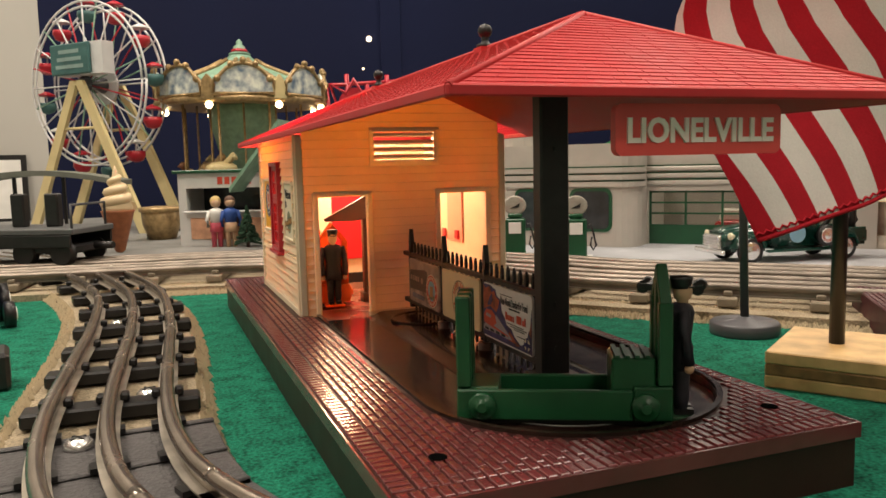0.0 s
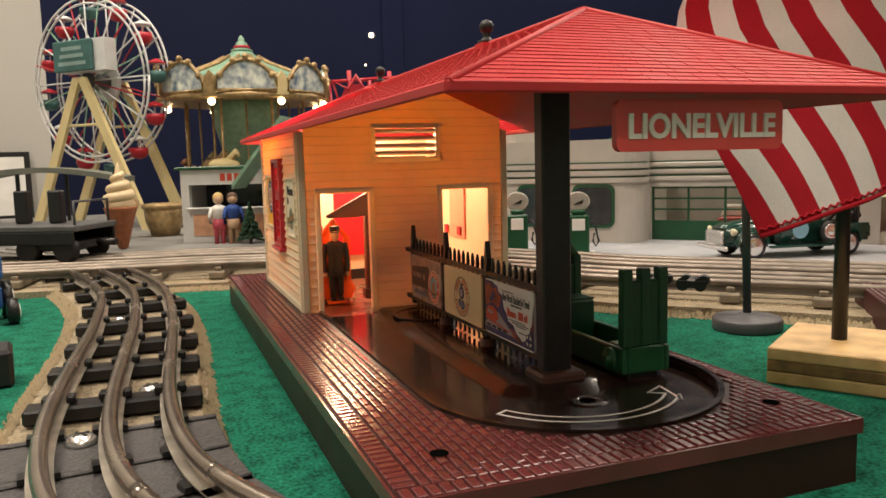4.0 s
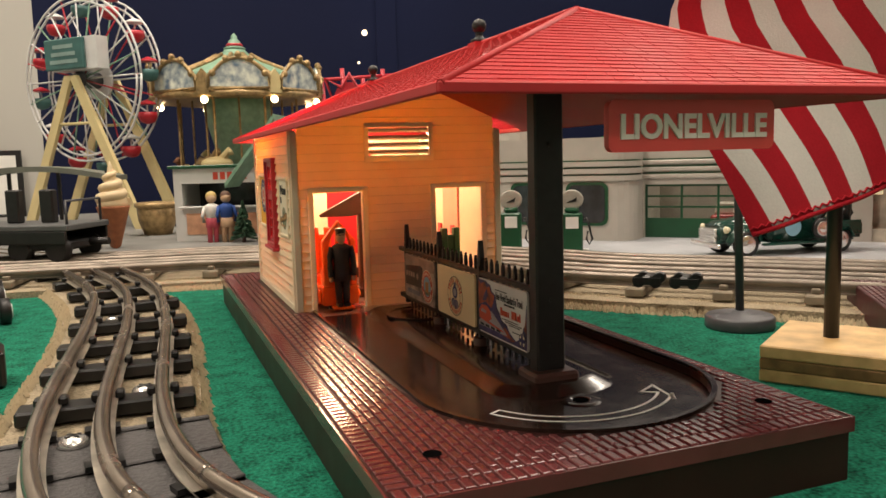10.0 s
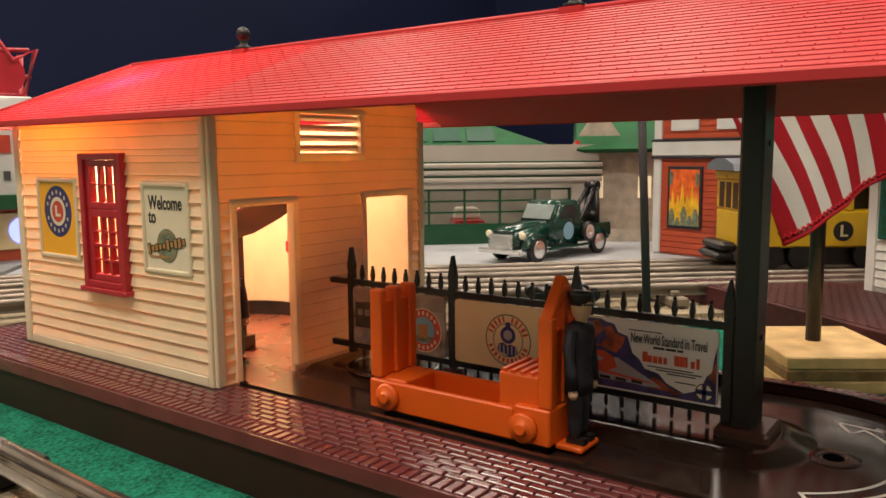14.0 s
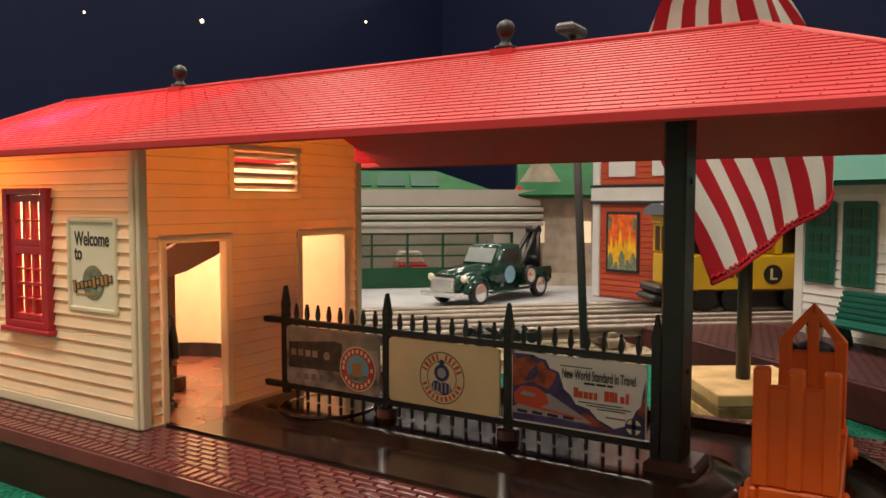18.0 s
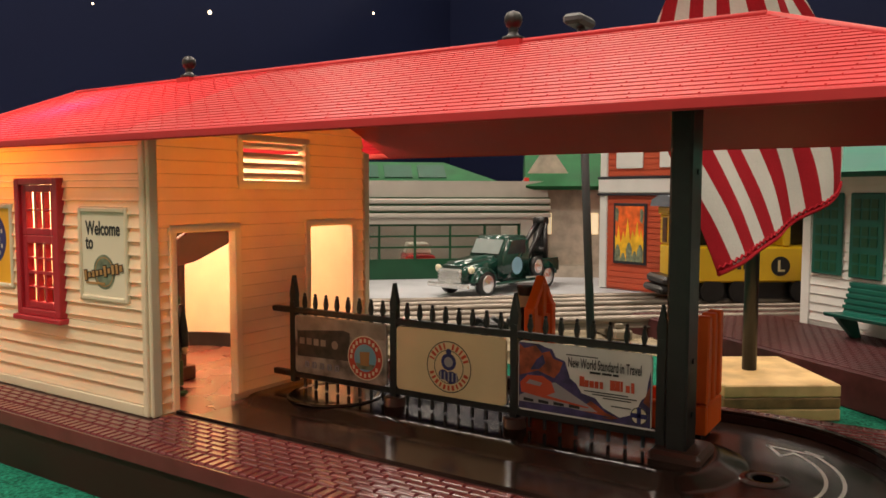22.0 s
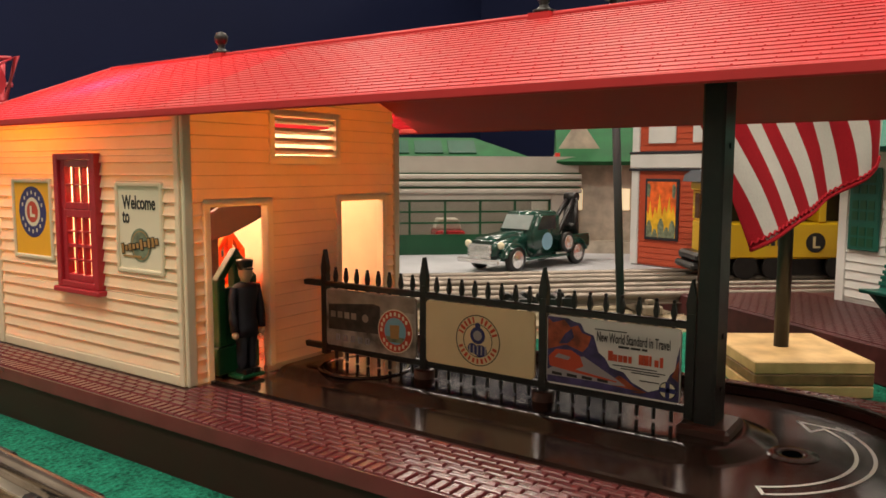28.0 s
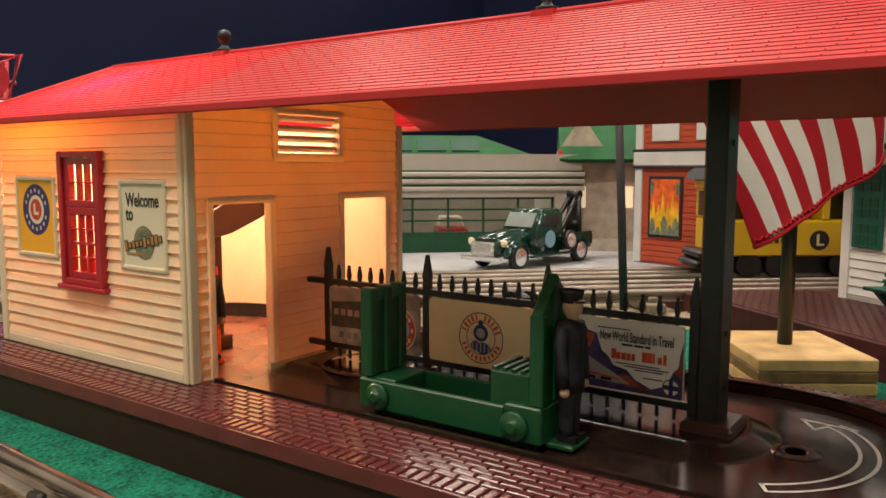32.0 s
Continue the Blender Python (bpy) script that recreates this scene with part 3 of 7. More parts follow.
for (a, b, z0, z1), paper in zip(spots, (PAPER, YELLOW)):
    bm = bmesh.new()
    box(bm, -0.05, 0.0, a - 0.05, a, z0 - 0.05, z1 + 0.05)
    box(bm, -0.05, 0.0, b, b + 0.05, z0 - 0.05, z1 + 0.05)
    box(bm, -0.05, 0.0, a, b, z0 - 0.05, z0)
    box(bm, -0.05, 0.0, a, b, z1, z1 + 0.05)
    board = part("notice_board", bevelled(bm, 0.012), THICK, station, "framed poster on the clapboard wall", at=upose(HX0, 0, 0))
    part("poster", box(bmesh.new(), -0.028, 0.0, a, b, z0, z1), paper, board)
    yc = (a + b) / 2
    if paper is PAPER:
        for words, wy, wz in (("Welcome", yc - 0.0, 2.36), ("to", yc + 0.225, 2.215)):
            text_part(words, 0.20, INK, board, pose(-0.031 * S, wy * S, wz * S, 90, 0, -90), squeeze=0.70, depth=0.002, bold=0.0035)
        part("emblem", disc(bmesh.new(), 0.175, yc - 0.01, 1.93, -0.031), GREYGREEN, board)
        part("emblem", disc(bmesh.new(), 0.15, yc - 0.01, 1.93, -0.0325, 1.0, 0.14), GOLD, board)
        for k in range(10):
            c = k / 9 - 0.5
            h = (0.085, 0.05, 0.06, 0.05, 0.05, 0.09, 0.05, 0.08, 0.08, 0.055)[k]
            m = Matrix.Translation((0, yc - 0.58 * c, 1.925 + 0.10 * c)) @ Matrix.Rotation(radians(-8), 4, "X")
            part("emblem_bar", box(bmesh.new(), -0.0365, -0.034, -0.030, 0.027, -h * 0.6, h * 0.8, 0, m), INK, board)
            part("emblem_bar", box(bmesh.new(), -0.040, -0.037, -0.022, 0.019, -h * 0.6 + 0.01, h * 0.8 - 0.01, 0, m), GOLD, board)
        part("emblem_bar", box(bmesh.new(), -0.036, -0.030, yc - 0.02, yc + 0.29, 1.80, 1.82), GOLD, board)
    else:
        part("emblem", disc(disc(bmesh.new(), 0.30, yc, z0 + 0.50, -0.030, 1.0, 0.17), 0.30, yc, z0 + 0.5, -0.029, 1.0, 0.285), BLUEINK, board)
        part("emblem_disc", disc(bmesh.new(), 0.17, yc, z0 + 0.5, -0.030), PAPER, board)
        part("emblem_disc", disc(bmesh.new(), 0.125, yc, z0 + 0.5, -0.032), REDINK, board)
        bm = bmesh.new()
        box(bm, -0.0345, -0.033, yc + 0.01, yc + 0.05, z0 + 0.44, z0 + 0.57)
        box(bm, -0.0345, -0.033, yc - 0.06, yc + 0.01, z0 + 0.44, z0 + 0.475)
        part("emblem_mark", bm, PAPER, board)
        for k in range(14):
            aa = math.pi * (0.12 + 0.76 * (k if k < 7 else k - 7) / 6) + (math.pi if k > 6 else 0)
            bm = box(bmesh.new(), -0.0345, -0.0325, yc + 0.228 * math.cos(aa) - 0.013, yc + 0.228 * math.cos(aa) + 0.013, z0 + 0.5 + 0.228 * math.sin(aa) - 0.021, z0 + 0.5 + 0.228 * math.sin(aa) + 0.021)
            part("emblem_bar", bm, PAPER, board)

# roof: hipped shell with a thick edge, canopy over the lanes
EX0, EX1, EY0, EY1, EZ = 2.06, 6.18, 4.98, 16.30, 3.245
RY0, RY1 = 6.82, 15.80
TH = 0.055
# the two hipped ends; the long slopes are sheets of moulded courses
def hip(ey, ry):
    bm = bmesh.new()
    rings = [[bm.verts.new(c) for c in ((EX0, ey, EZ + dz), (EX1, ey, EZ + dz), (RIDGE_X, ry, RIDGE_Z + dz))] for dz in (0.0, -TH)]
    bm.faces.new(rings[0])
    bm.faces.new(rings[1][::-1])
    for k in range(3):
        bm.faces.new((rings[0][k], rings[1][k], rings[1][(k + 1) % 3], rings[0][(k + 1) % 3]))
    bmesh.ops.recalc_face_normals(bm, faces=bm.faces)
    return bm


bm = hip(EY0, RY0)
roof = part("roof", bm, CANOPYRED, station, "red hipped plastic roof with moulded shingles")
part("roof_hip", hip(EY1, RY1), CANOPYRED, roof)
for x0, x1, y0, y1 in ((EX0 - 0.015, EX1 + 0.015, EY0 - 0.015, EY0 + 0.02), (EX0 - 0.015, EX1 + 0.015, EY1 - 0.02, EY1 + 0.015), (EX0 - 0.015, EX0 + 0.02, EY0 + 0.02, EY1 - 0.02), (EX1 - 0.02, EX1 + 0.015, EY0 + 0.02, EY1 - 0.02)):
    part("eave_edge", cbox(x0, x1, y0, y1, EZ - 0.06, EZ + 0.018, 0.012), CANOPYRED, roof)
part("ridge_cap", tube(bmesh.new(), [(RIDGE_X, RY0, RIDGE_Z), (RIDGE_X, RY1, RIDGE_Z)], 0.035, 6), CANOPYRED, roof)
for cx, cy, ry in ((EX0, EY0, RY0), (EX1, EY0, RY0), (EX0, EY1, RY1), (EX1, EY1, RY1)):
    part("ridge_cap", tube(bmesh.new(), [(cx, cy, EZ), (RIDGE_X, ry, RIDGE_Z)], 0.03, 6), CANOPYRED, roof)
for fy in (9.01, 13.46):
    bm = lathe(bmesh.new(), [(0.10, 0.0), (0.105, 0.03), (0.055, 0.05), (0.038, 0.085), (0.05, 0.10), (0.035, 0.11), (0.065, 0.13), (0.085, 0.175), (0.082, 0.215), (0.055, 0.255), (0.01, 0.272)], 14)
    f = part("finial", bm, BLACK, station, "black turned ball finial", at=upose(RIDGE_X, fy, RIDGE_Z + 0.02))
    part("base", box(bmesh.new(), -0.10, 0.10, -0.11, 0.11, -0.10, 0.0), CANOPYRED, f)

# canopy post
post = part("canopy_post", cbox(3.93, 4.25, 7.31, 7.49, BT + 0.06, 3.9, 0.02), BLACK, station, "square black canopy post")
part("post_base", cbox(3.84, 4.34, 7.17, 7.60, BT - 0.075, BT + 0.08, 0.03), BROWNP, post)
for sy in (7.308,):
    for sz in (0.9, 1.35, 2.9):
        part("pin", lathe(bmesh.new(), [(0.025, 0), (0.025, 0.012)], 8, Matrix.Translation((4.09, sy, sz)) @ Matrix.Rotation(radians(90), 4, "X")), BLACK, post)

# name board under the eave
SIGNRED = material("red_sign_plastic", (0.80, 0.085, 0.075), 0.33, vary=0.08)
LETTER = material("cream_lettering", (0.95, 0.82, 0.76), 0.5)


def rounded(x0, x1, z0, z1, r, n=5):
    pts = []
    for cx, cz, a0 in ((x1 - r, z1 - r, 0), (x0 + r, z1 - r, 90), (x0 + r, z0 + r, 180), (x1 - r, z0 + r, 270)):
        pts += [(cx + r * math.cos(radians(a0 + 90 * k / n)), cz + r * math.sin(radians(a0 + 90 * k / n))) for k in range(n + 1)]
    return pts


SY = 5.28
sign = part("name_board", prism(bmesh.new(), rounded(-0.745, 0.745, -0.17, 0.20, 0.06), -0.04, 0.02, RXZ), SIGNRED, station, "red rounded name board with cream letters", at=upose(4.165, SY, 2.97))
text_part("LIONELVILLE", 0.24, LETTER, sign, pose(0, -0.044 * S, 0.0, 90, 0, 0), squeeze=0.97, bold=0.008)

# inside of the house
FLOORBROWN = material("brown_floor_plastic", (0.17, 0.075, 0.05), 0.28, vary=0.2)
bm = bmesh.new()
box(bm, HX0 + WT, HX1 - WT, 11.902, HY1 - WT, BT - 0.13, BT - 0.078)
part("house_floor", bm, FLOORBROWN, station, "brown floor inside the house")
bm = bmesh.new()
CI = 14.08
ring = [(CX + 1.41 * math.cos(a), CI + 1.42 * math.sin(a)) for a in [math.pi * k / 24 for k in range(25)]]
ring2 = [(CX + 1.47 * math.cos(a), CI + 1.48 * math.sin(a)) for a in [math.pi * k / 24 for k in range(25)]]
prism(bm, ring + ring2[::-1], BT - 0.075, BT + 0.12)
part("lane_curb", bm, BLACK, station)
INRED = translucent_plastic("red_inner_panel", (0.60, 0.02, 0.03), (1.0, 0.05, 0.08), 0.2, 0.35)
PANEBLUE = material("pale_blue_pane", (0.25, 0.35, 0.75), 0.3)
bm = box(bmesh.new(), 3.70, 4.60, HY1 - WT - 0.05, HY1 - WT - 0.004, 0.95, 2.95)
panel = part("red_panel", bm, INRED, station, "red moulded window insert inside the house")
for k in range(3):
    part("pane", cbox(3.76 + 0.28 * k, 3.92 + 0.28 * k, HY1 - WT - 0.065, HY1 - WT - 0.051, 2.42, 2.58, 0.005), PANEBLUE, panel)
PINKP = translucent_plastic("pink_inner_panel", (0.78, 0.34, 0.24), (1.0, 0.2, 0.1), 0.1, 0.4)
insert = part("window_insert", cbox(HX1 - WT - 0.04, HX1 - WT - 0.004, 13.5, 14.22, 1.35, 2.8, 0.01), PINKP, station, "pinkish window insert inside the house")
for y0 in (13.62, 14.26):
    part("clip", cbox(HX1 - WT - 0.08, HX1 - WT - 0.042, y0, y0 + 0.16, 1.41, 1.57, 0.01), FRAMERED, insert)
ARMBROWN = material("brown_arm_plastic", (0.075, 0.030, 0.020), 0.42, vary=0.2)
bm = prism(bmesh.new(), [(-0.80, -0.27), (-0.82, -0.23), (-0.10, 0.14), (0.42, 0.38), (0.62, 0.36), (0.70, 0.22), (0.62, 0.02), (0.40, -0.08), (-0.05, -0.24), (-0.30, -0.28)], -0.035, 0.035, RXZ)
part("gate_arm", bevelled(bm, 0.012), ARMBROWN, station, "brown gate arm hanging inside the doorway", at=upose(3.80, 13.0, 2.16))
# pivot disc: the orange light on it is put in as orange plastic
bm = lathe(bmesh.new(), [(0.15, 0.0), (0.15, 0.10), (0.12, 0.13), (0.05, 0.13)], 20, Matrix.Translation((4.30, 12.96, 2.38)) @ Matrix.Rotation(radians(90), 4, "X"))
part("arm_pivot", bm, ORANGE, station)
part("arm_post", bevelled(box(box(bmesh.new(), 3.70, 3.82, 13.24, 13.38, BT - 0.077, 2.9), 3.66, 3.92, 13.20, 13.42, BT - 0.077, BT + 0.09), 0.012), ARMBROWN, station, "dark brown post inside the house")
bm = lathe(bmesh.new(), [(0.02, -0.12), (0.09, -0.06), (0.11, 0.03), (0.08, 0.1), (0.05, 0.14), (0.05, 0.22)], 12)
part("bulb", bm, glow("bulb_glass", (1.0, 0.75, 0.45), 4.0), station, at=upose(3.50, 15.05, 3.36))

# ---- iron fence with boards ----
fence = thing("iron_fence", "black iron-style toy fence carrying three advertising boards", "fence", 4.035, 0, 0)
FY = [11.68, 10.295, 8.915, 7.545]
for k, fy in enumerate(FY):
    bm = bmesh.new()
    box(bm, -0.038, 0.038, -0.036, 0.036, 0.62 if k in (0, 3) else 0.56, 1.52)
    prism(bm, [(-0.036, 1.52), (0.036, 1.52), (0.046, 1.60), (0.004, 1.81), (-0.004, 1.81), (-0.046, 1.60)], -0.03, 0.03, RYZ)
    bm.verts.ensure_lookup_table()
    part("post", bm, BLACK, fence, at=upose(0, fy, 0))
for z0 in (1.39, 0.67):
    part("rail", cbox(-0.035, 0.035, FY[3], 12.0, z0, z0 + 0.065, 0.01), BLACK, fence)
pick = bmesh.new()
box(pick, -0.013, 0.013, -0.013, 0.013, 0.57, 1.46)
prism(pick, [(-0.013, 1.46), (0.013, 1.46), (0.024, 1.51), (0.010, 1.59), (-0.010, 1.59), (-0.024, 1.51)], -0.018, 0.018, RYZ)
ball(pick, 0, 0, 1.605, 0.018, seg=6)
pick_me = mesh_of("picket", pick, BLACK)
for a, b in zip(FY, FY[1:]):
    for k in range(8):
        ob = new("picket", pick_me)
        ob.parent = fence
        ob.matrix_basis = upose(0, a + (b - a) * (k + 1) / 9, 0)
for fy in FY[1:3]:
    part("foot", lathe(bmesh.new(), [(0.13, 0.0), (0.13, 0.05), (0.11, 0.06), (0.11, 0.16), (0.09, 0.17)], 14, Matrix.Translation((0, fy, BT - 0.075))), BROWNP, fence, "round brown foot")
ADCREAM = material("cream_board", (0.80, 0.62, 0.36), 0.45, vary=0.06)
ADGREY = material("brown_grey_photo_board", (0.13, 0.095, 0.075), 0.4, vary=0.5, stain_size=0.008, tint=(0.34, 0.28, 0.24))
ADSKY = material("pale_grey_board", (0.76, 0.73, 0.70), 0.45, vary=0.08)
ADPURPLE = material("purple_mountain_ink", (0.055, 0.04, 0.13), 0.5, vary=0.5, stain_size=0.004)
ADROCK = material("red_rock_ink", (0.35, 0.07, 0.025), 0.5, vary=0.5, stain_size=0.004)
ADORANGE = material("orange_red_ink", (0.62, 0.08, 0.03), 0.5)
CYANINK = material("sky_blue_ink", (0.20, 0.42, 0.55), 0.5)
STEELINK = material("silver_ink", (0.38, 0.34, 0.36), 0.4)
AX = -0.062


def board_piece(parent, name, mat, outline, layer):
    """A flat printed shape; outline in (y, z), layers of 1 mm hundredths towards the viewer."""
    return part(name, prism(bmesh.new(), outline, AX - 0.003 * layer, AX - 0.003 * layer + 0.0025, RYZ), mat, parent)


def seg_y(a, b, u):
    return a + (b - a) * u


boards = []
for (a, b), m, lab in zip(zip(FY, FY[1:]), (ADGREY, ADCREAM, ADSKY), ("brown photo advertisement with a round red badge", "cream advertisement with a round train badge", "travel advertisement with a red and silver train before purple mountains")):
    y1, y0 = a - 0.065, b + 0.065
    bm = prism(bmesh.new(), rounded(y0, y1, 0.745, 1.385, 0.04), AX, -0.036, RYZ)
    boards.append((part("board", bm, m, fence, lab), y0, y1))
# first board: photo with a wagon and a round badge
bd, y0, y1 = boards[0]
WAGON = material("dark_wagon_ink", (0.045, 0.032, 0.026), 0.45, vary=0.5, stain_size=0.003)
PALEBROWN = material("pale_brown_ink", (0.30, 0.235, 0.19), 0.45, vary=0.25, stain_size=0.006)
board_piece(bd, "print", PALEBROWN, [(y0 + 0.02, 1.22), (y1 - 0.02, 1.20), (y1 - 0.02, 1.37), (y0 + 0.02, 1.37)], 1)
board_piece(bd, "print", WAGON, [(seg_y(y1, y0, 0.03), 0.93), (seg_y(y1, y0, 0.62), 0.95), (seg_y(y1, y0, 0.62), 1.25), (seg_y(y1, y0, 0.55), 1.27), (seg_y(y1, y0, 0.03), 1.21)][::-1], 2)
for u0 in (0.06, 0.14, 0.22, 0.30):
    board_piece(bd, "print", PALEBROWN, [(seg_y(y1, y0, u0), 1.07), (seg_y(y1, y0, u0 + 0.055), 1.07), (seg_y(y1, y0, u0 + 0.055), 1.14), (seg_y(y1, y0, u0), 1.14)][::-1], 3)
part("print_disc", disc(bmesh.new(), 0.045, seg_y(y1, y0, 0.46), 1.10, AX - 0.010), PALEBROWN, bd)
for k in range(5):
    yy = seg_y(y1, y0, 0.14 + 0.085 * k)
    part("print_bar", frame_bm(AX - 0.010, AX - 0.007, yy - 0.028, yy + 0.022, 0.815, 0.885, 0.012, 0.012, 0.012), STEELINK, bd)
byc, bzc = seg_y(y1, y0, 0.79), 1.01
part("badge", disc(bmesh.new(), 0.235, byc, bzc, AX - 0.012), PAPER, bd)
part("badge", disc(bmesh.new(), 0.222, byc, bzc, AX - 0.0145, 1.0, 0.145), REDINK, bd)
part("badge", disc(bmesh.new(), 0.145, byc, bzc, AX - 0.015), CYANINK, bd)
board_piece(bd, "badge", GREYGREEN, [(byc - 0.13, bzc - 0.06), (byc + 0.13, bzc - 0.06), (byc + 0.09, bzc - 0.12), (byc - 0.09, bzc - 0.12)], 5.4)
board_piece(bd, "badge", GOLD, [(byc - 0.05, bzc - 0.08), (byc + 0.06, bzc - 0.08), (byc + 0.07, bzc + 0.06), (byc - 0.06, bzc + 0.07)], 5.8)
for k in range(20):
    aa = 2 * math.pi * k / 20
    if k in (9, 11, 19):
        continue
    c, s_ = math.cos(aa), math.sin(aa)
    part("badge_bar", box(bmesh.new(), AX - 0.0175, AX - 0.016, byc + 0.184 * c - 0.014, byc + 0.184 * c + 0.014, bzc + 0.184 * s_ - 0.020, bzc + 0.184 * s_ + 0.020), PAPER, bd)
# second board: round engine badge
bd, y0, y1 = boards[1]
byc, bzc = seg_y(y1, y0, 0.50), 1.04
for r, r0 in ((0.255, 0.245), (0.168, 0.160)):
    part("badge_ring", disc(bmesh.new(), r, byc, bzc, AX - 0.003, 1.0, r0), INK, bd)
for k in range(26):
    aa = 2 * math.pi * (k + 0.5) / 26
    if k in (12, 13, 25, 0, 6):
        continue
    m = Matrix.Translation((AX - 0.004, byc + 0.206 * math.cos(aa), bzc + 0.206 * math.sin(aa))) @ Matrix.Rotation(aa - math.pi / 2, 4, "X")
    w, h = (0.016, 0.012, 0.018, 0.014)[k % 4], 0.030 if k < 13 else 0.024
    part("badge_bar", box(bmesh.new(), -0.001, 0.001, -w * 0.8, w * 0.8, -h, h, 0, m), ADORANGE, bd)
bm = bmesh.new()
disc(bm, 0.085, byc, bzc + 0.05, AX - 0.004)
disc(bm, 0.03, byc, bzc + 0.15, AX - 0.004)
disc(bm, 0.06, byc - 0.03, bzc - 0.10, AX - 0.004, 1.3)
disc(bm, 0.05, byc + 0.06, bzc - 0.08, AX - 0.0045, 1.1)
part("badge_engine", bm, BLUEINK, bd)
bm = bmesh.new()
disc(bm, 0.05, byc, bzc + 0.05, AX - 0.006)
for k in range(5):
    box(bm, AX - 0.006, AX - 0.005, byc - 0.09 + 0.045 * k - 0.008, byc - 0.09 + 0.045 * k + 0.008, bzc - 0.14, bzc - 0.05)
part("badge_engine_light", bm, STEELINK, bd)
# third board: train before mountains
bd, y0, y1 = boards[2]


def yz(u, v):
    return (seg_y(y1, y0, u), 0.75 + 0.63 * v)


def shape(name, mat, uv, layer):
    return board_piece(bd, name, mat, [yz(u, v) for u, v in uv][::-1], layer)


shape("print", ADPURPLE, [(0.005, 0.02), (0.995, 0.02), (0.995, 0.80), (0.975, 0.62), (0.965, 0.45), (0.93, 0.38), (0.90, 0.24), (0.86, 0.16), (0.78, 0.10), (0.66, 0.20), (0.60, 0.32), (0.50, 0.36), (0.46, 0.48), (0.41, 0.55), (0.37, 0.78), (0.30, 0.82), (0.27, 0.93), (0.21, 0.95), (0.17, 0.985), (0.005, 0.985)], 1)
shape("print", ADROCK, [(0.01, 0.50), (0.16, 0.60), (0.29, 0.52), (0.33, 0.62), (0.355, 0.76), (0.28, 0.80), (0.25, 0.90), (0.19, 0.86), (0.14, 0.96), (0.05, 0.90), (0.01, 0.96)], 2)
shape("print", ADROCK, [(0.62, 0.22), (0.68, 0.14), (0.77, 0.09), (0.72, 0.06), (0.52, 0.08), (0.50, 0.16), (0.57, 0.27)], 2)
shape("print", ADROCK, [(0.945, 0.36), (0.99, 0.30), (0.99, 0.60), (0.975, 0.52)], 2)
shape("print", ADPURPLE, [(0.10, 0.60), (0.17, 0.62), (0.22, 0.72), (0.20, 0.84), (0.15, 0.76)], 3)
shape("print", STEELINK, [(0.01, 0.10), (0.30, 0.09), (0.62, 0.13), (0.56, 0.20), (0.30, 0.46), (0.22, 0.44), (0.01, 0.20)], 3)
shape("print", ADORANGE, [(0.03, 0.26), (0.20, 0.22), (0.30, 0.32), (0.27, 0.46), (0.20, 0.53), (0.08, 0.52), (0.02, 0.40)], 4)
shape("print", ADORANGE, [(0.20, 0.22), (0.55, 0.165), (0.56, 0.18), (0.22, 0.26)], 5)
shape("print", STEELINK, [(0.07, 0.40), (0.18, 0.38), (0.20, 0.43), (0.10, 0.46)], 6)
shape("print", ADPURPLE, [(0.01, 0.08), (0.60, 0.05), (0.72, 0.09), (0.40, 0.13), (0.01, 0.12)], 4)
for k in range(4):
    shape("print", INK, [(0.05 + 0.12 * k, 0.14), (0.13 + 0.12 * k, 0.135), (0.13 + 0.12 * k, 0.175), (0.05 + 0.12 * k, 0.185)], 5)
text_part("New World Standard in Travel", 0.125, INK, bd, pose((AX - 0.012) * S, yz(0.665, 0.76)[0] * S, yz(0.665, 0.775)[1] * S, 90, 0, -90), squeeze=0.42, depth=0.001, bold=0.0015)
# the two red words as upright bars of letter size
for k, (w, tall) in enumerate(((0.036, 1), (0.030, 0), (0.032, 0), (0.028, 0), (0.024, 0), (0, 0), (0.036, 1), (0.034, 1), (0.016, 1), (0.028, 0), (0.022, 1))):
    u = 0.485 + 0.0375 * k
    if w:
        v1 = 0.60 if tall else 0.555
        a, b = yz(u, 0.46), yz(u + w, v1)
        part("print_bar", box(bmesh.new(), AX - 0.007, AX - 0.004, min(a[0], b[0]), max(a[0], b[0]), a[1], b[1]), ADORANGE, bd)
for u0, u1, v in ((0.38, 0.62, 0.875), (0.56, 0.64, 0.655), (0.65, 0.72, 0.655), (0.73, 0.77, 0.655), (0.52, 0.84, 0.40), (0.58, 0.90, 0.365), (0.66, 0.86, 0.33), (0.72, 0.86, 0.235)):
    a, b = yz(u0, v), yz(u1, v + (0.03 if v > 0.6 and v < 0.7 else 0.014))
    part("print_bar", box(bmesh.new(), AX - 0.007, AX - 0.004, min(a[0], b[0]), max(a[0], b[0]), a[1], b[1]), INK, bd)
part("badge", disc(bmesh.new(), 0.075, *yz(0.92, 0.17), AX - 0.012), PAPER, bd)
part("badge", disc(bmesh.new(), 0.075, *yz(0.92, 0.17), AX - 0.0135, 1.0, 0.066), INK, bd)
bm = bmesh.new()
cy_, cz_ = yz(0.92, 0.17)
box(bm, AX - 0.016, AX - 0.014, cy_ - 0.07, cy_ + 0.07, cz_ - 0.02, cz_ + 0.02)
box(bm, AX - 0.016, AX - 0.014, cy_ - 0.018, cy_ + 0.018, cz_ - 0.07, cz_ + 0.07)
part("badge_cross", bm, BLUEINK, bd)

# ---- baggage carts ----
FLOORZ = BT - 0.077


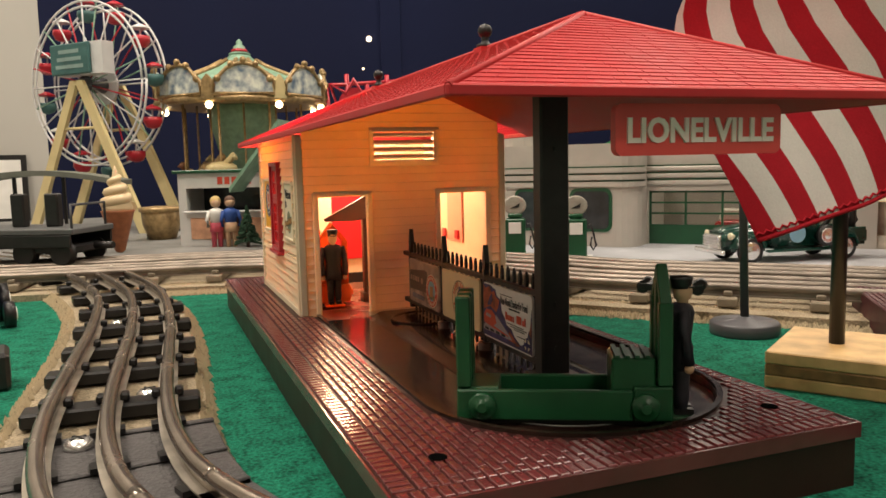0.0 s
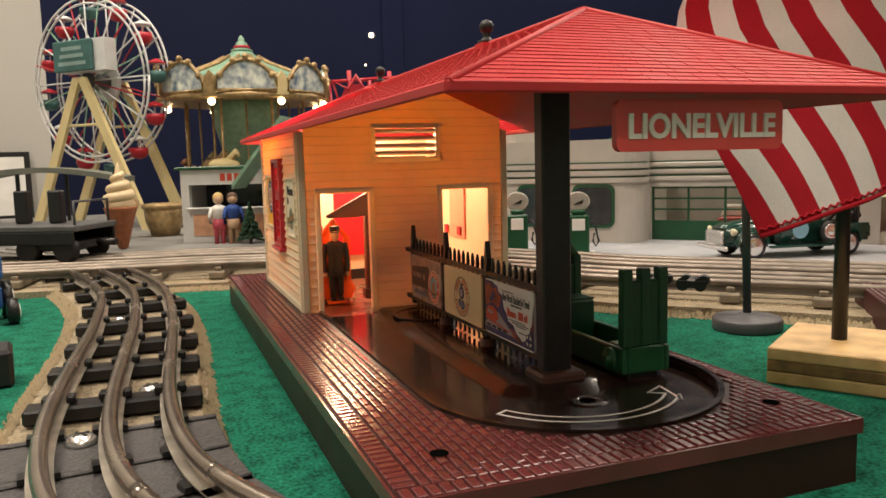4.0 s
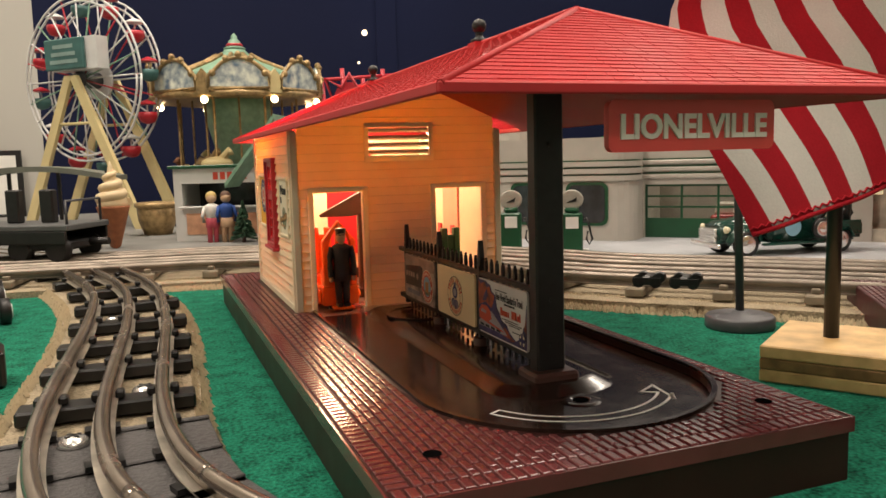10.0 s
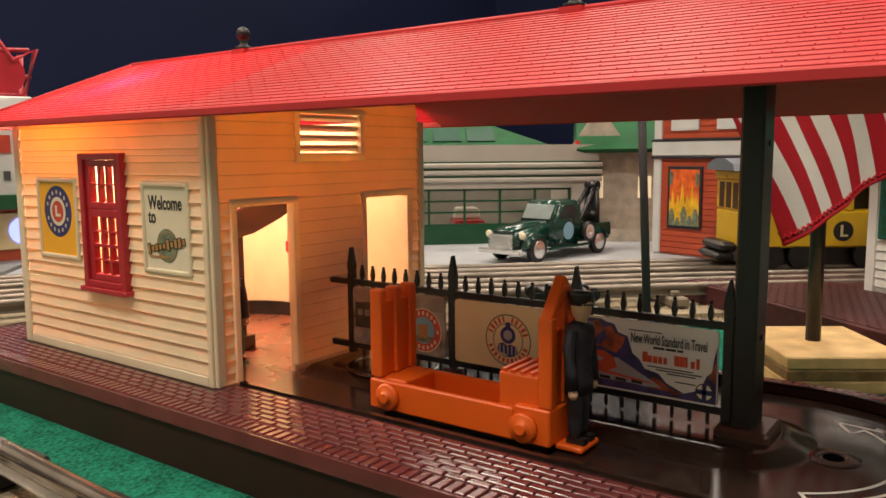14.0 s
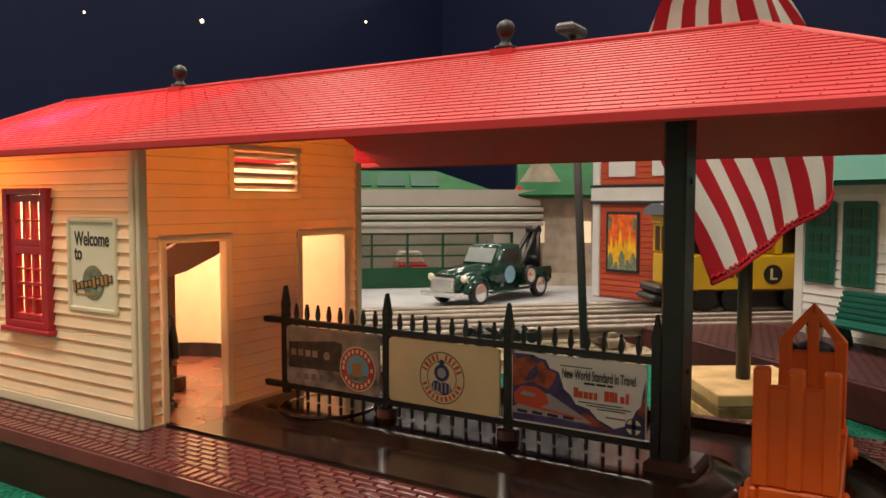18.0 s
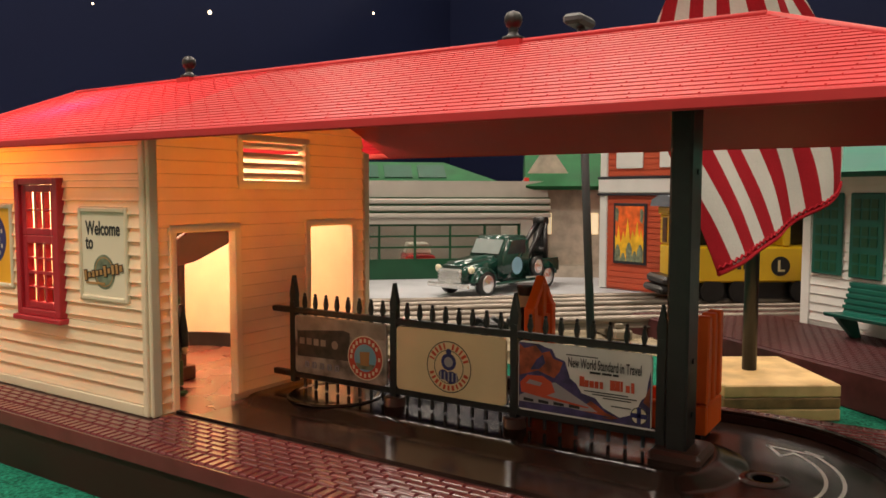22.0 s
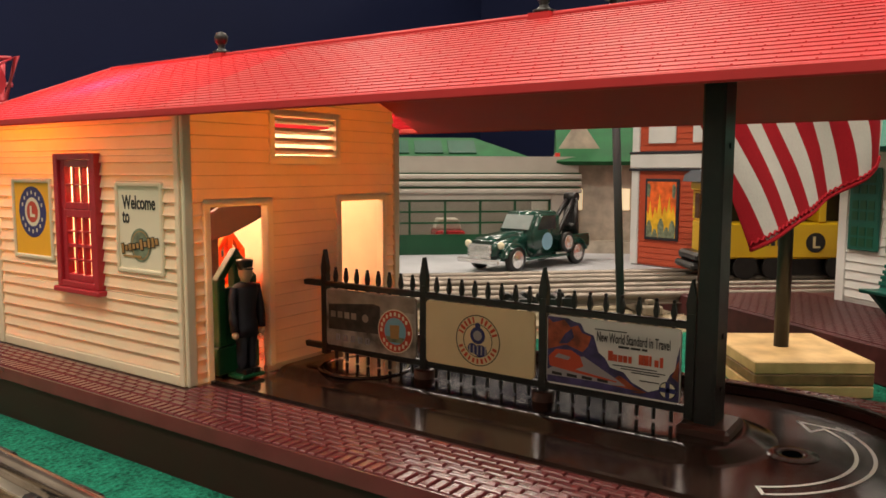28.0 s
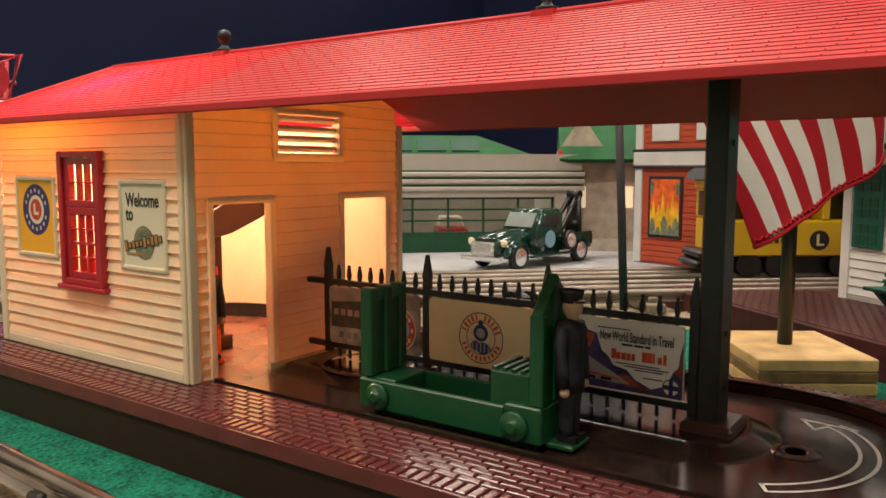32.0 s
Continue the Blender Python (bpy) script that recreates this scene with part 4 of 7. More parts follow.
def figure_mesh(coat, name):
    """A standing toy trainman in cap and long coat, facing +x, one plain mesh."""
    bm = bmesh.new()
    for s_ in (-1, 1):
        lathe(bm, [(0.045, 0.02), (0.062, 0.12), (0.068, 0.30), (0.085, 0.50)], 8, Matrix.Translation((0, 0.068 * s_, 0)), 0)
        box(bm, -0.06, 0.10, 0.068 * s_ - 0.045, 0.068 * s_ + 0.045, 0.0, 0.05, 3)
        tube(bm, [(0.0, 0.165 * s_, 0.93), (0.0, 0.205 * s_, 0.78), (0.02, 0.215 * s_, 0.62), (0.035, 0.205 * s_, 0.47)], 0.052, 8, 0)
        ball(bm, 0.04, 0.205 * s_, 0.43, 0.042, 1, 8)
    flat = Matrix.Diagonal((0.66, 1, 1, 1))
    lathe(bm, [(0.165, 0.40), (0.16, 0.52), (0.135, 0.66), (0.155, 0.80), (0.175, 0.90), (0.15, 0.95), (0.06, 0.985)], 14, flat, 0)
    lathe(bm, [(0.05, 0.96), (0.05, 1.0), (0.075, 1.03), (0.085, 1.08), (0.078, 1.14), (0.05, 1.18)], 12, Matrix.Translation((0.012, 0, 0)), 1)
    lathe(bm, [(0.086, 1.11), (0.09, 1.15), (0.10, 1.19), (0.10, 1.215), (0.03, 1.225)], 12, None, 2)
    lathe(bm, [(0.07, 1.115), (0.07, 1.128)], 12, Matrix.Translation((0.045, 0, 0)), 2)
    bm.verts.ensure_lookup_table()
    me = mesh_of(name, bm, [coat, SKIN, BLACK, BLACK])
    return me


def cart(name, label, mat, coat, coat_label):
    c = thing(name, label, "toy cart")
    for y0, y1 in ((-0.285, -0.225), (0.225, 0.285)):
        part("side_board", cbox(-0.925, 0.60, y0, y1, 0.06, 0.33, 0.014), mat, c)
    part("bed_floor", cbox(-0.55, 0.60, -0.224, 0.224, 0.06, 0.12, 0.008), mat, c)
    part("end_block", cbox(-0.925, -0.553, -0.224, 0.224, 0.06, 0.34, 0.014), mat, c)
    part("end_block", cbox(0.603, 0.93, -0.285, 0.285, 0.06, 0.36, 0.014), mat, c)
    part("seat_block", cbox(0.42, 0.80, -0.215, 0.215, 0.122, 0.60, 0.02), mat, c)
    for k in range(4):
        part("rib", box(bmesh.new(), 0.45 + 0.085 * k, 0.49 + 0.085 * k, -0.218, 0.218, 0.602, 0.625), mat, c)
    sb = part("stake_board", cbox(-0.90, -0.82, -0.265, 0.265, 0.343, 1.03, 0.012), mat, c, "upright end board with three stakes")
    for yy in (-0.215, 0.0, 0.215):
        part("stake", cbox(-0.925, -0.795, yy - 0.052, yy + 0.052, 0.343, 1.15, 0.014), mat, sb)
    gf = part("gable_board", cbox(0.83, 0.91, -0.262, 0.262, 0.363, 0.98, 0.010), mat, c, "upright frame with a pointed open gable")
    for s_ in (-1, 1):
        part("gable_post", cbox(0.81, 0.93, s_ * 0.215 - 0.05, s_ * 0.215 + 0.05, 0.363, 1.09, 0.012), mat, gf)
        bm = prism(bmesh.new(), [(s_ * 0.265, 1.08), (s_ * 0.165, 1.08), (0.002, 1.29), (0.002, 1.40)] if s_ > 0 else [(-0.265, 1.08), (-0.002, 1.40), (-0.002, 1.29), (-0.165, 1.08)], 0.82, 0.92, RYZ)
        part("gable_rafter", bevelled(bm, 0.010), mat, gf)
    part("gable_post", cbox(0.815, 0.925, -0.045, 0.045, 0.37, 1.32, 0.010), mat, gf)
    for x in (-0.70, 0.70):
        for s_ in (-1, 1):
            w = part("wheel_boss", lathe(bmesh.new(), [(0.125, 0.0), (0.125, 0.03), (0.105, 0.045), (0.05, 0.045), (0.05, 0.075), (0.04, 0.08)], 16, Matrix.Translation((x, s_ * 0.285, 0.19)) @ Matrix.Rotation(radians(-90 * s_), 4, "X")), mat, c)
    part("platform", cbox(0.905, 1.15, -0.16, 0.16, 0.02, 0.065, 0.012), mat, c)
    part("underframe", box(bmesh.new(), -0.85, 0.85, -0.18, 0.18, 0.0, 0.057), BLACK, c)
    f = new("figurine", figure_mesh(coat, "figurine"))
    f.parent = c
    f.matrix_basis = upose(1.04, 0, 0.067) @ Matrix.Diagonal((1, 0.88, 1, 1))
    tagged(f, coat_label)
    return c


orange_cart = cart("baggage_cart", "bright orange plastic baggage cart with a standing trainman figure", ORANGE, NAVY, "toy trainman in dark navy coat and cap")
green_cart = cart("baggage_cart", "dark green plastic baggage cart with a standing trainman figure", GREENC, NAVY, "toy trainman in dark navy coat and cap")
RTURN = (RX - LX) / 2
TURN = 7.28  # middle of the carts' turn
LAP = [12.0 - TURN, math.pi * RTURN, 12.0 - TURN, CI - 12.0, math.pi * RTURN, CI - 12.0]
LAPLEN = sum(LAP)


def on_lane(s):
    """The place on the lanes' loop, s units past the first door."""
    s = s % LAPLEN
    if s < LAP[0]:
        return Vector((LX, 12.0 - s))
    s -= LAP[0]
    if s < LAP[1]:
        a = math.pi + s / RTURN
        return Vector((CX + RTURN * math.cos(a), TURN + RTURN * math.sin(a)))
    s -= LAP[1]
    if s < LAP[2] + LAP[3]:
        return Vector((RX, TURN + s))
    s -= LAP[2] + LAP[3]
    if s < LAP[4]:
        a = s / RTURN
        return Vector((CX + RTURN * math.cos(a), CI + RTURN * math.sin(a)))
    s -= LAP[4]
    return Vector((LX, CI - s))


ORANGE_RUN = [(0, -2.0), (9.1, -2.0), (9.6, -1.70), (10, -1.32), (10.5, -0.83), (11, -0.30), (11.8, 0.55), (13, 1.62), (14.5, 2.95), (16.5, 4.66), (17, 5.15), (17.5, 5.78), (18, 6.25), (18.5, 6.62), (19, 6.90), (20, 7.46), (21, 8.05), (22, 8.66), (23, 9.16), (24, 9.85), (25, 10.6), (25.5, 10.97), (27.5, 13.4), (28, 14.05), (28.5, 14.75), (29, 15.55), (29.5, 16.4), (30.1, LAPLEN - 1.95), (30.4, LAPLEN - 1.75), (32, LAPLEN - 1.75)]
GREEN_RUN = [(0, 5.75), (0.5, 6.18), (1, 6.61), (2, 7.29), (3, 7.80), (6, 9.78), (7, 10.5), (8, 11.35), (9, 12.65), (9.5, 13.3), (10, 13.95), (10.5, 14.7), (11, 15.5), (11.5, 16.4), (12.0, LAPLEN - 1.95), (12.3, LAPLEN - 1.75), (27.1, LAPLEN - 1.75), (27.5, LAPLEN - 1.60), (27.7, LAPLEN - 1.36), (27.9, LAPLEN - 1.14), (28.1, LAPLEN - 0.96), (28.5, LAPLEN - 0.50), (30, LAPLEN + 0.94), (32, LAPLEN + 2.71)]


def cart_rows(run):
    rows = []
    ts, ss = [r[0] for r in run], [r[1] for r in run]
    for k in range(0, 161):
        t = 0.2 * k
        s = float(np.interp(t, ts, ss))
        a, b = on_lane(s - 0.42), on_lane(s + 0.42)
        mid, d = (a + b) / 2, b - a
        rows.append((t, upose(mid.x, mid.y, FLOORZ, 0, 0, math.degrees(math.atan2(d.y, d.x)))))
    return rows

# ---- tracks ----


def smooth_line(pts, n=8):
    """A Catmull-Rom line through points."""
    P = [Vector(p) for p in pts]
    out = []
    for i in range(len(P) - 1):
        a, b, c, d = P[max(i - 1, 0)], P[i], P[i + 1], P[min(i + 2, len(P) - 1)]
        for k in range(n):
            t = k / n
            out.append(0.5 * ((2 * b) + (c - a) * t + (2 * a - 5 * b + 4 * c - d) * t * t + (3 * b - a - 3 * c + d) * t ** 3))
    return out + [P[-1]]


def offset_line(line, d):
    out = []
    for i, p in enumerate(line):
        t = (line[min(i + 1, len(line) - 1)] - line[max(i - 1, 0)]).normalized()
        out.append(p + Vector((-t.y, t.x)) * d)
    return out


def ribbon(bm, line, d0, d1, z0, z1, ragged=0.0, mi=0):
    a, b = offset_line(line, d0), offset_line(line, d1)
    rows = []
    for p, q in zip(a, b):
        if ragged:
            p = p + Vector((random.uniform(-ragged, ragged), 0))
            q = q + Vector((random.uniform(-ragged, ragged), 0))
        rows.append([bm.verts.new((p.x, p.y, z0)), bm.verts.new((p.x, p.y, z1)), bm.verts.new((q.x, q.y, z1)), bm.verts.new((q.x, q.y, z0))])
    for r, s_ in zip(rows, rows[1:]):
        for k in range(4):
            bm.faces.new((r[k], r[(k + 1) % 4], s_[(k + 1) % 4], s_[k])).material_index = mi
    bm.faces.new(rows[0][::-1])
    bm.faces.new(rows[-1])
    bmesh.ops.recalc_face_normals(bm, faces=bm.faces)
    return bm


def walk_line(line, step, start=0.0):
    """Places and headings at even steps along a line."""
    out, want, run = [], start, 0.0
    for a, b in zip(line, line[1:]):
        d = (b - a).length
        while want <= run + d:
            p = a + (b - a) * ((want - run) / d)
            out.append((p, math.degrees(math.atan2((b - a).y, (b - a).x))))
            want += step
        run += d
    return out


def rail_mesh(line, d, top):
    """Tubular tin rail: a round head on a thin web and a foot."""
    bm = bmesh.new()
    o = offset_line(line, d)
    tube(bm, [(p.x, p.y, top - 0.072) for p in o], 0.072, 12)
    ribbon(bm, o, -0.020, 0.020, top - 0.205, top - 0.12)
    ribbon(bm, o, -0.105, 0.105, top - 0.222, top - 0.206, mi=1)
    return bm


def toy_track(label, line, base, tie_step, tie_start=0.3, half=0.56, tie_ys=(), steel=RAIL, wood=TIE):
    top = base + 0.44
    tr = thing("toy_track", label, "track")
    for d in (-half, 0.0, half):
        part("rail", rail_mesh(line, d, top), [steel, FLANGE if steel is RAIL else steel], tr)
    me = mesh_of("tie", bevelled(box(bmesh.new(), -0.17, 0.17, -0.90, 0.90, 0.0, 0.165), 0.025), wood)
    clip_me = mesh_of("rail_clip", bevelled(box(bmesh.new(), -0.075, 0.075, -0.05, 0.045, 0.166, 0.262), 0.02), wood)
    spots = walk_line(line, tie_step, tie_start)
    if tie_ys:
        fine = walk_line(line, 0.05)
        spots = [min(fine, key=lambda q: abs(q[0].y - y)) for y in tie_ys]
    for p, a in spots:
        t = new("tie", me)
        t.parent = tr
        t.matrix_basis = upose(p.x, p.y, base + 0.05, 0, 0, a)
        for d in (-half, 0.0, half):
            for e in (-0.12, 0.12):
                c = new("rail_clip", clip_me)
                c.parent = t
                c.matrix_basis = upose(0, d + e, 0)
    return tr


FRONT = smooth_line([(3.0, 1.2), (1.75, 2.9), (0.75, 4.9), (0.154, 6.22), (-0.10, 7.4), (-0.17, 8.94), (-0.09, 11.25), (-0.02, 13.2), (-0.07, 16.0), (-0.40, 18.15), (-1.15, 20.85), (-2.2, 23.2), (-4.2, 26.2)])
bm = ribbon(bmesh.new(), FRONT, -0.94, 1.06, 0.0, 0.10, 0.035)
solid("cork_roadbed", bm, CORK, "crumbly tan cork roadbed under the track", "roadbed", "structure")
toy_track("three-rail tubular toy track with black tin ties on cork", FRONT[24:], 0.08, 1.22, tie_ys=(9.47, 11.1, 12.5, 14.1, 15.9, 17.8, 19.6, 21.3, 22.9, 24.4))
# switch slabs in the near track
near = FRONT[6:37]
slab = thing("track_slab", "dark grey ridged plastic track slabs with a joint", "track slab")
for k, (p, a) in enumerate(walk_line(near, 0.98, 0.30)):
    if p.y > 8.75:
        break
    bm = box(bmesh.new(), -0.47, 0.47, -1.0, 0.98, 0.0, 0.12)
    box(bm, 0.38, 0.47, -1.0, 0.98, 0.121, 0.15)
    piece = part("slab", bevelled(bm, 0.015), SLAB, slab, at=upose(p.x, p.y, 0.101, 0, 0, a))
    for d in (-0.56, 0.0, 0.56):
        for e in (-0.12, 0.12):
            part("rail_clip", box(bmesh.new(), 0.34, 0.5, d + e - 0.04, d + e + 0.04, 0.151, 0.20), TIE, piece)
rails = thing("toy_track", "tubular rails of the near track switch", "track")
for d in (-0.56, 0.0, 0.56):
    part("rail", rail_mesh(FRONT[:26], d, 0.52), [RAIL, FLANGE], rails)


def pan_screw(x, y, z, r=0.14):
    s_ = thing("screw", "shiny round-head cross-slot screw in the track", "screw", x, y, z, random.uniform(0, 90), group="track screws")
    bm = lathe(bmesh.new(), [(r, 0.0), (r * 1.03, 0.02), (r * 0.95, 0.055), (r * 0.7, 0.085), (r * 0.3, 0.10), (0.004, 0.102)], 18)
    part("head", bm, CHROME, s_)
    bm = bmesh.new()
    box(bm, -r * 0.55, r * 0.55, -0.014, 0.014, 0.08, 0.1045)
    box(bm, -0.014, 0.014, -r * 0.55, r * 0.55, 0.08, 0.1045)
    part("cross_slot", bm, BLACK, s_)


pan_screw(-0.42, 8.30, 0.222)
pan_screw(0.20, 10.25, 0.10, 0.15)
pan_screw(-0.30, 15.1, 0.10, 0.12)

DULLTIE = material("weathered_tan_tie", (0.20, 0.165, 0.115), 0.8, vary=0.25, stain_size=0.01)
EDGE = smooth_line([(-12, 20.6), (-4.5, 19.8), (-0.1, 19.1), (1.9, 18.7), (4.2, 17.6), (6.2, 15.2), (7.75, 12.75), (10.9, 9.45), (14.5, 5.0), (18, 0.0)])
bm = ribbon(bmesh.new(), EDGE, 0.0, 4.0, 0.0, 0.14, 0.02)
solid("cork_roadbed", bm, CORK, "pale tan cork roadbed under two tracks", "roadbed", "structure")


def crumbs(name, label, runs, count, mat):
    """Loose irregular crumbs along roadbed edges; runs: (line, from, to)."""
    bm = bmesh.new()
    for line, d0, d1 in runs:
        rims = offset_line(line, d0), offset_line(line, d1)
        for k in range(count):
            i = random.randrange(len(line) - 1)
            u, v = random.random(), random.random() ** 1.4
            p = rims[0][i].lerp(rims[0][i + 1], u).lerp(rims[1][i].lerp(rims[1][i + 1], u), v)
            r = random.uniform(0.018, 0.05)
            z = 0.03 + max(0.0, (1 - 1.3 * v)) * random.uniform(0.08, 0.12)
            top = bm.verts.new((p.x, p.y, z + r))
            ring = [bm.verts.new((p.x + r * random.uniform(0.7, 1.3) * math.cos(2.1 * q), p.y + r * random.uniform(0.7, 1.3) * math.sin(2.1 * q), z - r * 0.6)) for q in range(3)]
            for q in range(3):
                bm.faces.new((ring[q], ring[(q + 1) % 3], top))
            bm.faces.new(ring[::-1])
    return solid(name, bm, mat, label, "ballast", "stuff")


CRUMB = material("loose_tan_crumbs", (0.40, 0.33, 0.22), 0.9, vary=0.3, stain_size=0.004, island=0.7, spec=0.2)
crumbs("ballast_edge", "loose tan crumbs along the roadbed edge", [(EDGE[16:64], 0.52, -0.34)], 17000, CRUMB)
crumbs("ballast_edge", "grey-tan crumbs along the near roadbed", [(FRONT[18:80], 1.0, 1.2), (FRONT[18:80], -0.88, -1.06)], 3000, CRUMB)
toy_track("three-rail toy track curving behind the station", offset_line(EDGE, 1.25), 0.12, 1.5, 0.4, steel=RAILDULL, wood=DULLTIE)
toy_track("three-rail toy track beside the service station", offset_line(EDGE, 2.95), 0.14, 1.5, 0.8, steel=RAILDULL, wood=DULLTIE)


def wheel_truck(x, y, rz):
    t = thing("wheel_truck", "small black toy wheel truck standing on the track", "wheel truck", x, y, 0.53, rz, group="loose wheel trucks")
    t.scale = (0.55, 0.75, 0.6)
    part("frame", bevelled(box(box(box(bmesh.new(), -0.42, 0.42, -0.36, -0.28, 0.05, 0.28), -0.42, 0.42, 0.28, 0.36, 0.05, 0.28), -0.12, 0.12, -0.28, 0.28, 0.12, 0.3), 0.03), BLACK, t)
    for ax in (-0.26, 0.26):
        for s_ in (-1, 1):
            part("wheel", lathe(bmesh.new(), [(0.19, -0.05), (0.16, 0.0), (0.15, 0.06)], 14, Matrix.Translation((ax, 0.3 * s_, 0.15)) @ Matrix.Rotation(radians(90 * s_), 4, "X")), BLACK, t)


wheel_truck(8.40, 11.62, -46)
wheel_truck(8.84, 11.20, -46)

# ---- pavement and service station ----
PV = 0.40
bm = prism(bmesh.new(), [(q.x, q.y) for q in offset_line(EDGE, 3.75)[36:62]] + [(17.6, 9.5), (18.3, 13.2), (18.8, 20), (8.0, 26), (4.5, 22.5)], 0.142, PV)
solid("pavement", bm, PAVE, "pale grey service station pavement", "pavement", "structure")
STUCCO = material("cream_stucco_plastic", (0.46, 0.43, 0.38), 0.5, vary=0.05)
KHAKIW = material("cream_car_paint", (0.55, 0.50, 0.42), 0.3)
GLASSDK = material("dark_window_glass", (0.03, 0.035, 0.04), 0.12, vary=0.3, stain_size=0.01)
SKYGREEN = material("green_roof_plastic", (0.012, 0.10, 0.032), 0.7, vary=0.2, stain_size=0.02, spec=0.3)
GARAGEGLASS = clear("thin_clear_glass", (0.86, 0.88, 0.86))
gas = thing("service_station", "cream and green art deco toy service station with garage doors", "building", 13.55, 18.95, PV, -47.4)
GH = 2.66
for nm, c in (("wall", (-0.4, 0.0, -0.0, 3.0, 0, GH)), ("wall", (4.9, 5.66, 0.0, 3.0, 0, GH)), ("lintel", (0.003, 4.897, 0.0, 0.18, 1.50, GH)), ("garage_floor", (0.003, 4.897, 0.17, 2.197, 0.0, 0.02))):
    part(nm, box(bmesh.new(), *c), STUCCO, gas)
part("back_wall", box(bmesh.new(), 0.003, 4.897, 2.2, 2.3, 0.0, GH), material("tan_garage_wall", (0.25, 0.225, 0.19), 0.6, vary=0.08), gas)
for z in (1.66, 1.855, 2.05):
    bm = prism(bmesh.new(), [(-0.42, -0.08), (5.74, -0.08), (5.74, 3.0), (5.663, 3.0), (5.663, -0.003), (-0.42, -0.003)], z, z + 0.13)
    part("moulding", bevelled(bm, 0.03), STUCCO, gas)
part("roof_marker", box(bmesh.new(), 5.0, 5.12, 0.0, 0.1, GH + 0.003, GH + 0.10), material("red_neon_edge", (0.7, 0.04, 0.03), 0.4), gas)
doors = part("garage_door", box(bmesh.new(), 0.0, 4.9, 0.10, 0.16, 0.0, 0.55), DKGREEN, gas, "green framed glazed garage doors")
for k in range(6):
    x = 0.03 + 4.84 * k / 5
    part("door_bar", box(bmesh.new(), x - 0.03, x + 0.03, 0.08, 0.16, 0.55, 1.5), DKGREEN, doors)
for z in (0.84, 1.14, 1.44):
    part("door_bar", box(bmesh.new(), 0.0, 4.9, 0.085, 0.15, z, z + 0.05), DKGREEN, doors)
for k in range(5):
    for z0, z1 in ((0.55, 0.84), (0.89, 1.14), (1.19, 1.44)):
        p = part("pane", box(bmesh.new(), 0.06 + 4.84 * k / 5, 4.84 * (k + 1) / 5, 0.11, 0.13, z0, z1), GARAGEGLASS, doors)
        p.visible_shadow = False
for z in (1.805, 2.0, 2.19):
    part("green_line", box(bmesh.new(), -0.42, 5.70, -0.045, -0.003, z, z + 0.03), DKGREEN, gas)
# red car parked behind the panes
car = thing("toy_car", "red and white toy car parked inside the garage", "toy car", 13.55 + 0.677 * 2.15 + 0.736 * 0.85, 18.95 - 0.736 * 2.15 + 0.677 * 0.85, PV + 0.02, -47.4)
bm = prism(bmesh.new(), [(-0.42, 0.18), (0.42, 0.18), (0.42, 0.55), (0.36, 0.62), (-0.36, 0.62), (-0.42, 0.55)], -0.55, 0.6, RXZ)
part("body", bevelled(bm, 0.03), material("red_toy_paint", (0.42, 0.03, 0.03), 0.25, vary=0.1, coat=0.4), car)
bm = prism(bmesh.new(), [(-0.37, 0.623), (0.37, 0.623), (0.29, 0.92), (-0.29, 0.92)], -0.15, 0.5, RXZ)
part("cabin", bevelled(bm, 0.03), KHAKIW, car, "cream cabin")
part("bumper", cbox(-0.44, 0.44, -0.62, -0.553, 0.20, 0.30, 0.02), CHROME, car)
for s_ in (-1, 1):
    part("headlight", lathe(bmesh.new(), [(0.08, 0.0), (0.08, 0.04), (0.03, 0.05)], 12, Matrix.Translation((0.30 * s_, -0.553, 0.45)) @ Matrix.Rotation(radians(90), 4, "X")), CHROME, car)
    for wy in (-0.32, 0.38):
        part("wheel", lathe(bmesh.new(), [(0.17, -0.05), (0.17, 0.05)], 14, Matrix.Translation((0.38 * s_, wy, 0.17)) @ Matrix.Rotation(radians(90), 4, "Y")), BLACK, car)
# office with a rounded corner
bm = bmesh.new()
arc = [(-6.2, -1.1)] + [(-0.65 + 0.6 * math.cos(radians(a)), -0.5 + 0.6 * math.sin(radians(a))) for a in range(-90, 1, 15)] + [(-0.05, 2.9), (-6.2, 2.9)]
prism(bm, arc, 0.0, GH + 0.18)
office = part("office", bm, STUCCO, gas, "rounded office wing of cream plastic")
for z in (1.66, 1.855, 2.05):
    bm = prism(bmesh.new(), [(-6.2, -1.18)] + [(-0.65 + 0.68 * math.cos(radians(a)), -0.5 + 0.68 * math.sin(radians(a))) for a in range(-90, 1, 15)] + [(-0.08, 0.0), (-6.2, 0.0)], z, z + 0.13)
    part("moulding", bm, STUCCO, office)
for z in (1.805, 2.0, 2.19):
    part("green_line", prism(bmesh.new(), [(-6.2, -1.14)] + [(-0.65 + 0.64 * math.cos(radians(a)), -0.5 + 0.64 * math.sin(radians(a))) for a in range(-90, 1, 15)] + [(-0.09, 0.0), (-6.2, 0.0)], z, z + 0.03), DKGREEN, office)
for w0, w1 in ((-1.95, -0.76), (-3.6, -2.4), (-5.4, -4.2)):
    fr = part("window", prism(bmesh.new(), rounded(w0, w1, 0.42, 1.62, 0.2), -1.15, -1.103, RXZ), DKGREEN, office, "rounded green framed window")
    part("pane", prism(bmesh.new(), rounded(w0 + 0.08, w1 - 0.08, 0.50, 1.54, 0.16), -1.165, -1.151, RXZ), GLASSDK, fr)
bm = bmesh.new()
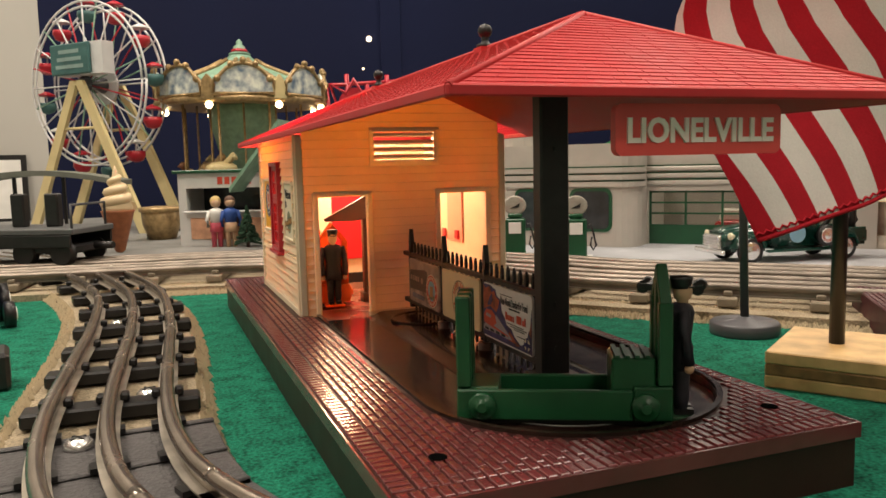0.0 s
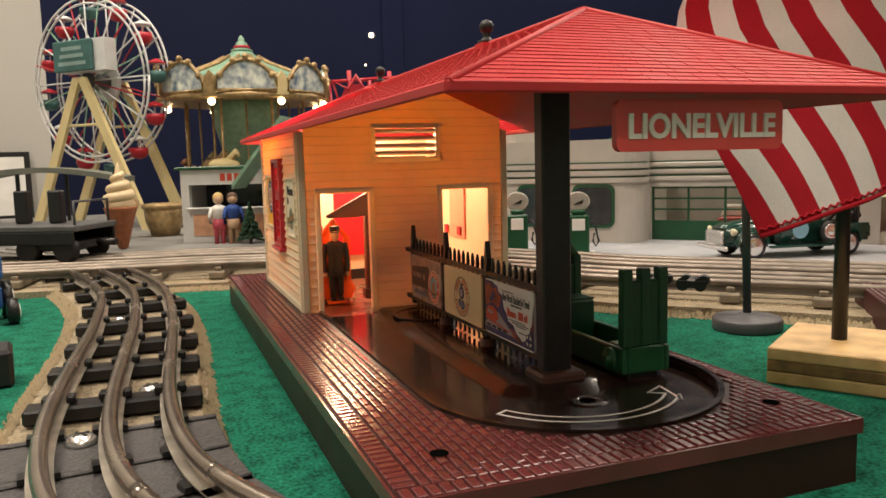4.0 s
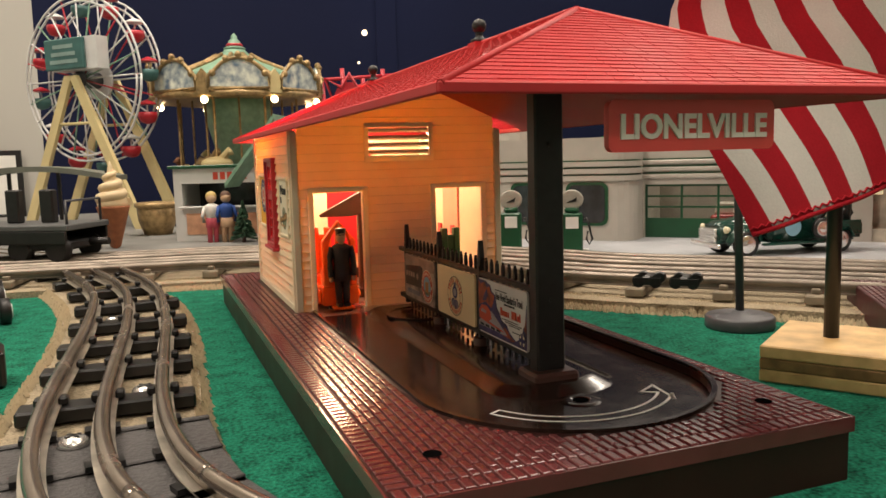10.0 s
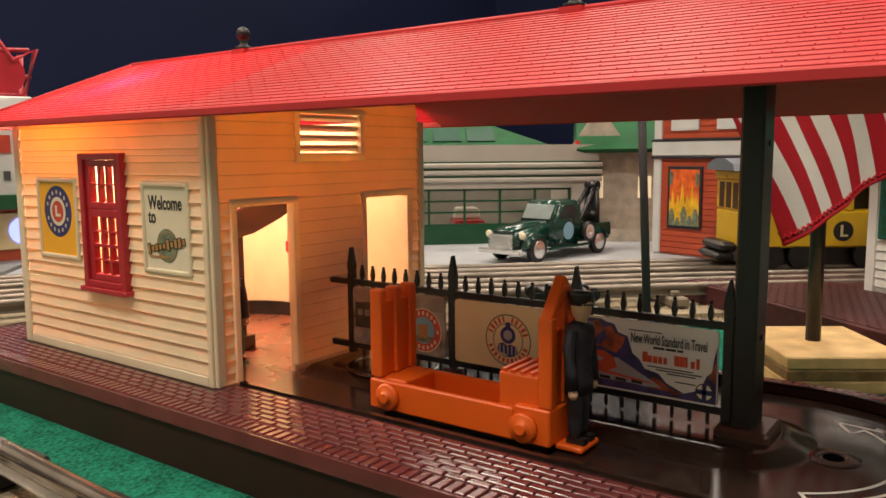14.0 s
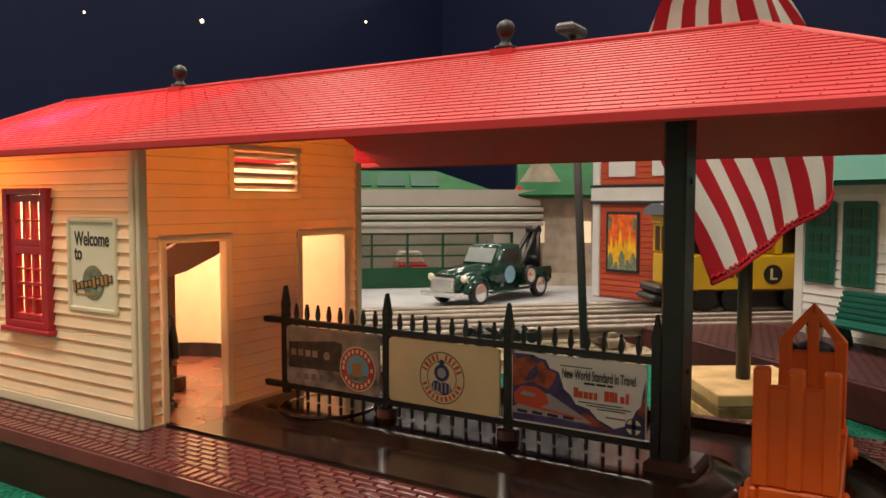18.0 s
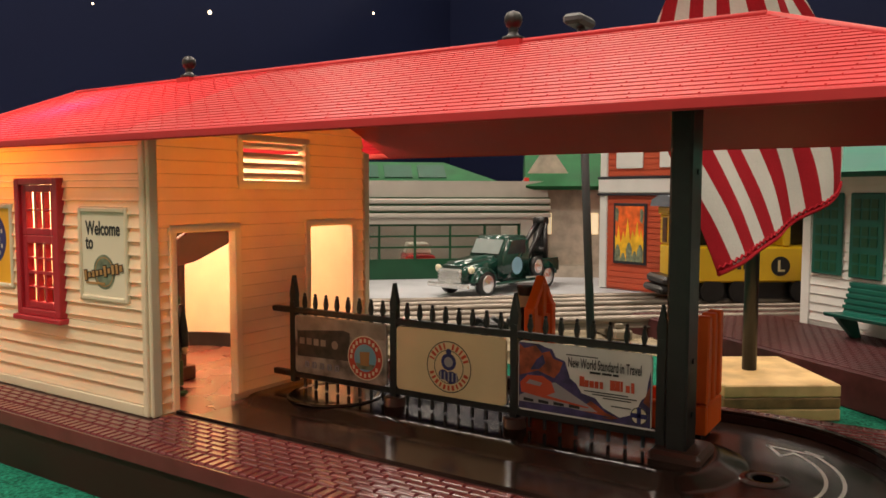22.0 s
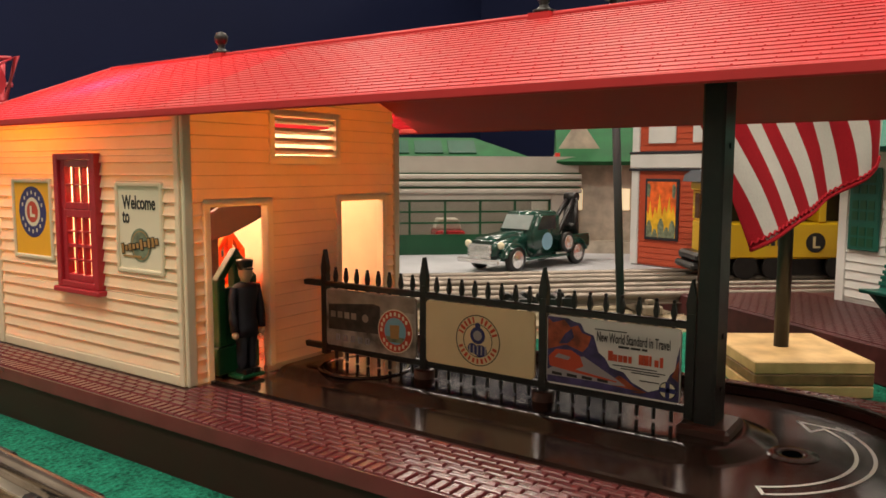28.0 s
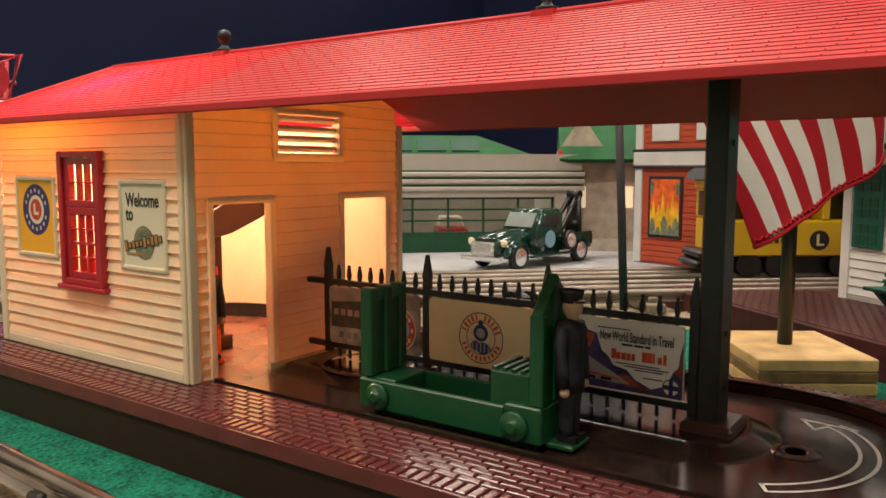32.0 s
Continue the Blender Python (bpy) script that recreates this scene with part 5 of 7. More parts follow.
prism(bm, [(-3.6 + 1.0 * math.cos(radians(a)), 0.2 + 1.0 * math.sin(radians(a))) for a in range(0, 360, 20)], GH + 0.183, GH + 0.62)
part("tower", bm, STUCCO, office)


DIAL = material("greyed_dial_face", (0.36, 0.34, 0.29), 0.4, vary=0.15, stain_size=0.004)


def fuel_pump(x, y, rz):
    p = thing("fuel_pump", "dark green toy fuel pump with a white dial and hose", "fuel pump", x, y, PV, rz, group="fuel pumps")
    p.scale = (1.2, 1.1, 1.02)
    part("body", cbox(-0.22, 0.22, -0.16, 0.16, 0.0, 0.95, 0.04), DKGREEN, p)
    part("shoulder", cbox(-0.15, 0.15, -0.12, 0.12, 0.953, 1.08, 0.04), DKGREEN, p)
    d = part("dial", lathe(bmesh.new(), [(0.23, -0.06), (0.24, -0.03), (0.24, 0.05), (0.21, 0.06)], 20, Matrix.Translation((0, 0, 1.27)) @ Matrix.Rotation(radians(90), 4, "X")), DIAL, p, "round grey dial")
    part("needle", prism(bmesh.new(), [(-0.10, 1.20), (0.08, 1.22), (0.11, 1.33), (0.02, 1.27)], -0.075, -0.062, RXZ), BLACK, d)
    part("price_plate", cbox(-0.13, 0.13, -0.175, -0.163, 0.58, 0.86, 0.005), WHITEP, p)
    part("island", box(bmesh.new(), -0.35, 0.35, -0.26, 0.26, -0.0, 0.04), WHITEP, p)
    bm = bmesh.new()
    tube(bm, [(x_, 0.05, z_) for x_, z_ in ((0.22, 0.75), (0.30, 0.82), (0.36, 0.6), (0.42, 0.3), (0.36, 0.18), (0.30, 0.3), (0.33, 0.5))], 0.025, 6)
    part("hose", bm, BLACK, p)


fuel_pump(10.16, 17.21, -28)
fuel_pump(9.05, 18.33, -28)


def tow_truck():
    t = thing("tow_truck", "dark green diecast tow truck with chrome grille and black crane", "toy truck", 14.07, 14.50, PV, 171)
    t.scale = (0.93, 0.93, 0.93)
    body = material("dark_green_car_paint", (0.006, 0.045, 0.032), 0.16, vary=0.1, coat=0.6)
    # hood, cowl, cab: side outline with rounded edges
    bm = prism(bmesh.new(), [(0.35, 0.32), (1.85, 0.32), (1.93, 0.45), (1.92, 0.72), (1.80, 0.83), (1.0, 0.93), (0.62, 0.96), (0.35, 0.96)], -0.40, 0.40, RXZ)
    bmesh.ops.recalc_face_normals(bm, faces=bm.faces)
    bmesh.ops.bevel(bm, geom=[e for e in bm.edges if e.calc_face_angle(0) > 0.5], offset=0.10, segments=3, affect="EDGES")
    hood = part("hood", bm, body, t, smooth=True)
    bm = prism(bmesh.new(), [(-0.62, 0.30), (0.60, 0.30), (0.60, 0.97), (0.36, 1.36), (0.22, 1.43), (-0.42, 1.43), (-0.58, 1.36), (-0.62, 0.97)], -0.56, 0.56, RXZ)
    bmesh.ops.recalc_face_normals(bm, faces=bm.faces)
    bmesh.ops.bevel(bm, geom=[e for e in bm.edges if e.calc_face_angle(0) > 0.5], offset=0.09, segments=3, affect="EDGES")
    cab = part("cab", bm, body, t, smooth=True)
    bm = prism(bmesh.new(), [(0.60, 0.99), (0.395, 1.33), (0.405, 1.345), (0.62, 1.0)], -0.43, 0.43, RXZ)
    part("windscreen", bm, material("pale_windscreen", (0.26, 0.30, 0.29), 0.08), cab)
    for s_ in (-1, 1):
        bm = prism(bmesh.new(), [(-0.35, 0.99), (0.42, 0.99), (0.22, 1.33), (-0.35, 1.33)], s_ * 0.562, s_ * 0.568, RXZ)
        part("side_window", bm, GLASSDK, cab)
        d = bmesh.new()
        lathe(d, [(0.22, 0.0), (0.22, 0.006)], 20, Matrix.Translation((0.0, s_ * 0.562, 0.68)) @ Matrix.Rotation(radians(-90 * s_), 4, "X"))
        part("door_badge", d, material("pale_blue_badge", (0.22, 0.42, 0.55), 0.4), cab)
    for s_ in (-1, 1):
        # front and rear fenders
        for cx, r, w0, w1, nm in ((1.28, 0.43, 0.36, 0.63, "fender"), (-1.28, 0.42, 0.48, 0.66, "fender")):
            pts = [(cx + r * 1.15 * math.cos(radians(a)), 0.30 + r * math.sin(radians(a))) for a in range(0, 181, 15)] + [(cx + 0.29 * math.cos(radians(a)), 0.30 + 0.29 * math.sin(radians(a))) for a in range(180, -1, -15)]
            bm = prism(bmesh.new(), pts, min(s_ * w0, s_ * w1), max(s_ * w0, s_ * w1), RXZ)
            bmesh.ops.recalc_face_normals(bm, faces=bm.faces)
            bmesh.ops.bevel(bm, geom=[e for e in bm.edges if e.calc_face_angle(0) > 0.9], offset=0.075, segments=3, affect="EDGES", clamp_overlap=True)
            part(nm, bm, body, t, smooth=True)
        part("running_board", cbox(-0.85, 0.85, s_ * 0.60 - 0.07, s_ * 0.60 + 0.07, 0.26, 0.32, 0.02), body, t)
        part("headlight", lathe(bmesh.new(), [(0.04, -0.1), (0.085, -0.03), (0.09, 0.02), (0.045, 0.045)], 14, Matrix.Translation((1.78, s_ * 0.52, 0.68)) @ Matrix.Rotation(radians(90), 4, "Y")), material("clear_headlight", (0.75, 0.68, 0.48), 0.12), t)
        for wx in (1.28, -1.28):
            w = part("wheel", lathe(bmesh.new(), [(0.19, -0.09), (0.305, -0.08), (0.32, -0.03), (0.32, 0.03), (0.305, 0.08), (0.19, 0.085)], 22), BLACK, t, "black rubber tyre", at=upose(wx, s_ * 0.56, 0.32, -90 * s_, 0, 0))
            part("rim", lathe(bmesh.new(), [(0.225, 0.084), (0.20, 0.10), (0.15, 0.085), (0.10, 0.115), (0.005, 0.125)], 18), CHROME, w)
    part("spare_wheel", lathe(bmesh.new(), [(0.16, -0.06), (0.25, -0.05), (0.26, 0.0), (0.25, 0.06), (0.16, 0.065)], 20, Matrix.Translation((-0.72, 0.66, 0.62)) @ Matrix.Rotation(radians(-90), 4, "X")), BLACK, t)
    part("spare_rim", lathe(bmesh.new(), [(0.19, 0.066), (0.16, 0.075), (0.11, 0.06), (0.06, 0.09), (0.005, 0.095)], 16, Matrix.Translation((-0.72, 0.66, 0.62)) @ Matrix.Rotation(radians(-90), 4, "X")), CHROME, t)
    g = part("grille", cbox(1.90, 1.97, -0.34, 0.34, 0.36, 0.70, 0.02), CHROME, t, "chrome bar grille")
    for k in range(5):
        part("grille_bar", cbox(1.965, 2.0, -0.36, 0.36, 0.37 + 0.066 * k, 0.405 + 0.066 * k, 0.01), CHROME, g)
    part("bumper", cbox(1.98, 2.06, -0.66, 0.66, 0.24, 0.36, 0.03), CHROME, t)
    bm = bmesh.new()
    box(bm, -1.95, -0.66, -0.5, 0.5, 0.34, 0.42)
    for s_ in (-1, 1):
        box(bm, -1.95, -0.66, s_ * 0.5 - 0.03, s_ * 0.5 + 0.03, 0.423, 0.78)
    box(bm, -1.98, -1.92, -0.53, 0.53, 0.423, 0.70)
    part("truck_bed", bevelled(bm, 0.015), body, t)
    crane = bmesh.new()
    for s_ in (-0.2, 0.2):
        tube(crane, [(-0.74, s_, 0.50), (-1.86, s_ * 0.5, 1.74)], 0.065, 6)
        tube(crane, [(-1.80, s_, 0.43), (-1.86, s_ * 0.6, 1.70)], 0.09, 6)
    tube(crane, [(-1.86, -0.18, 1.74), (-1.86, 0.18, 1.74)], 0.13, 10)
    tube(crane, [(-1.82, -0.2, 0.95), (-1.82, 0.2, 0.95)], 0.12, 8)
    box(crane, -1.93, -1.78, -0.10, 0.10, 0.43, 1.66)
    tube(crane, [(-1.86, 0, 1.74), (-2.06, 0, 1.62)], 0.06, 6)
    part("crane", crane, BLACK, t, "black lifting crane")
    hook = bmesh.new()
    tube(hook, [(-2.06, 0, 1.6), (-2.06, 0, 1.0), (-2.12, 0, 0.9), (-2.06, 0, 0.84)], 0.03, 6)
    part("hook", hook, BLACK, t)


tow_truck()

# ---- flag, poles and block ----
block = thing("wooden_block", "pale pine block of three layers under the flagpole", "wooden block", 8.25, 7.60, 0.0, -56)
for k, (z0, z1, m) in enumerate(((0.0, 0.15, PINE), (0.153, 0.29, PINEDARK), (0.293, 0.445, PINE))):
    part("layer", cbox(-0.71, 0.71, -0.83, 0.83, z0, z1, 0.015), m, block)
pole = thing("flagpole", "thin black flagpole standing in the wooden block", "flagpole", 8.235, 7.655, 0.445)
part("shaft", lathe(bmesh.new(), [(0.092, 0.0), (0.085, 5.6)], 12), BLACK, pole)
flag = thing("flag", "hanging cloth flag with red and white stripes and a stitched hem", "flag")
NU, NV = 44, 24


FLAG_LEFT = ((1.777, 0.0), (2.35, -0.26), (2.8, -0.50), (3.3, -0.76), (4.2, -1.0), (4.5, -0.96), (5.0, -0.75), (5.6, -0.35))
FLAG_RIGHT = ((2.86, 2.66), (3.4, 2.70), (4.1, 2.62), (4.7, 2.25), (5.2, 1.7), (5.6, 1.1))
FLAG_HEM = ((0.0, 1.777), (0.25, 2.0), (0.48, 2.19), (0.85, 2.59), (0.96, 2.72), (1.0, 2.86))


def along_curve(curve, v):
    return float(np.interp(v, [c[0] for c in curve], [c[1] for c in curve]))


def flag_point(u, v):
    """u from the free corner to the fly, v from the hem up; the cloth turns away from its free corner."""
    tip = Vector((7.20, 7.96, 0.0))
    zl, zr = 1.777 + v * 3.823, 2.86 + v * 2.74
    left = tip + Vector((0.707, -0.707, 0)) * along_curve(FLAG_LEFT, zl) + Vector((0, 0, zl))
    right = tip + Vector((0.927, -0.375, 0)) * along_curve(FLAG_RIGHT, zr) + Vector((0, 0, zr))
    p = left.lerp(right, u)
    p.z += (1 - v) ** 2 * (along_curve(FLAG_HEM, u) - (1.777 + 1.083 * u))
    wave = 0.07 * math.sin(u * 8.0 + v * 2.5) + 0.035 * math.sin(u * 17 - v * 4) * (0.3 + u)
    return p + Vector((-0.55, -0.83, 0)) * (wave + 0.17)


STRIPES, LEAN = 11, 0.24  # stripes along the hem, and how far they lean across the cloth


def stripe_u(w, v):
    return min(1.0, max(0.0, w - LEAN * v ** 1.2))


for k in range(int(STRIPES * (1 + LEAN)) + 1):
    bm = bmesh.new()
    for side in (0.0, 0.012):
        rows = [[bm.verts.new(flag_point(stripe_u((k + i / 4) / STRIPES, j / NV), j / NV) + Vector((0.55, 0.83, 0)) * side) for i in range(5)] for j in range(NV + 1)]
        for j, (a, b) in enumerate(zip(rows, rows[1:])):
            for i in range(4):
                if stripe_u((k + (i + 1) / 4) / STRIPES, j / NV) - stripe_u((k + i / 4) / STRIPES, j / NV) > 1e-6 or stripe_u((k + (i + 1) / 4) / STRIPES, (j + 1) / NV) - stripe_u((k + i / 4) / STRIPES, (j + 1) / NV) > 1e-6:
                    bm.faces.new((a[i], a[i + 1], b[i + 1], b[i])).smooth = True
    bmesh.ops.delete(bm, geom=[v for v in bm.verts if not v.link_faces], context="VERTS")
    part("stripe", bm, FLAGRED if k % 2 == 0 else FLAGWHITE, flag)
bm = bmesh.new()
hem = [flag_point(i / 60, 0.012 + 0.010 * (i % 2)) + Vector((-0.55, -0.83, 0)) * 0.015 for i in range(61)]
tube(bm, hem, 0.016, 5)
hem = [flag_point(i / 60, 0.0) for i in range(61)]
tube(bm, hem, 0.03, 5)
part("hem", bm, FLAGRED, flag)
lampp = thing("street_lamp", "slim grey toy lamp post on a round grey foot", "street lamp", 9.05, 10.15, 0.0)
part("foot", lathe(bmesh.new(), [(0.52, 0.0), (0.53, 0.03), (0.53, 0.17), (0.50, 0.20), (0.15, 0.22), (0.10, 0.27)], 32), GREYM, lampp)
part("post", lathe(bmesh.new(), [(0.066, 0.0), (0.06, 5.1)], 10), GREYM, lampp, at=upose(0, 0, 0.2, -3.2, 0.7, 0))
part("head", cbox(-0.35, 0.25, -0.16, 0.16, 0.0, 0.16, 0.05), GREYM, lampp, at=upose(0.07, 0.29, 5.29))

# ---- little passenger shelter on a brick base ----
shed = thing("white_depot", "white clapboard toy depot with green shutters on a maroon brick base", "building", 12.20, 7.53, 0.0, -128)
bm = cbox(-2.1, 9.0, -2.2, 4.0, 0.0, 0.50, 0.02)
PLATFORM = material("maroon_platform", (0.06, 0.017, 0.018), 0.42, vary=0.3, stain_size=0.006, spec=0.3, island=0.2)
part("base", bm, PLATFORM, shed, "maroon brick base")
bm = bmesh.new()
box(bm, 0, 6.0, 0, 3.4, 0.503, 3.05)
w = part("wall", bm, WHITEP, shed)
lap_boards(w, WHITEP, Matrix(), 0.123, 6.0, 0.55, 3.05, 0.03, 0.15)
bm = bmesh.new()
box(bm, -0.05, 0.12, -0.05, 0.0, 0.503, 3.05)
box(bm, -0.05, -0.003, 0.003, 0.12, 0.503, 3.05)
part("corner_board", bm, WHITEP, w)
for x0 in (0.18, 0.94, 2.6, 3.35):
    sh = part("shutter", cbox(x0, x0 + 0.62, -0.085, -0.035, 1.40, 2.75, 0.02), TEAL, shed, "teal green panelled shutter")
    for zz in (1.47, 1.90, 2.33):
        for k in range(3):
            for q in range(2):
                part("panel", box(bmesh.new(), x0 + 0.09 + 0.16 * k, x0 + 0.21 + 0.16 * k, -0.095, -0.087, zz + 0.18 * q, zz + 0.14 + 0.18 * q), DKGREEN, sh)
bm = bmesh.new()
prism(bm, [(-0.6, 3.0), (-0.75, 3.06), (1.7, 4.3), (4.2, 3.06), (4.05, 3.0)], -0.6, 7.0, RYZ)
part("roof", bm, material("teal_roof", (0.007, 0.13, 0.088), 0.55, vary=0.1, spec=0.3), shed, "teal green roof")
bench = thing("bench", "teal green toy bench on the depot platform", "bench", 11.10, 6.88, 0.50, -128)
bm = prism(bmesh.new(), [(-0.34, 0.36), (-0.36, 0.42), (0.04, 0.40), (0.20, 0.86), (0.27, 0.86), (0.12, 0.34)], 0.0, 1.9, RYZ)
part("seat", bevelled(bm, 0.012), TEAL, bench)
for x0 in (0.12, 1.7):
    part("leg", prism(bmesh.new(), [(-0.28, 0.36), (0.10, 0.36), (0.22, 0.0), (0.10, 0.0)], x0, x0 + 0.09, RYZ), TEAL, bench)
for q in range(5):
    m = Matrix.Translation((0, 0.06 + 0.032 * q, 0.46 + 0.085 * q))
    part("slat", box(bmesh.new(), 0.0, 1.9, -0.025, 0.0, 0.0, 0.055, 0, m), TEAL, bench)

# ---- fairground behind the station ----
SKYBLUE = material("pale_blue_mural", (0.26, 0.40, 0.58), 0.5, vary=0.5, stain_size=0.012, tint=(0.6, 0.62, 0.55))
GOLDP = material("gold_paint", (0.38, 0.26, 0.12), 0.4, 0.4, vary=0.35, stain_size=0.006)
MINT = material("mint_green_paint", (0.22, 0.38, 0.27), 0.45, vary=0.2, stain_size=0.01)
PALEY = material("pale_yellow_plastic", (0.70, 0.58, 0.30), 0.4, vary=0.06)
WHEELW = material("white_wheel_plastic", (0.70, 0.70, 0.70), 0.35, vary=0.06)
GONDRED = material("red_gondola_plastic", (0.45, 0.015, 0.03), 0.35, vary=0.15)
bm = prism(bmesh.new(), [(-26, 44), (-26, 25.5), (-6, 24.2), (0.5, 23.55), (4.6, 21.9), (8.5, 26), (20, 30), (49, 34), (49, 44)], 0.003, 0.48)
solid("fair_pavement", bm, material("mid_grey_paving", (0.20, 0.20, 0.19), 0.6, vary=0.2, stain_size=0.03), "grey paving of the toy fairground", "pavement", "structure")


TEALSIGN = material("teal_sign_paint", (0.05, 0.14, 0.135), 0.5, vary=0.2)


def ferris_wheel(x, y, z, rz):
    w = thing("ferris_wheel", "white toy ferris wheel with red gondolas on yellow legs", "ferris wheel", x, y, z, rz)
    C, R = 5.72, 3.15
    for yy in (-0.5, 0.5):
        for r in (R, R * 0.93):
            part("rim", tube(bmesh.new(), [(r * math.cos(2 * math.pi * k / 40), yy, C + r * math.sin(2 * math.pi * k / 40)) for k in range(41)], 0.045, 6), WHEELW, w)
        for k in range(24):
            a = 2 * math.pi * k / 24
            part("spoke", tube(bmesh.new(), [(0.25 * math.cos(a), yy, C + 0.25 * math.sin(a)), (R * math.cos(a), yy, C + R * math.sin(a))], 0.032, 5), (WHEELW, MINT, PALEY, GONDRED)[k % 4] if k % 2 else WHEELW, w)
    part("hub", lathe(bmesh.new(), [(0.2, -0.75), (0.32, -0.65), (0.32, 0.65), (0.2, 0.75)], 16, Matrix.Translation((0, 0, C)) @ Matrix.Rotation(radians(90), 4, "X")), GREYM, w)
    part("hub_disc", lathe(bmesh.new(), [(0.75, -0.05), (0.75, 0.05)], 28, Matrix.Translation((0, 0.3, C)) @ Matrix.Rotation(radians(90), 4, "X")), WHEELW, w)
    for k in range(12):
        a = 2 * math.pi * k / 12 + 0.12
        gx, gz = (R * 0.97) * math.cos(a), C + (R * 0.97) * math.sin(a)
        bm = lathe(bmesh.new(), [(0.06, -0.62), (0.26, -0.55), (0.36, -0.35), (0.34, -0.18)], 12, Matrix.Translation((gx, 0, gz)))
        g = part("gondola", bm, GONDRED if k % 3 else TEALSIGN, w, smooth=False)
        part("canopy", lathe(bmesh.new(), [(0.36, 0.10), (0.30, 0.18), (0.10, 0.27), (0.01, 0.30)], 12, Matrix.Translation((gx, 0, gz))), GONDRED if k % 3 != 1 else WHEELW, g)
        part("hanger", tube(bmesh.new(), [(gx, 0, gz - 0.3), (gx, 0, gz + 0.12)], 0.03, 5), WHEELW, g)
    for yy in (-0.95, 0.95):
        for s_ in (-1, 1):
            bm = prism(bmesh.new(), [(s_ * 0.12 - 0.2, C + 0.1), (s_ * 0.12 + 0.2, C + 0.1), (s_ * 3.1 + 0.26, 0.0), (s_ * 3.1 - 0.26, 0.0)], yy - 0.08, yy + 0.08, RXZ)
            part("leg", bm, PALEY, w, "pale yellow leg")
        for q in (0.30,):
            part("brace", tube(bmesh.new(), [(-3.0 * q, yy, C * (1 - q)), (3.0 * q, yy, C * (1 - q))], 0.06, 5), PALEY, w)
    sg = part("sign", cbox(-1.05, 1.05, -1.25, -1.1, C + 0.30, C + 1.45, 0.04), TEALSIGN, w, "teal sign board with bars of lettering")
    for k in range(3):
        part("sign_bar", box(bmesh.new(), -0.75 + 0.1 * k, 0.75 - 0.1 * k, -1.262, -1.252, C + 0.52 + 0.28 * k, C + 0.66 + 0.28 * k), material("pale_teal_ink", (0.25, 0.36, 0.34), 0.5), sg)
    part("sign_box", box(bmesh.new(), -0.9, 1.6, -1.09, -0.55, C + 0.28, C + 1.47), WHEELW, w)


ferris_wheel(-1.2, 34.4, 0.48, -47)


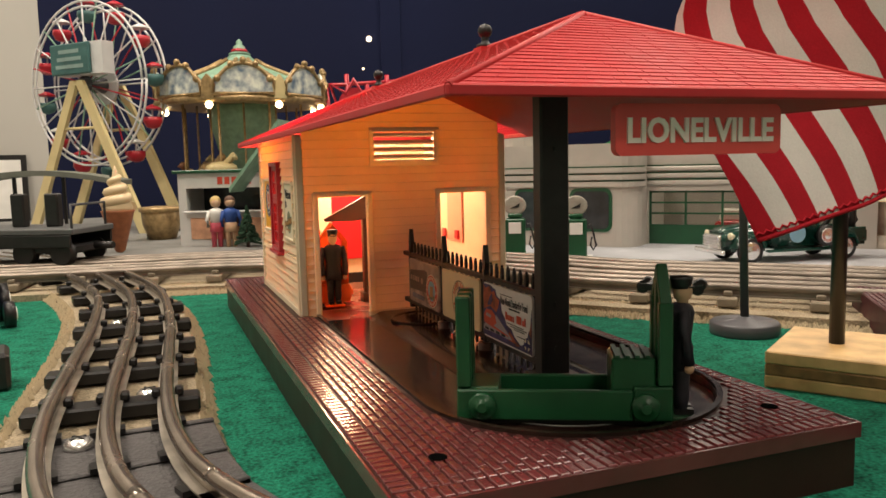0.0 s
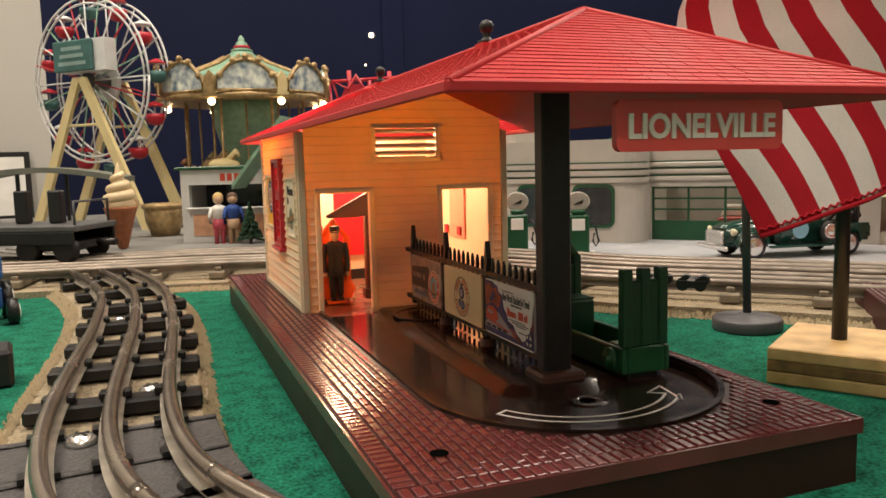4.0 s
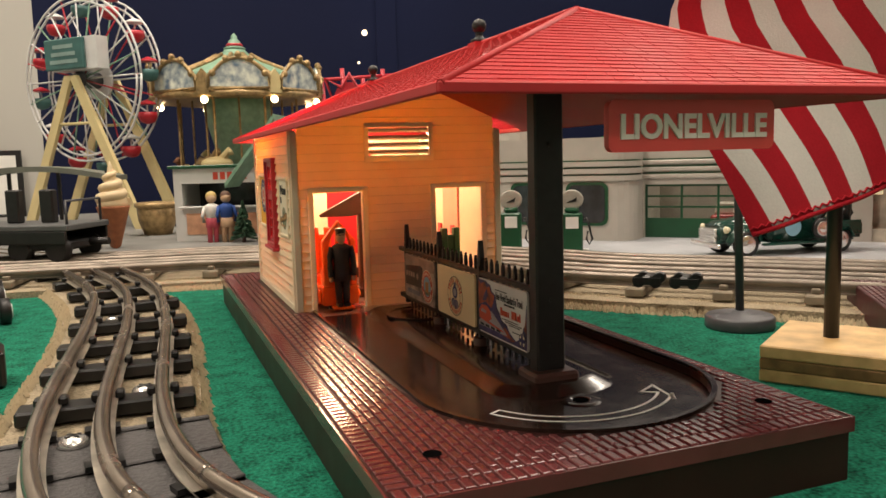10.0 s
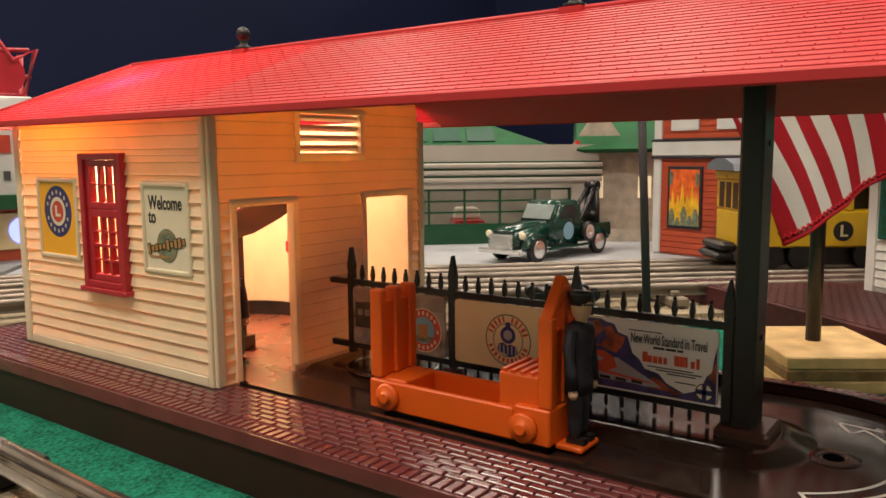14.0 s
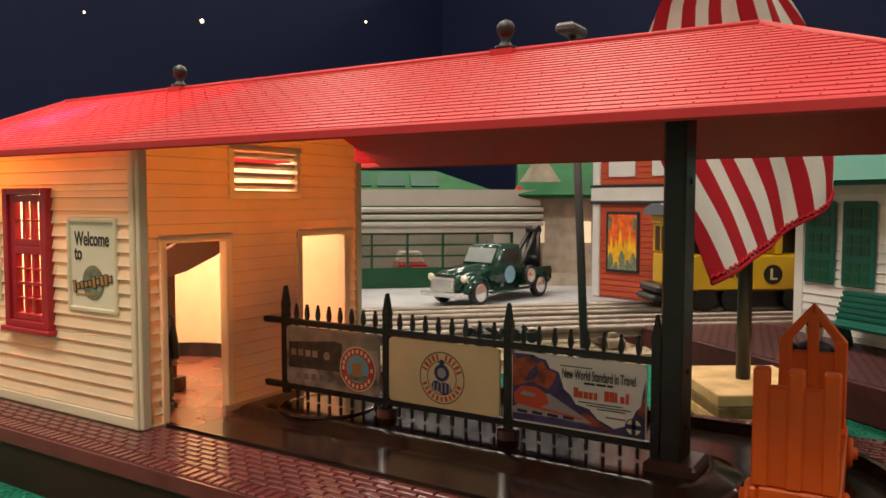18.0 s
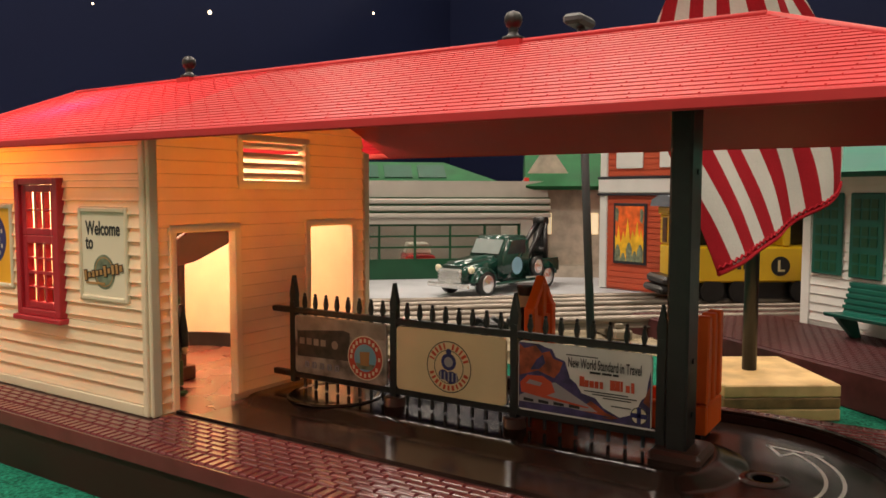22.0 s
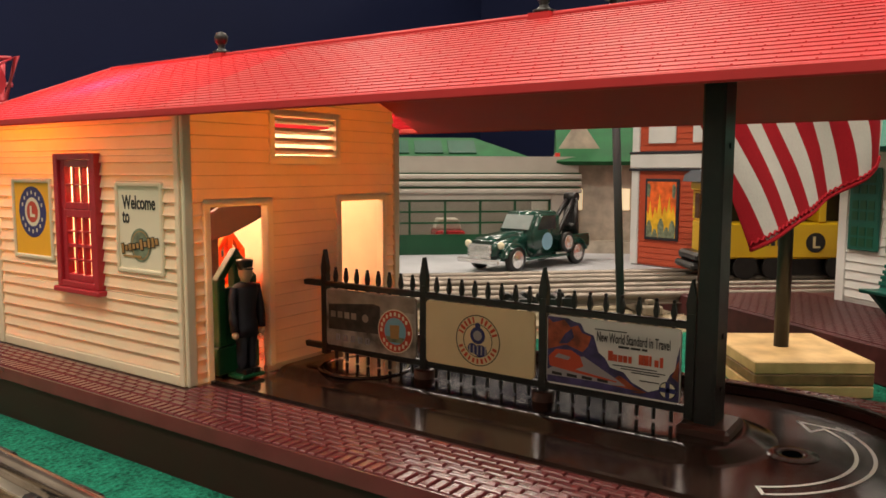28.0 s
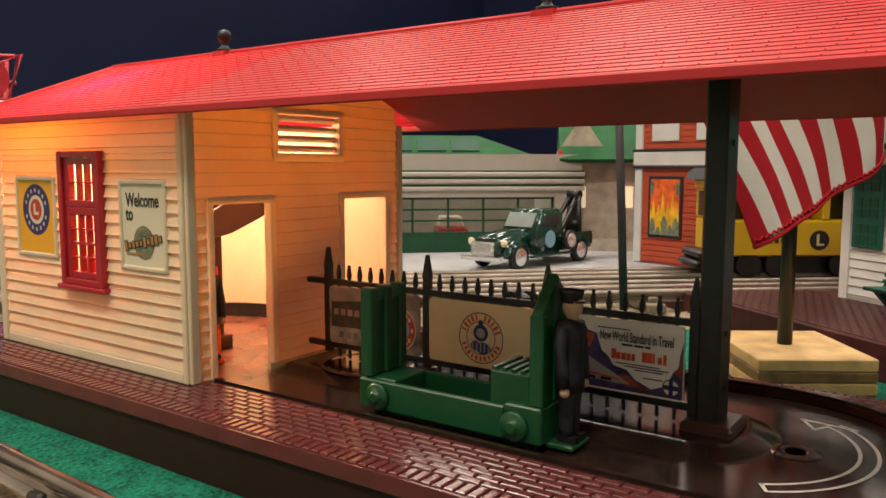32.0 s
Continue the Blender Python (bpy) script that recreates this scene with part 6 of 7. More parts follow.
def carousel(x, y, z):
    c = thing("carousel", "ornate toy carousel with painted panels, gilt scrolls and lit bulbs", "carousel", x, y, z)
    part("platform", lathe(bmesh.new(), [(3.6, 0.0), (3.6, 0.35), (3.4, 0.42)], 28), GREYM, c)
    part("drum", lathe(bmesh.new(), [(0.9, 0.42), (0.9, 2.6), (1.35, 4.3), (1.4, 4.9)], 8), MINT, c, "mint green mirrored centre drum")
    n = 8
    for k in range(n):
        a = 2 * math.pi * k / n + radians(265)
        m = Matrix.Rotation(a, 4, "Z")
        pts = [(-1.12, 5.10), (1.12, 5.10), (1.12, 5.55), (0.85, 5.80), (0.60, 6.05), (0.25, 6.20), (0.0, 6.24), (-0.25, 6.20), (-0.60, 6.05), (-0.85, 5.80), (-1.12, 5.55)]
        bm = prism(bmesh.new(), pts, 3.2, 3.32, m @ RYZ)
        pn = part("panel", bm, SKYBLUE, c, "painted scenic panel with a gilt frame")
        bm = bmesh.new()
        tube(bm, [m @ Vector((3.34, p[0], p[1])) for p in pts + pts[:1]], 0.075, 5)
        part("gilt_frame", bm, GOLDP, pn)
        for q in (-0.95, -0.45, 0.0, 0.45, 0.95):
            part("gilt_scroll", ball(bmesh.new(), *(m @ Vector((3.36, q, 6.34 - 0.75 * q * q))), 0.13, seg=7), GOLDP, pn)
        a2 = a + math.pi / n
        m2 = Matrix.Rotation(a2, 4, "Z")
        bm = prism(bmesh.new(), [(-0.26, 4.95), (0.26, 4.95), (0.32, 5.45), (0.12, 5.70), (0.0, 5.85), (-0.12, 5.70), (-0.32, 5.45)], 3.35, 3.5, m2 @ RYZ)
        part("crest", bm, GOLDP if k % 2 else PALEY, c)
        part("bulb", ball(bmesh.new(), *(m2 @ Vector((3.35, 0, 4.72))), 0.14, seg=8), BULBGLOW if k not in (3, 6) else PALEY, c, "small lit bulb")
        part("pole", tube(bmesh.new(), [m2 @ Vector((2.5, 0, 0.4)), m2 @ Vector((2.5, 0, 4.9))], 0.05, 6), GOLDP, c)
        part("pole", tube(bmesh.new(), [m @ Vector((1.8, 0, 0.4)), m @ Vector((1.8, 0, 4.9))], 0.04, 6), GOLDP, c)
        for mm, rr in ((m2, 2.5), (m, 1.8)):
            horse = bmesh.new()
            off = mm @ Vector((rr, 0, 1.75 + 0.3 * ((k * 5) % 3)))
            ball(horse, off.x, off.y, off.z, 0.3, 0, 10, 1.5 * abs(mm[1][0]) + 0.7, 1.5 * abs(mm[0][0]) + 0.7, 0.9)
            hd = mm @ Vector((rr, 0.55, 0))
            tube(horse, [off, (hd.x, hd.y, off.z + 0.5), (hd.x * 1.03, hd.y * 1.03, off.z + 0.35)], 0.14, 6)
            for lx in (-0.3, 0.3):
                lg = mm @ Vector((rr, lx, 0))
                tube(horse, [(lg.x, lg.y, off.z - 0.1), (lg.x, lg.y, off.z - 0.75)], 0.07, 5)
            part("horse", horse, (GOLDP, PALEY, material("chestnut_paint", (0.22, 0.09, 0.04), 0.5, vary=0.2))[k % 3] if rr > 2 else GOLDP, c, "carved carousel horse")
    part("cornice", lathe(bmesh.new(), [(2.0, 4.9), (3.4, 4.83), (3.5, 4.95), (3.4, 5.08), (2.0, 5.1)], 30), GOLDP, c)
    part("canopy", lathe(bmesh.new(), [(3.15, 5.6), (2.2, 6.0), (1.2, 6.4), (0.7, 6.68), (0.50, 6.85), (0.42, 6.95)], 20), MINT, c, "cream and gold tent canopy")
    for k in range(10):
        a = 2 * math.pi * k / 10
        bm = bmesh.new()
        tube(bm, [Vector((r * math.cos(a), r * math.sin(a), h + 0.04)) for r, h in ((3.15, 5.6), (2.2, 6.0), (1.2, 6.4), (0.7, 6.68))], 0.10, 5)
        part("canopy_rib", bm, GOLDP, c)
    part("finial", lathe(bmesh.new(), [(0.42, 6.95), (0.45, 7.02), (0.25, 7.12), (0.24, 7.3), (0.12, 7.4), (0.13, 7.5), (0.02, 7.62)], 14), MINT, c)
    part("finial_band", lathe(bmesh.new(), [(0.30, 7.05), (0.36, 7.12), (0.30, 7.2)], 14), GONDRED, c)


BULBGLOW = glow("warm_bulb", (1.0, 0.72, 0.38), 14.0)
carousel(4.25, 34.0, 0.48)

# bunting frame behind the carousel
rs = thing("ride_frame", "red steel ride frame showing above the roof", "ride frame", 9.6, 33.5, 0.3)
for k in range(5):
    part("beam", tube(bmesh.new(), [(-1.5 + 0.7 * k, 0, 0), (-1.9 + 0.9 * k, 0, 6.0 + 0.4 * (k % 2))], 0.1, 6), GONDRED, rs)
for zz in (5.0, 5.9):
    part("beam", tube(bmesh.new(), [(-2.0, 0, zz), (2.0, 0, zz + 0.3)], 0.09, 6), GONDRED, rs)

# snack stand
KIOSKW = material("white_kiosk_plastic", (0.62, 0.62, 0.60), 0.45, vary=0.06)
PEACH = material("peach_counter_panel", (0.60, 0.33, 0.20), 0.5, vary=0.2, stain_size=0.01)
k_ = thing("snack_stand", "white toy snack stand with a dark hatch and green roof", "snack stand", 1.22, 25.45, 0.48, -26)
for x0, x1, z0, z1 in ((0, 0.25, 0, 2.2), (2.95, 3.2, 0, 2.2), (0.25, 2.95, 0, 1.0), (0.25, 2.95, 1.75, 2.2)):
    part("wall", box(bmesh.new(), x0, x1, 0, 0.2, z0, z1), KIOSKW, k_)
part("back_wall", box(bmesh.new(), 0, 3.2, 1.6, 1.75, 0, 2.2), GLASSDK, k_)
part("side_wall", box(bmesh.new(), 0, 0.15, 0.203, 1.6, 0, 2.2), KIOSKW, k_)
part("roof", cbox(-0.12, 3.3, -0.12, 1.9, 2.203, 2.30, 0.02), DKGREEN, k_)
part("counter", cbox(0.2, 3.0, -0.18, 0.1, 1.003, 1.07, 0.02), KIOSKW, k_)
part("panel", cbox(0.35, 2.8, -0.03, -0.003, 0.2, 0.85, 0.01), PEACH, k_)
for q in range(5):
    part("sign_bar", box(bmesh.new(), 1.25 + 0.22 * q, 1.40 + 0.22 * q, -0.02, -0.003, 1.86, 2.08), REDINK, k_)
aw = thing("green_canopy", "grey-green sloping canopy of a small kiosk", "canopy", 3.0, 23.0, 0.48, -26)
part("roof", prism(bmesh.new(), [(-0.55, 1.78), (0.95, 3.66), (0.95, 3.52), (-0.55, 1.64)], 0, 1.2, RXZ), MINT, aw)
part("post", box(bmesh.new(), 0.6, 0.75, 0.5, 0.65, 0, 3.1), KIOSKW, aw)


def doll(x, y, z, shirt, legs, hair, lab):
    bm = bmesh.new()
    for s_ in (-1, 1):
        lathe(bm, [(0.07, 0.0), (0.08, 0.45), (0.10, 0.6)], 8, Matrix.Translation((0.09 * s_, 0, 0)), 1)
        tube(bm, [(0.2 * s_, 0, 1.08), (0.27 * s_, 0, 0.8), (0.24 * s_, 0, 0.6)], 0.06, 6, 0)
    lathe(bm, [(0.2, 0.45), (0.19, 0.62), (0.17, 0.75)], 12, None, 1)
    lathe(bm, [(0.17, 0.72), (0.2, 1.0), (0.2, 1.1), (0.07, 1.17)], 12, None, 0)
    ball(bm, 0, 0, 1.32, 0.15, 2, 10)
    ball(bm, 0, 0.03, 1.37, 0.16, 3, 10)
    me = mesh_of("toy_figure", bm, [shirt, legs, SKIN, hair])
    ob = tagged(new("toy_figure", me), lab, "figure", "figures at the snack stand")
    ob.matrix_basis = upose(x, y, z)


doll(2.22, 24.55, 0.48, WHITEP, material("rose_skirt", (0.55, 0.08, 0.12), 0.6), material("blond_hair", (0.55, 0.40, 0.15), 0.6), "small toy figure in white top and rose skirt at the stand")
doll(2.62, 24.40, 0.48, material("blue_shirt", (0.03, 0.09, 0.36), 0.6), SKIN, material("brown_hair", (0.10, 0.05, 0.03), 0.6), "small toy figure in blue shirt at the snack stand")
fir = thing("toy_fir_tree", "small dark green bottle-brush fir tree by the stand", "tree", 3.05, 24.0, 0.48)
part("trunk", lathe(bmesh.new(), [(0.06, 0), (0.05, 0.35)], 8), BROWNP, fir)
bm = bmesh.new()
for q in range(150):
    h = random.uniform(0.12, 1.2)
    r = (1.25 - h) * 0.36
    a = random.uniform(0, 2 * math.pi)
    tube(bm, [(0, 0, h + 0.06), (r * math.cos(a), r * math.sin(a), h - 0.05)], 0.028, 4)
part("crown", bm, material("fir_green", (0.02, 0.06, 0.03), 0.9, vary=0.4, stain_size=0.005), fir)

# big ice cream cone
cone = thing("ice_cream_cone", "oversized soft ice cream cone figure, vanilla swirl in a brown cone", "ice cream cone", -0.48, 24.6, 0.48)
part("wafer", lathe(bmesh.new(), [(0.06, 0.0), (0.14, 0.05), (0.44, 1.15), (0.46, 1.2), (0.40, 1.22)], 20), material("brown_wafer", (0.34, 0.12, 0.05), 0.6, vary=0.2, stain_size=0.006), cone)
bm = bmesh.new()
pts = []
for q in range(0, 121):
    t_ = q / 120
    a = 2 * math.pi * 3.6 * t_
    r = 0.27 * (1 - t_) ** 0.8
    pts.append((r * math.cos(a), r * math.sin(a), 1.28 + 1.05 * t_))
rings = []
for q, p_ in enumerate(pts):
    rr = 0.30 * (1 - q / 124) ** 0.6 * 0.8 + 0.02
    a = 2 * math.pi * 3.6 * q / 120
    out = Vector((math.cos(a), math.sin(a), 0))
    rings.append([bm.verts.new(Vector(p_) + out * rr * math.cos(2 * math.pi * w / 9) + Vector((0, 0, rr * 0.8 * math.sin(2 * math.pi * w / 9)))) for w in range(9)])
for a, b in zip(rings, rings[1:]):
    for w in range(9):
        bm.faces.new((a[w], a[(w + 1) % 9], b[(w + 1) % 9], b[w])).smooth = True
bm.faces.new(rings[0])
bm.faces.new(rings[-1])
lathe(bm, [(0.40, 1.15), (0.42, 1.3), (0.3, 1.6), (0.15, 2.0), (0.05, 2.35), (0.005, 2.48)], 14)
part("ice_cream", bm, material("vanilla_plastic", (0.72, 0.56, 0.34), 0.35, vary=0.05), cone)

# flat car on the far track, shelter behind it
fc = thing("flat_car", "grey and black toy flat car with stakes on the curve", "railway car", -2.75, 23.1, 0.50, 152)
fc.scale = (1.25, 1.25, 1.25)
part("deck", cbox(-1.6, 2.8, -0.75, 0.75, 0.62, 0.74, 0.02), material("grey_deck", (0.085, 0.087, 0.088), 0.5, vary=0.15), fc)
part("side_sill", cbox(-1.55, 2.75, 0.70, 0.76, 0.36, 0.62, 0.02), BLACK, fc)
part("side_sill", cbox(-1.55, 2.75, -0.76, -0.70, 0.36, 0.62, 0.02), BLACK, fc)
for q in range(5):
    part("stake", cbox(-0.9 + 0.75 * q, -0.6 + 0.75 * q, -0.1, 0.1, 0.743, 1.42, 0.03), BLACK, fc)
part("handrail", tube(bmesh.new(), [(-1.5, -0.6, 0.74), (-1.5, -0.6, 1.2), (-1.5, 0.6, 1.2), (-1.5, 0.6, 0.74)], 0.03, 6), GREYM, fc)
for bx in (-0.85, 2.0):
    tk = part("truck", cbox(bx - 0.6, bx + 0.6, -0.6, 0.6, 0.22, 0.40, 0.04), BLACK, fc)
    for ax in (-0.4, 0.4):
        for s_ in (-1, 1):
            part("wheel", lathe(bmesh.new(), [(0.27, -0.05), (0.24, 0.0), (0.22, 0.09)], 16, Matrix.Translation((bx + ax, 0.56 * s_, 0.24)) @ Matrix.Rotation(radians(-90 * s_), 4, "X")), BLACK, tk)
part("coupler", tube(bmesh.new(), [(-1.6, 0, 0.35), (-2.0, 0, 0.35)], 0.08, 6), BLACK, fc)
ps = thing("platform_shelter", "grey-green arched platform shelter on slim posts", "shelter", -3.0, 27.5, 0.48, -10)
bm = bmesh.new()
arc_ = [(-2.6 + 5.2 * q / 12, 2.05 + 0.35 * math.sin(math.pi * q / 12)) for q in range(13)]
prism(bm, arc_ + [(x_, z_ - 0.16) for x_, z_ in arc_[::-1]], 0, 1.9, RXZ)
part("roof", bm, material("weathered_sage_roof", (0.15, 0.16, 0.13), 0.6, vary=0.15), ps)
for q in range(4):
    part("post", box(bmesh.new(), -2.2 + 1.45 * q, -2.1 + 1.45 * q, 0.7, 0.8, 0, 2.2), BLACK, ps)
part("bench", box(bmesh.new(), -2.0, 2.0, 0.6, 0.9, 0, 0.4), BLACK, ps)
basket = thing("planter", "round wicker planter by the stand", "planter", 0.75, 28.6, 0.48)
part("tub", lathe(bmesh.new(), [(0.45, 0), (0.62, 0.5), (0.66, 1.0), (0.6, 1.02)], 16), GOLDP, basket)
part("rim", lathe(bmesh.new(), [(0.60, 0.9), (0.72, 0.95), (0.72, 1.08), (0.6, 1.1)], 16), GOLDP, basket)

# toy tractor and a black box beside the near track
tr = thing("toy_tractor", "small blue toy tractor with white-rimmed tyres", "toy tractor", -2.65, 16.9, 0.0, -75)
part("body", cbox(-0.45, 0.75, -0.2, 0.2, 0.3, 0.75, 0.06), material("blue_tractor_paint", (0.02, 0.09, 0.30), 0.3, vary=0.1, coat=0.4), tr)
part("cab", cbox(-0.45, 0.1, -0.3, 0.3, 0.753, 1.25, 0.06), material("blue_cab_paint", (0.03, 0.12, 0.36), 0.3), tr)
for wx, r in ((-0.25, 0.36), (0.6, 0.24)):
    for s_ in (-1, 1):
        wh = part("wheel", lathe(bmesh.new(), [(r * 0.5, -0.1), (r, -0.08), (r, 0.08), (r * 0.5, 0.1)], 18, Matrix.Translation((wx, s_ * 0.36, r)) @ Matrix.Rotation(radians(-90 * s_), 4, "X")), BLACK, tr, "black tyre")
        part("rim", lathe(bmesh.new(), [(r * 0.62, 0.09), (r * 0.5, 0.115), (r * 0.2, 0.10), (0.01, 0.12)], 16, Matrix.Translation((wx, s_ * 0.36, r)) @ Matrix.Rotation(radians(-90 * s_), 4, "X")), WHITEP, wh)
cbx = thing("control_box", "small glossy black box on the green mat", "box", -1.95, 11.9, 0.0, 8)
part("case", cbox(-0.45, 0.45, -0.35, 0.35, 0.0, 0.50, 0.05), BLACK, cbx)
pic = thing("framed_picture", "small black-framed picture leaning against the white wall", "picture", -7.8, 44.6, 0.35)
part("frame", prism(bmesh.new(), [(-2.6, 0), (2.6, 0), (2.6, 3.4), (-2.6, 3.4)], -0.1, 0.1, RXZ), BLACK, pic)
part("print", box(bmesh.new(), -2.35, 2.35, -0.12, -0.102, 0.25, 3.15), WHITEP, pic)
part("print_shape", box(bmesh.new(), -1.2, 0.8, -0.13, -0.122, 0.9, 1.8), GONDRED, pic)

# ---- town behind the tracks ----
REDBRICK = material("orange_red_brick_plastic", (0.42, 0.065, 0.025), 0.5, vary=0.12, rand=0.2)
bk = thing("brick_shop", "orange-red brick toy shop with a sunset mural and white bands", "building", 15.95, 12.58, 0.28, -106)
part("wall", box(bmesh.new(), 0, 3.2, 0, 2.5, 0, 5.0), REDBRICK, bk)
for z in range(31):
    if not 18 <= z <= 20:
        part("course", box(bmesh.new(), 0.10, 3.2, -0.025, -0.003, 0.04 + 0.135 * z, 0.155 + 0.135 * z), REDBRICK, bk)
part("corner_pier", cbox(-0.12, 0.10, -0.06, 0.15, 0, 5.0, 0.02), KIOSKW, bk)
part("band", cbox(-0.15, 3.3, -0.09, -0.03, 2.46, 2.80, 0.02), KIOSKW, bk)
part("band_edge", cbox(-0.17, 3.3, -0.10, -0.03, 2.40, 2.455, 0.01), NAVY, bk)
part("band_edge", cbox(-0.17, 3.3, -0.10, -0.03, 2.803, 2.86, 0.01), NAVY, bk)
part("plinth", box(bmesh.new(), -0.05, 3.2, -0.07, -0.03, 0, 0.14), GREYM, bk)
mural = part("mural", cbox(0.30, 1.24, -0.06, -0.03, 0.76, 2.22, 0.01), NAVY, bk, "sunset mural in a dark frame")
SUNSET = material("orange_sunset", (0.78, 0.13, 0.02), 0.5, vary=0.35, stain_size=0.006)
part("mural_sky", box(bmesh.new(), 0.37, 1.17, -0.066, -0.061, 0.83, 2.15), SUNSET, mural)
peaks = [(0.37, 0.83), (1.17, 0.83), (1.17, 1.30), (1.10, 1.62), (1.05, 1.38), (0.99, 1.80), (0.93, 1.42), (0.86, 1.58), (0.80, 1.30), (0.72, 1.88), (0.66, 1.36), (0.60, 1.55), (0.53, 1.25), (0.46, 1.70), (0.42, 1.35), (0.37, 1.45)]
part("mural_glow", prism(bmesh.new(), peaks, -0.071, -0.067, RXZ), material("yellow_sunset", (0.80, 0.45, 0.02), 0.5, vary=0.3, stain_size=0.008), mural)
for x0, h in ((0.37, 1.22), (0.53, 1.02), (0.70, 1.28), (0.86, 1.08), (1.01, 1.24)):
    part("mural_tree", prism(bmesh.new(), [(x0, 0.83), (x0 + 0.15, 0.83), (x0 + 0.16, h - 0.16), (x0 + 0.10, h), (x0 + 0.05, h), (x0 - 0.01 if x0 > 0.4 else x0, h - 0.16)], -0.077, -0.072, RXZ), GREYGREEN, mural)
for x0, h in ((0.37, 2.12), (1.07, 2.10)):
    part("mural_tree", prism(bmesh.new(), [(x0, h - 0.30), (x0 + 0.07, h - 0.36), (x0 + 0.10, h - 0.1), (x0 + 0.05, h), (x0, h - 0.04)], -0.077, -0.072, RXZ), GREYGREEN, mural)
for q in range(2):
    part("upper_window", cbox(0.35 + 1.2 * q, 1.1 + 1.2 * q, -0.05, -0.03, 3.05, 4.2, 0.02), KIOSKW, bk)

YEL = material("yellow_trolley_paint", (0.68, 0.42, 0.01), 0.3, vary=0.06, coat=0.3)
tl = thing("trolley_car", "yellow toy trolley car with dark windows and grey roof", "trolley", 13.25, 10.16, 0.68, -53)
part("body", cbox(0.25, 3.9, 0, 1.3, 0.25, 0.98, 0.04), YEL, tl)
for q in range(6):
    part("window_post", cbox(0.25 + 0.70 * q, 0.40 + 0.70 * q, 0.0, 1.3, 0.983, 1.60, 0.02), YEL, tl)
for q in range(3):
    part("end_window", box(bmesh.new(), 0.236, 0.249, 0.16 + 0.36 * q, 0.40 + 0.36 * q, 1.02, 1.54), BROWNP, tl)
part("letter_board", cbox(0.2, 3.95, -0.02, 1.32, 1.603, 1.78, 0.03), YEL, tl)
part("inner_wall", box(bmesh.new(), 0.3, 3.85, 0.5, 0.6, 0.983, 1.6), GLASSDK, tl)
bm = prism(bmesh.new(), [(-0.1, 1.783), (1.4, 1.783), (1.3, 1.92), (0.9, 2.02), (0.4, 2.02), (0.0, 1.92)], 0.05, 4.1, RYZ)
part("roof", bm, material("slate_grey_roof", (0.14, 0.16, 0.19), 0.5), tl)
part("platform", cbox(-0.08, 0.247, 0.1, 1.2, 0.16, 0.36, 0.06), BLACK, tl)
part("fender", cbox(-0.16, 0.2, 0.12, 1.18, 0.0, 0.15, 0.05), BLACK, tl)
part("underframe", box(bmesh.new(), 0.4, 3.7, 0.2, 1.1, -0.10, 0.247), BLACK, tl)
part("badge", lathe(bmesh.new(), [(0.20, 0.0), (0.20, 0.01)], 20, Matrix.Translation((2.3, -0.003, 0.58)) @ Matrix.Rotation(radians(90), 4, "X")), BLACK, tl)
part("badge_mark", box(box(bmesh.new(), 2.24, 2.29, -0.02, -0.014, 0.47, 0.70), 2.29, 2.39, -0.02, -0.014, 0.47, 0.51), PALEY, tl)
for q in range(6):
    part("lettering_bar", box(bmesh.new(), 1.0 + 0.13 * q, 1.08 + 0.13 * q, -0.012, -0.003, 0.52, 0.66), INK, tl)
for wx in (0.9, 1.5, 2.8, 3.4):
    part("wheel", lathe(bmesh.new(), [(0.25, 0), (0.25, 0.1)], 14, Matrix.Translation((wx, 0.12, 0.08)) @ Matrix.Rotation(radians(90), 4, "X")), BLACK, tl)

BEIGE = material("beige_stone_plastic", (0.46, 0.41, 0.33), 0.6, vary=0.25, stain_size=0.012)
bh = thing("stone_cottage", "beige stone toy cottage with a green gabled roof", "house", 17.4, 15.6, 0.38, -62)
part("wall", box(bmesh.new(), 0, 3.0, 0, 2.5, 0, 2.6), BEIGE, bh)
part("gable", prism(bmesh.new(), [(-0.05, 2.603), (1.5, 2.603), (0.72, 3.75)], -0.12, 0.4, RXZ), BEIGE, bh)
part("roof", prism(bmesh.new(), [(-0.6, 2.55), (1.2, 3.9), (1.32, 3.9), (3.1, 2.55), (3.0, 2.45), (-0.5, 2.45)], 0.1, 3.4, RYZ), SKYGREEN, bh, "green shingled roof")
for q in range(2):
    part("window", cbox(0.5 + 1.3 * q, 0.85 + 1.3 * q, -0.04, -0.003, 1.2, 1.8, 0.02), glow("lit_cottage_window", (1.0, 0.80, 0.5), 0.6), bh, "small lit window")
part("foundation", box(bmesh.new(), -0.3, 3.3, -0.35, -0.003, 0, 0.35), BEIGE, bh)
gr = thing("glass_roof_hall", "pale hall with a green skylight roof behind the service station", "building", 16.3, 20.9, 0.30, -50)
part("wall", box(bmesh.new(), -3, 4.5, 0, 3, 0, 2.75), STUCCO, gr)
bm = bmesh.new()
lo = [bm.verts.new(c) for c in ((-3.2, -0.3, 2.753), (4.7, -0.3, 2.753), (4.7, 3.3, 2.753), (-3.2, 3.3, 2.753))]
hi = [bm.verts.new(c) for c in ((-2.0, 0.9, 3.42), (3.0, 0.9, 3.42), (3.0, 2.1, 3.42), (-2.0, 2.1, 3.42))]
bm.faces.new(lo[::-1])
bm.faces.new(hi)
for k in range(4):
    bm.faces.new((lo[k], lo[(k + 1) % 4], hi[(k + 1) % 4], hi[k]))
part("roof", bm, SKYGREEN, gr, "green translucent skylight roof")
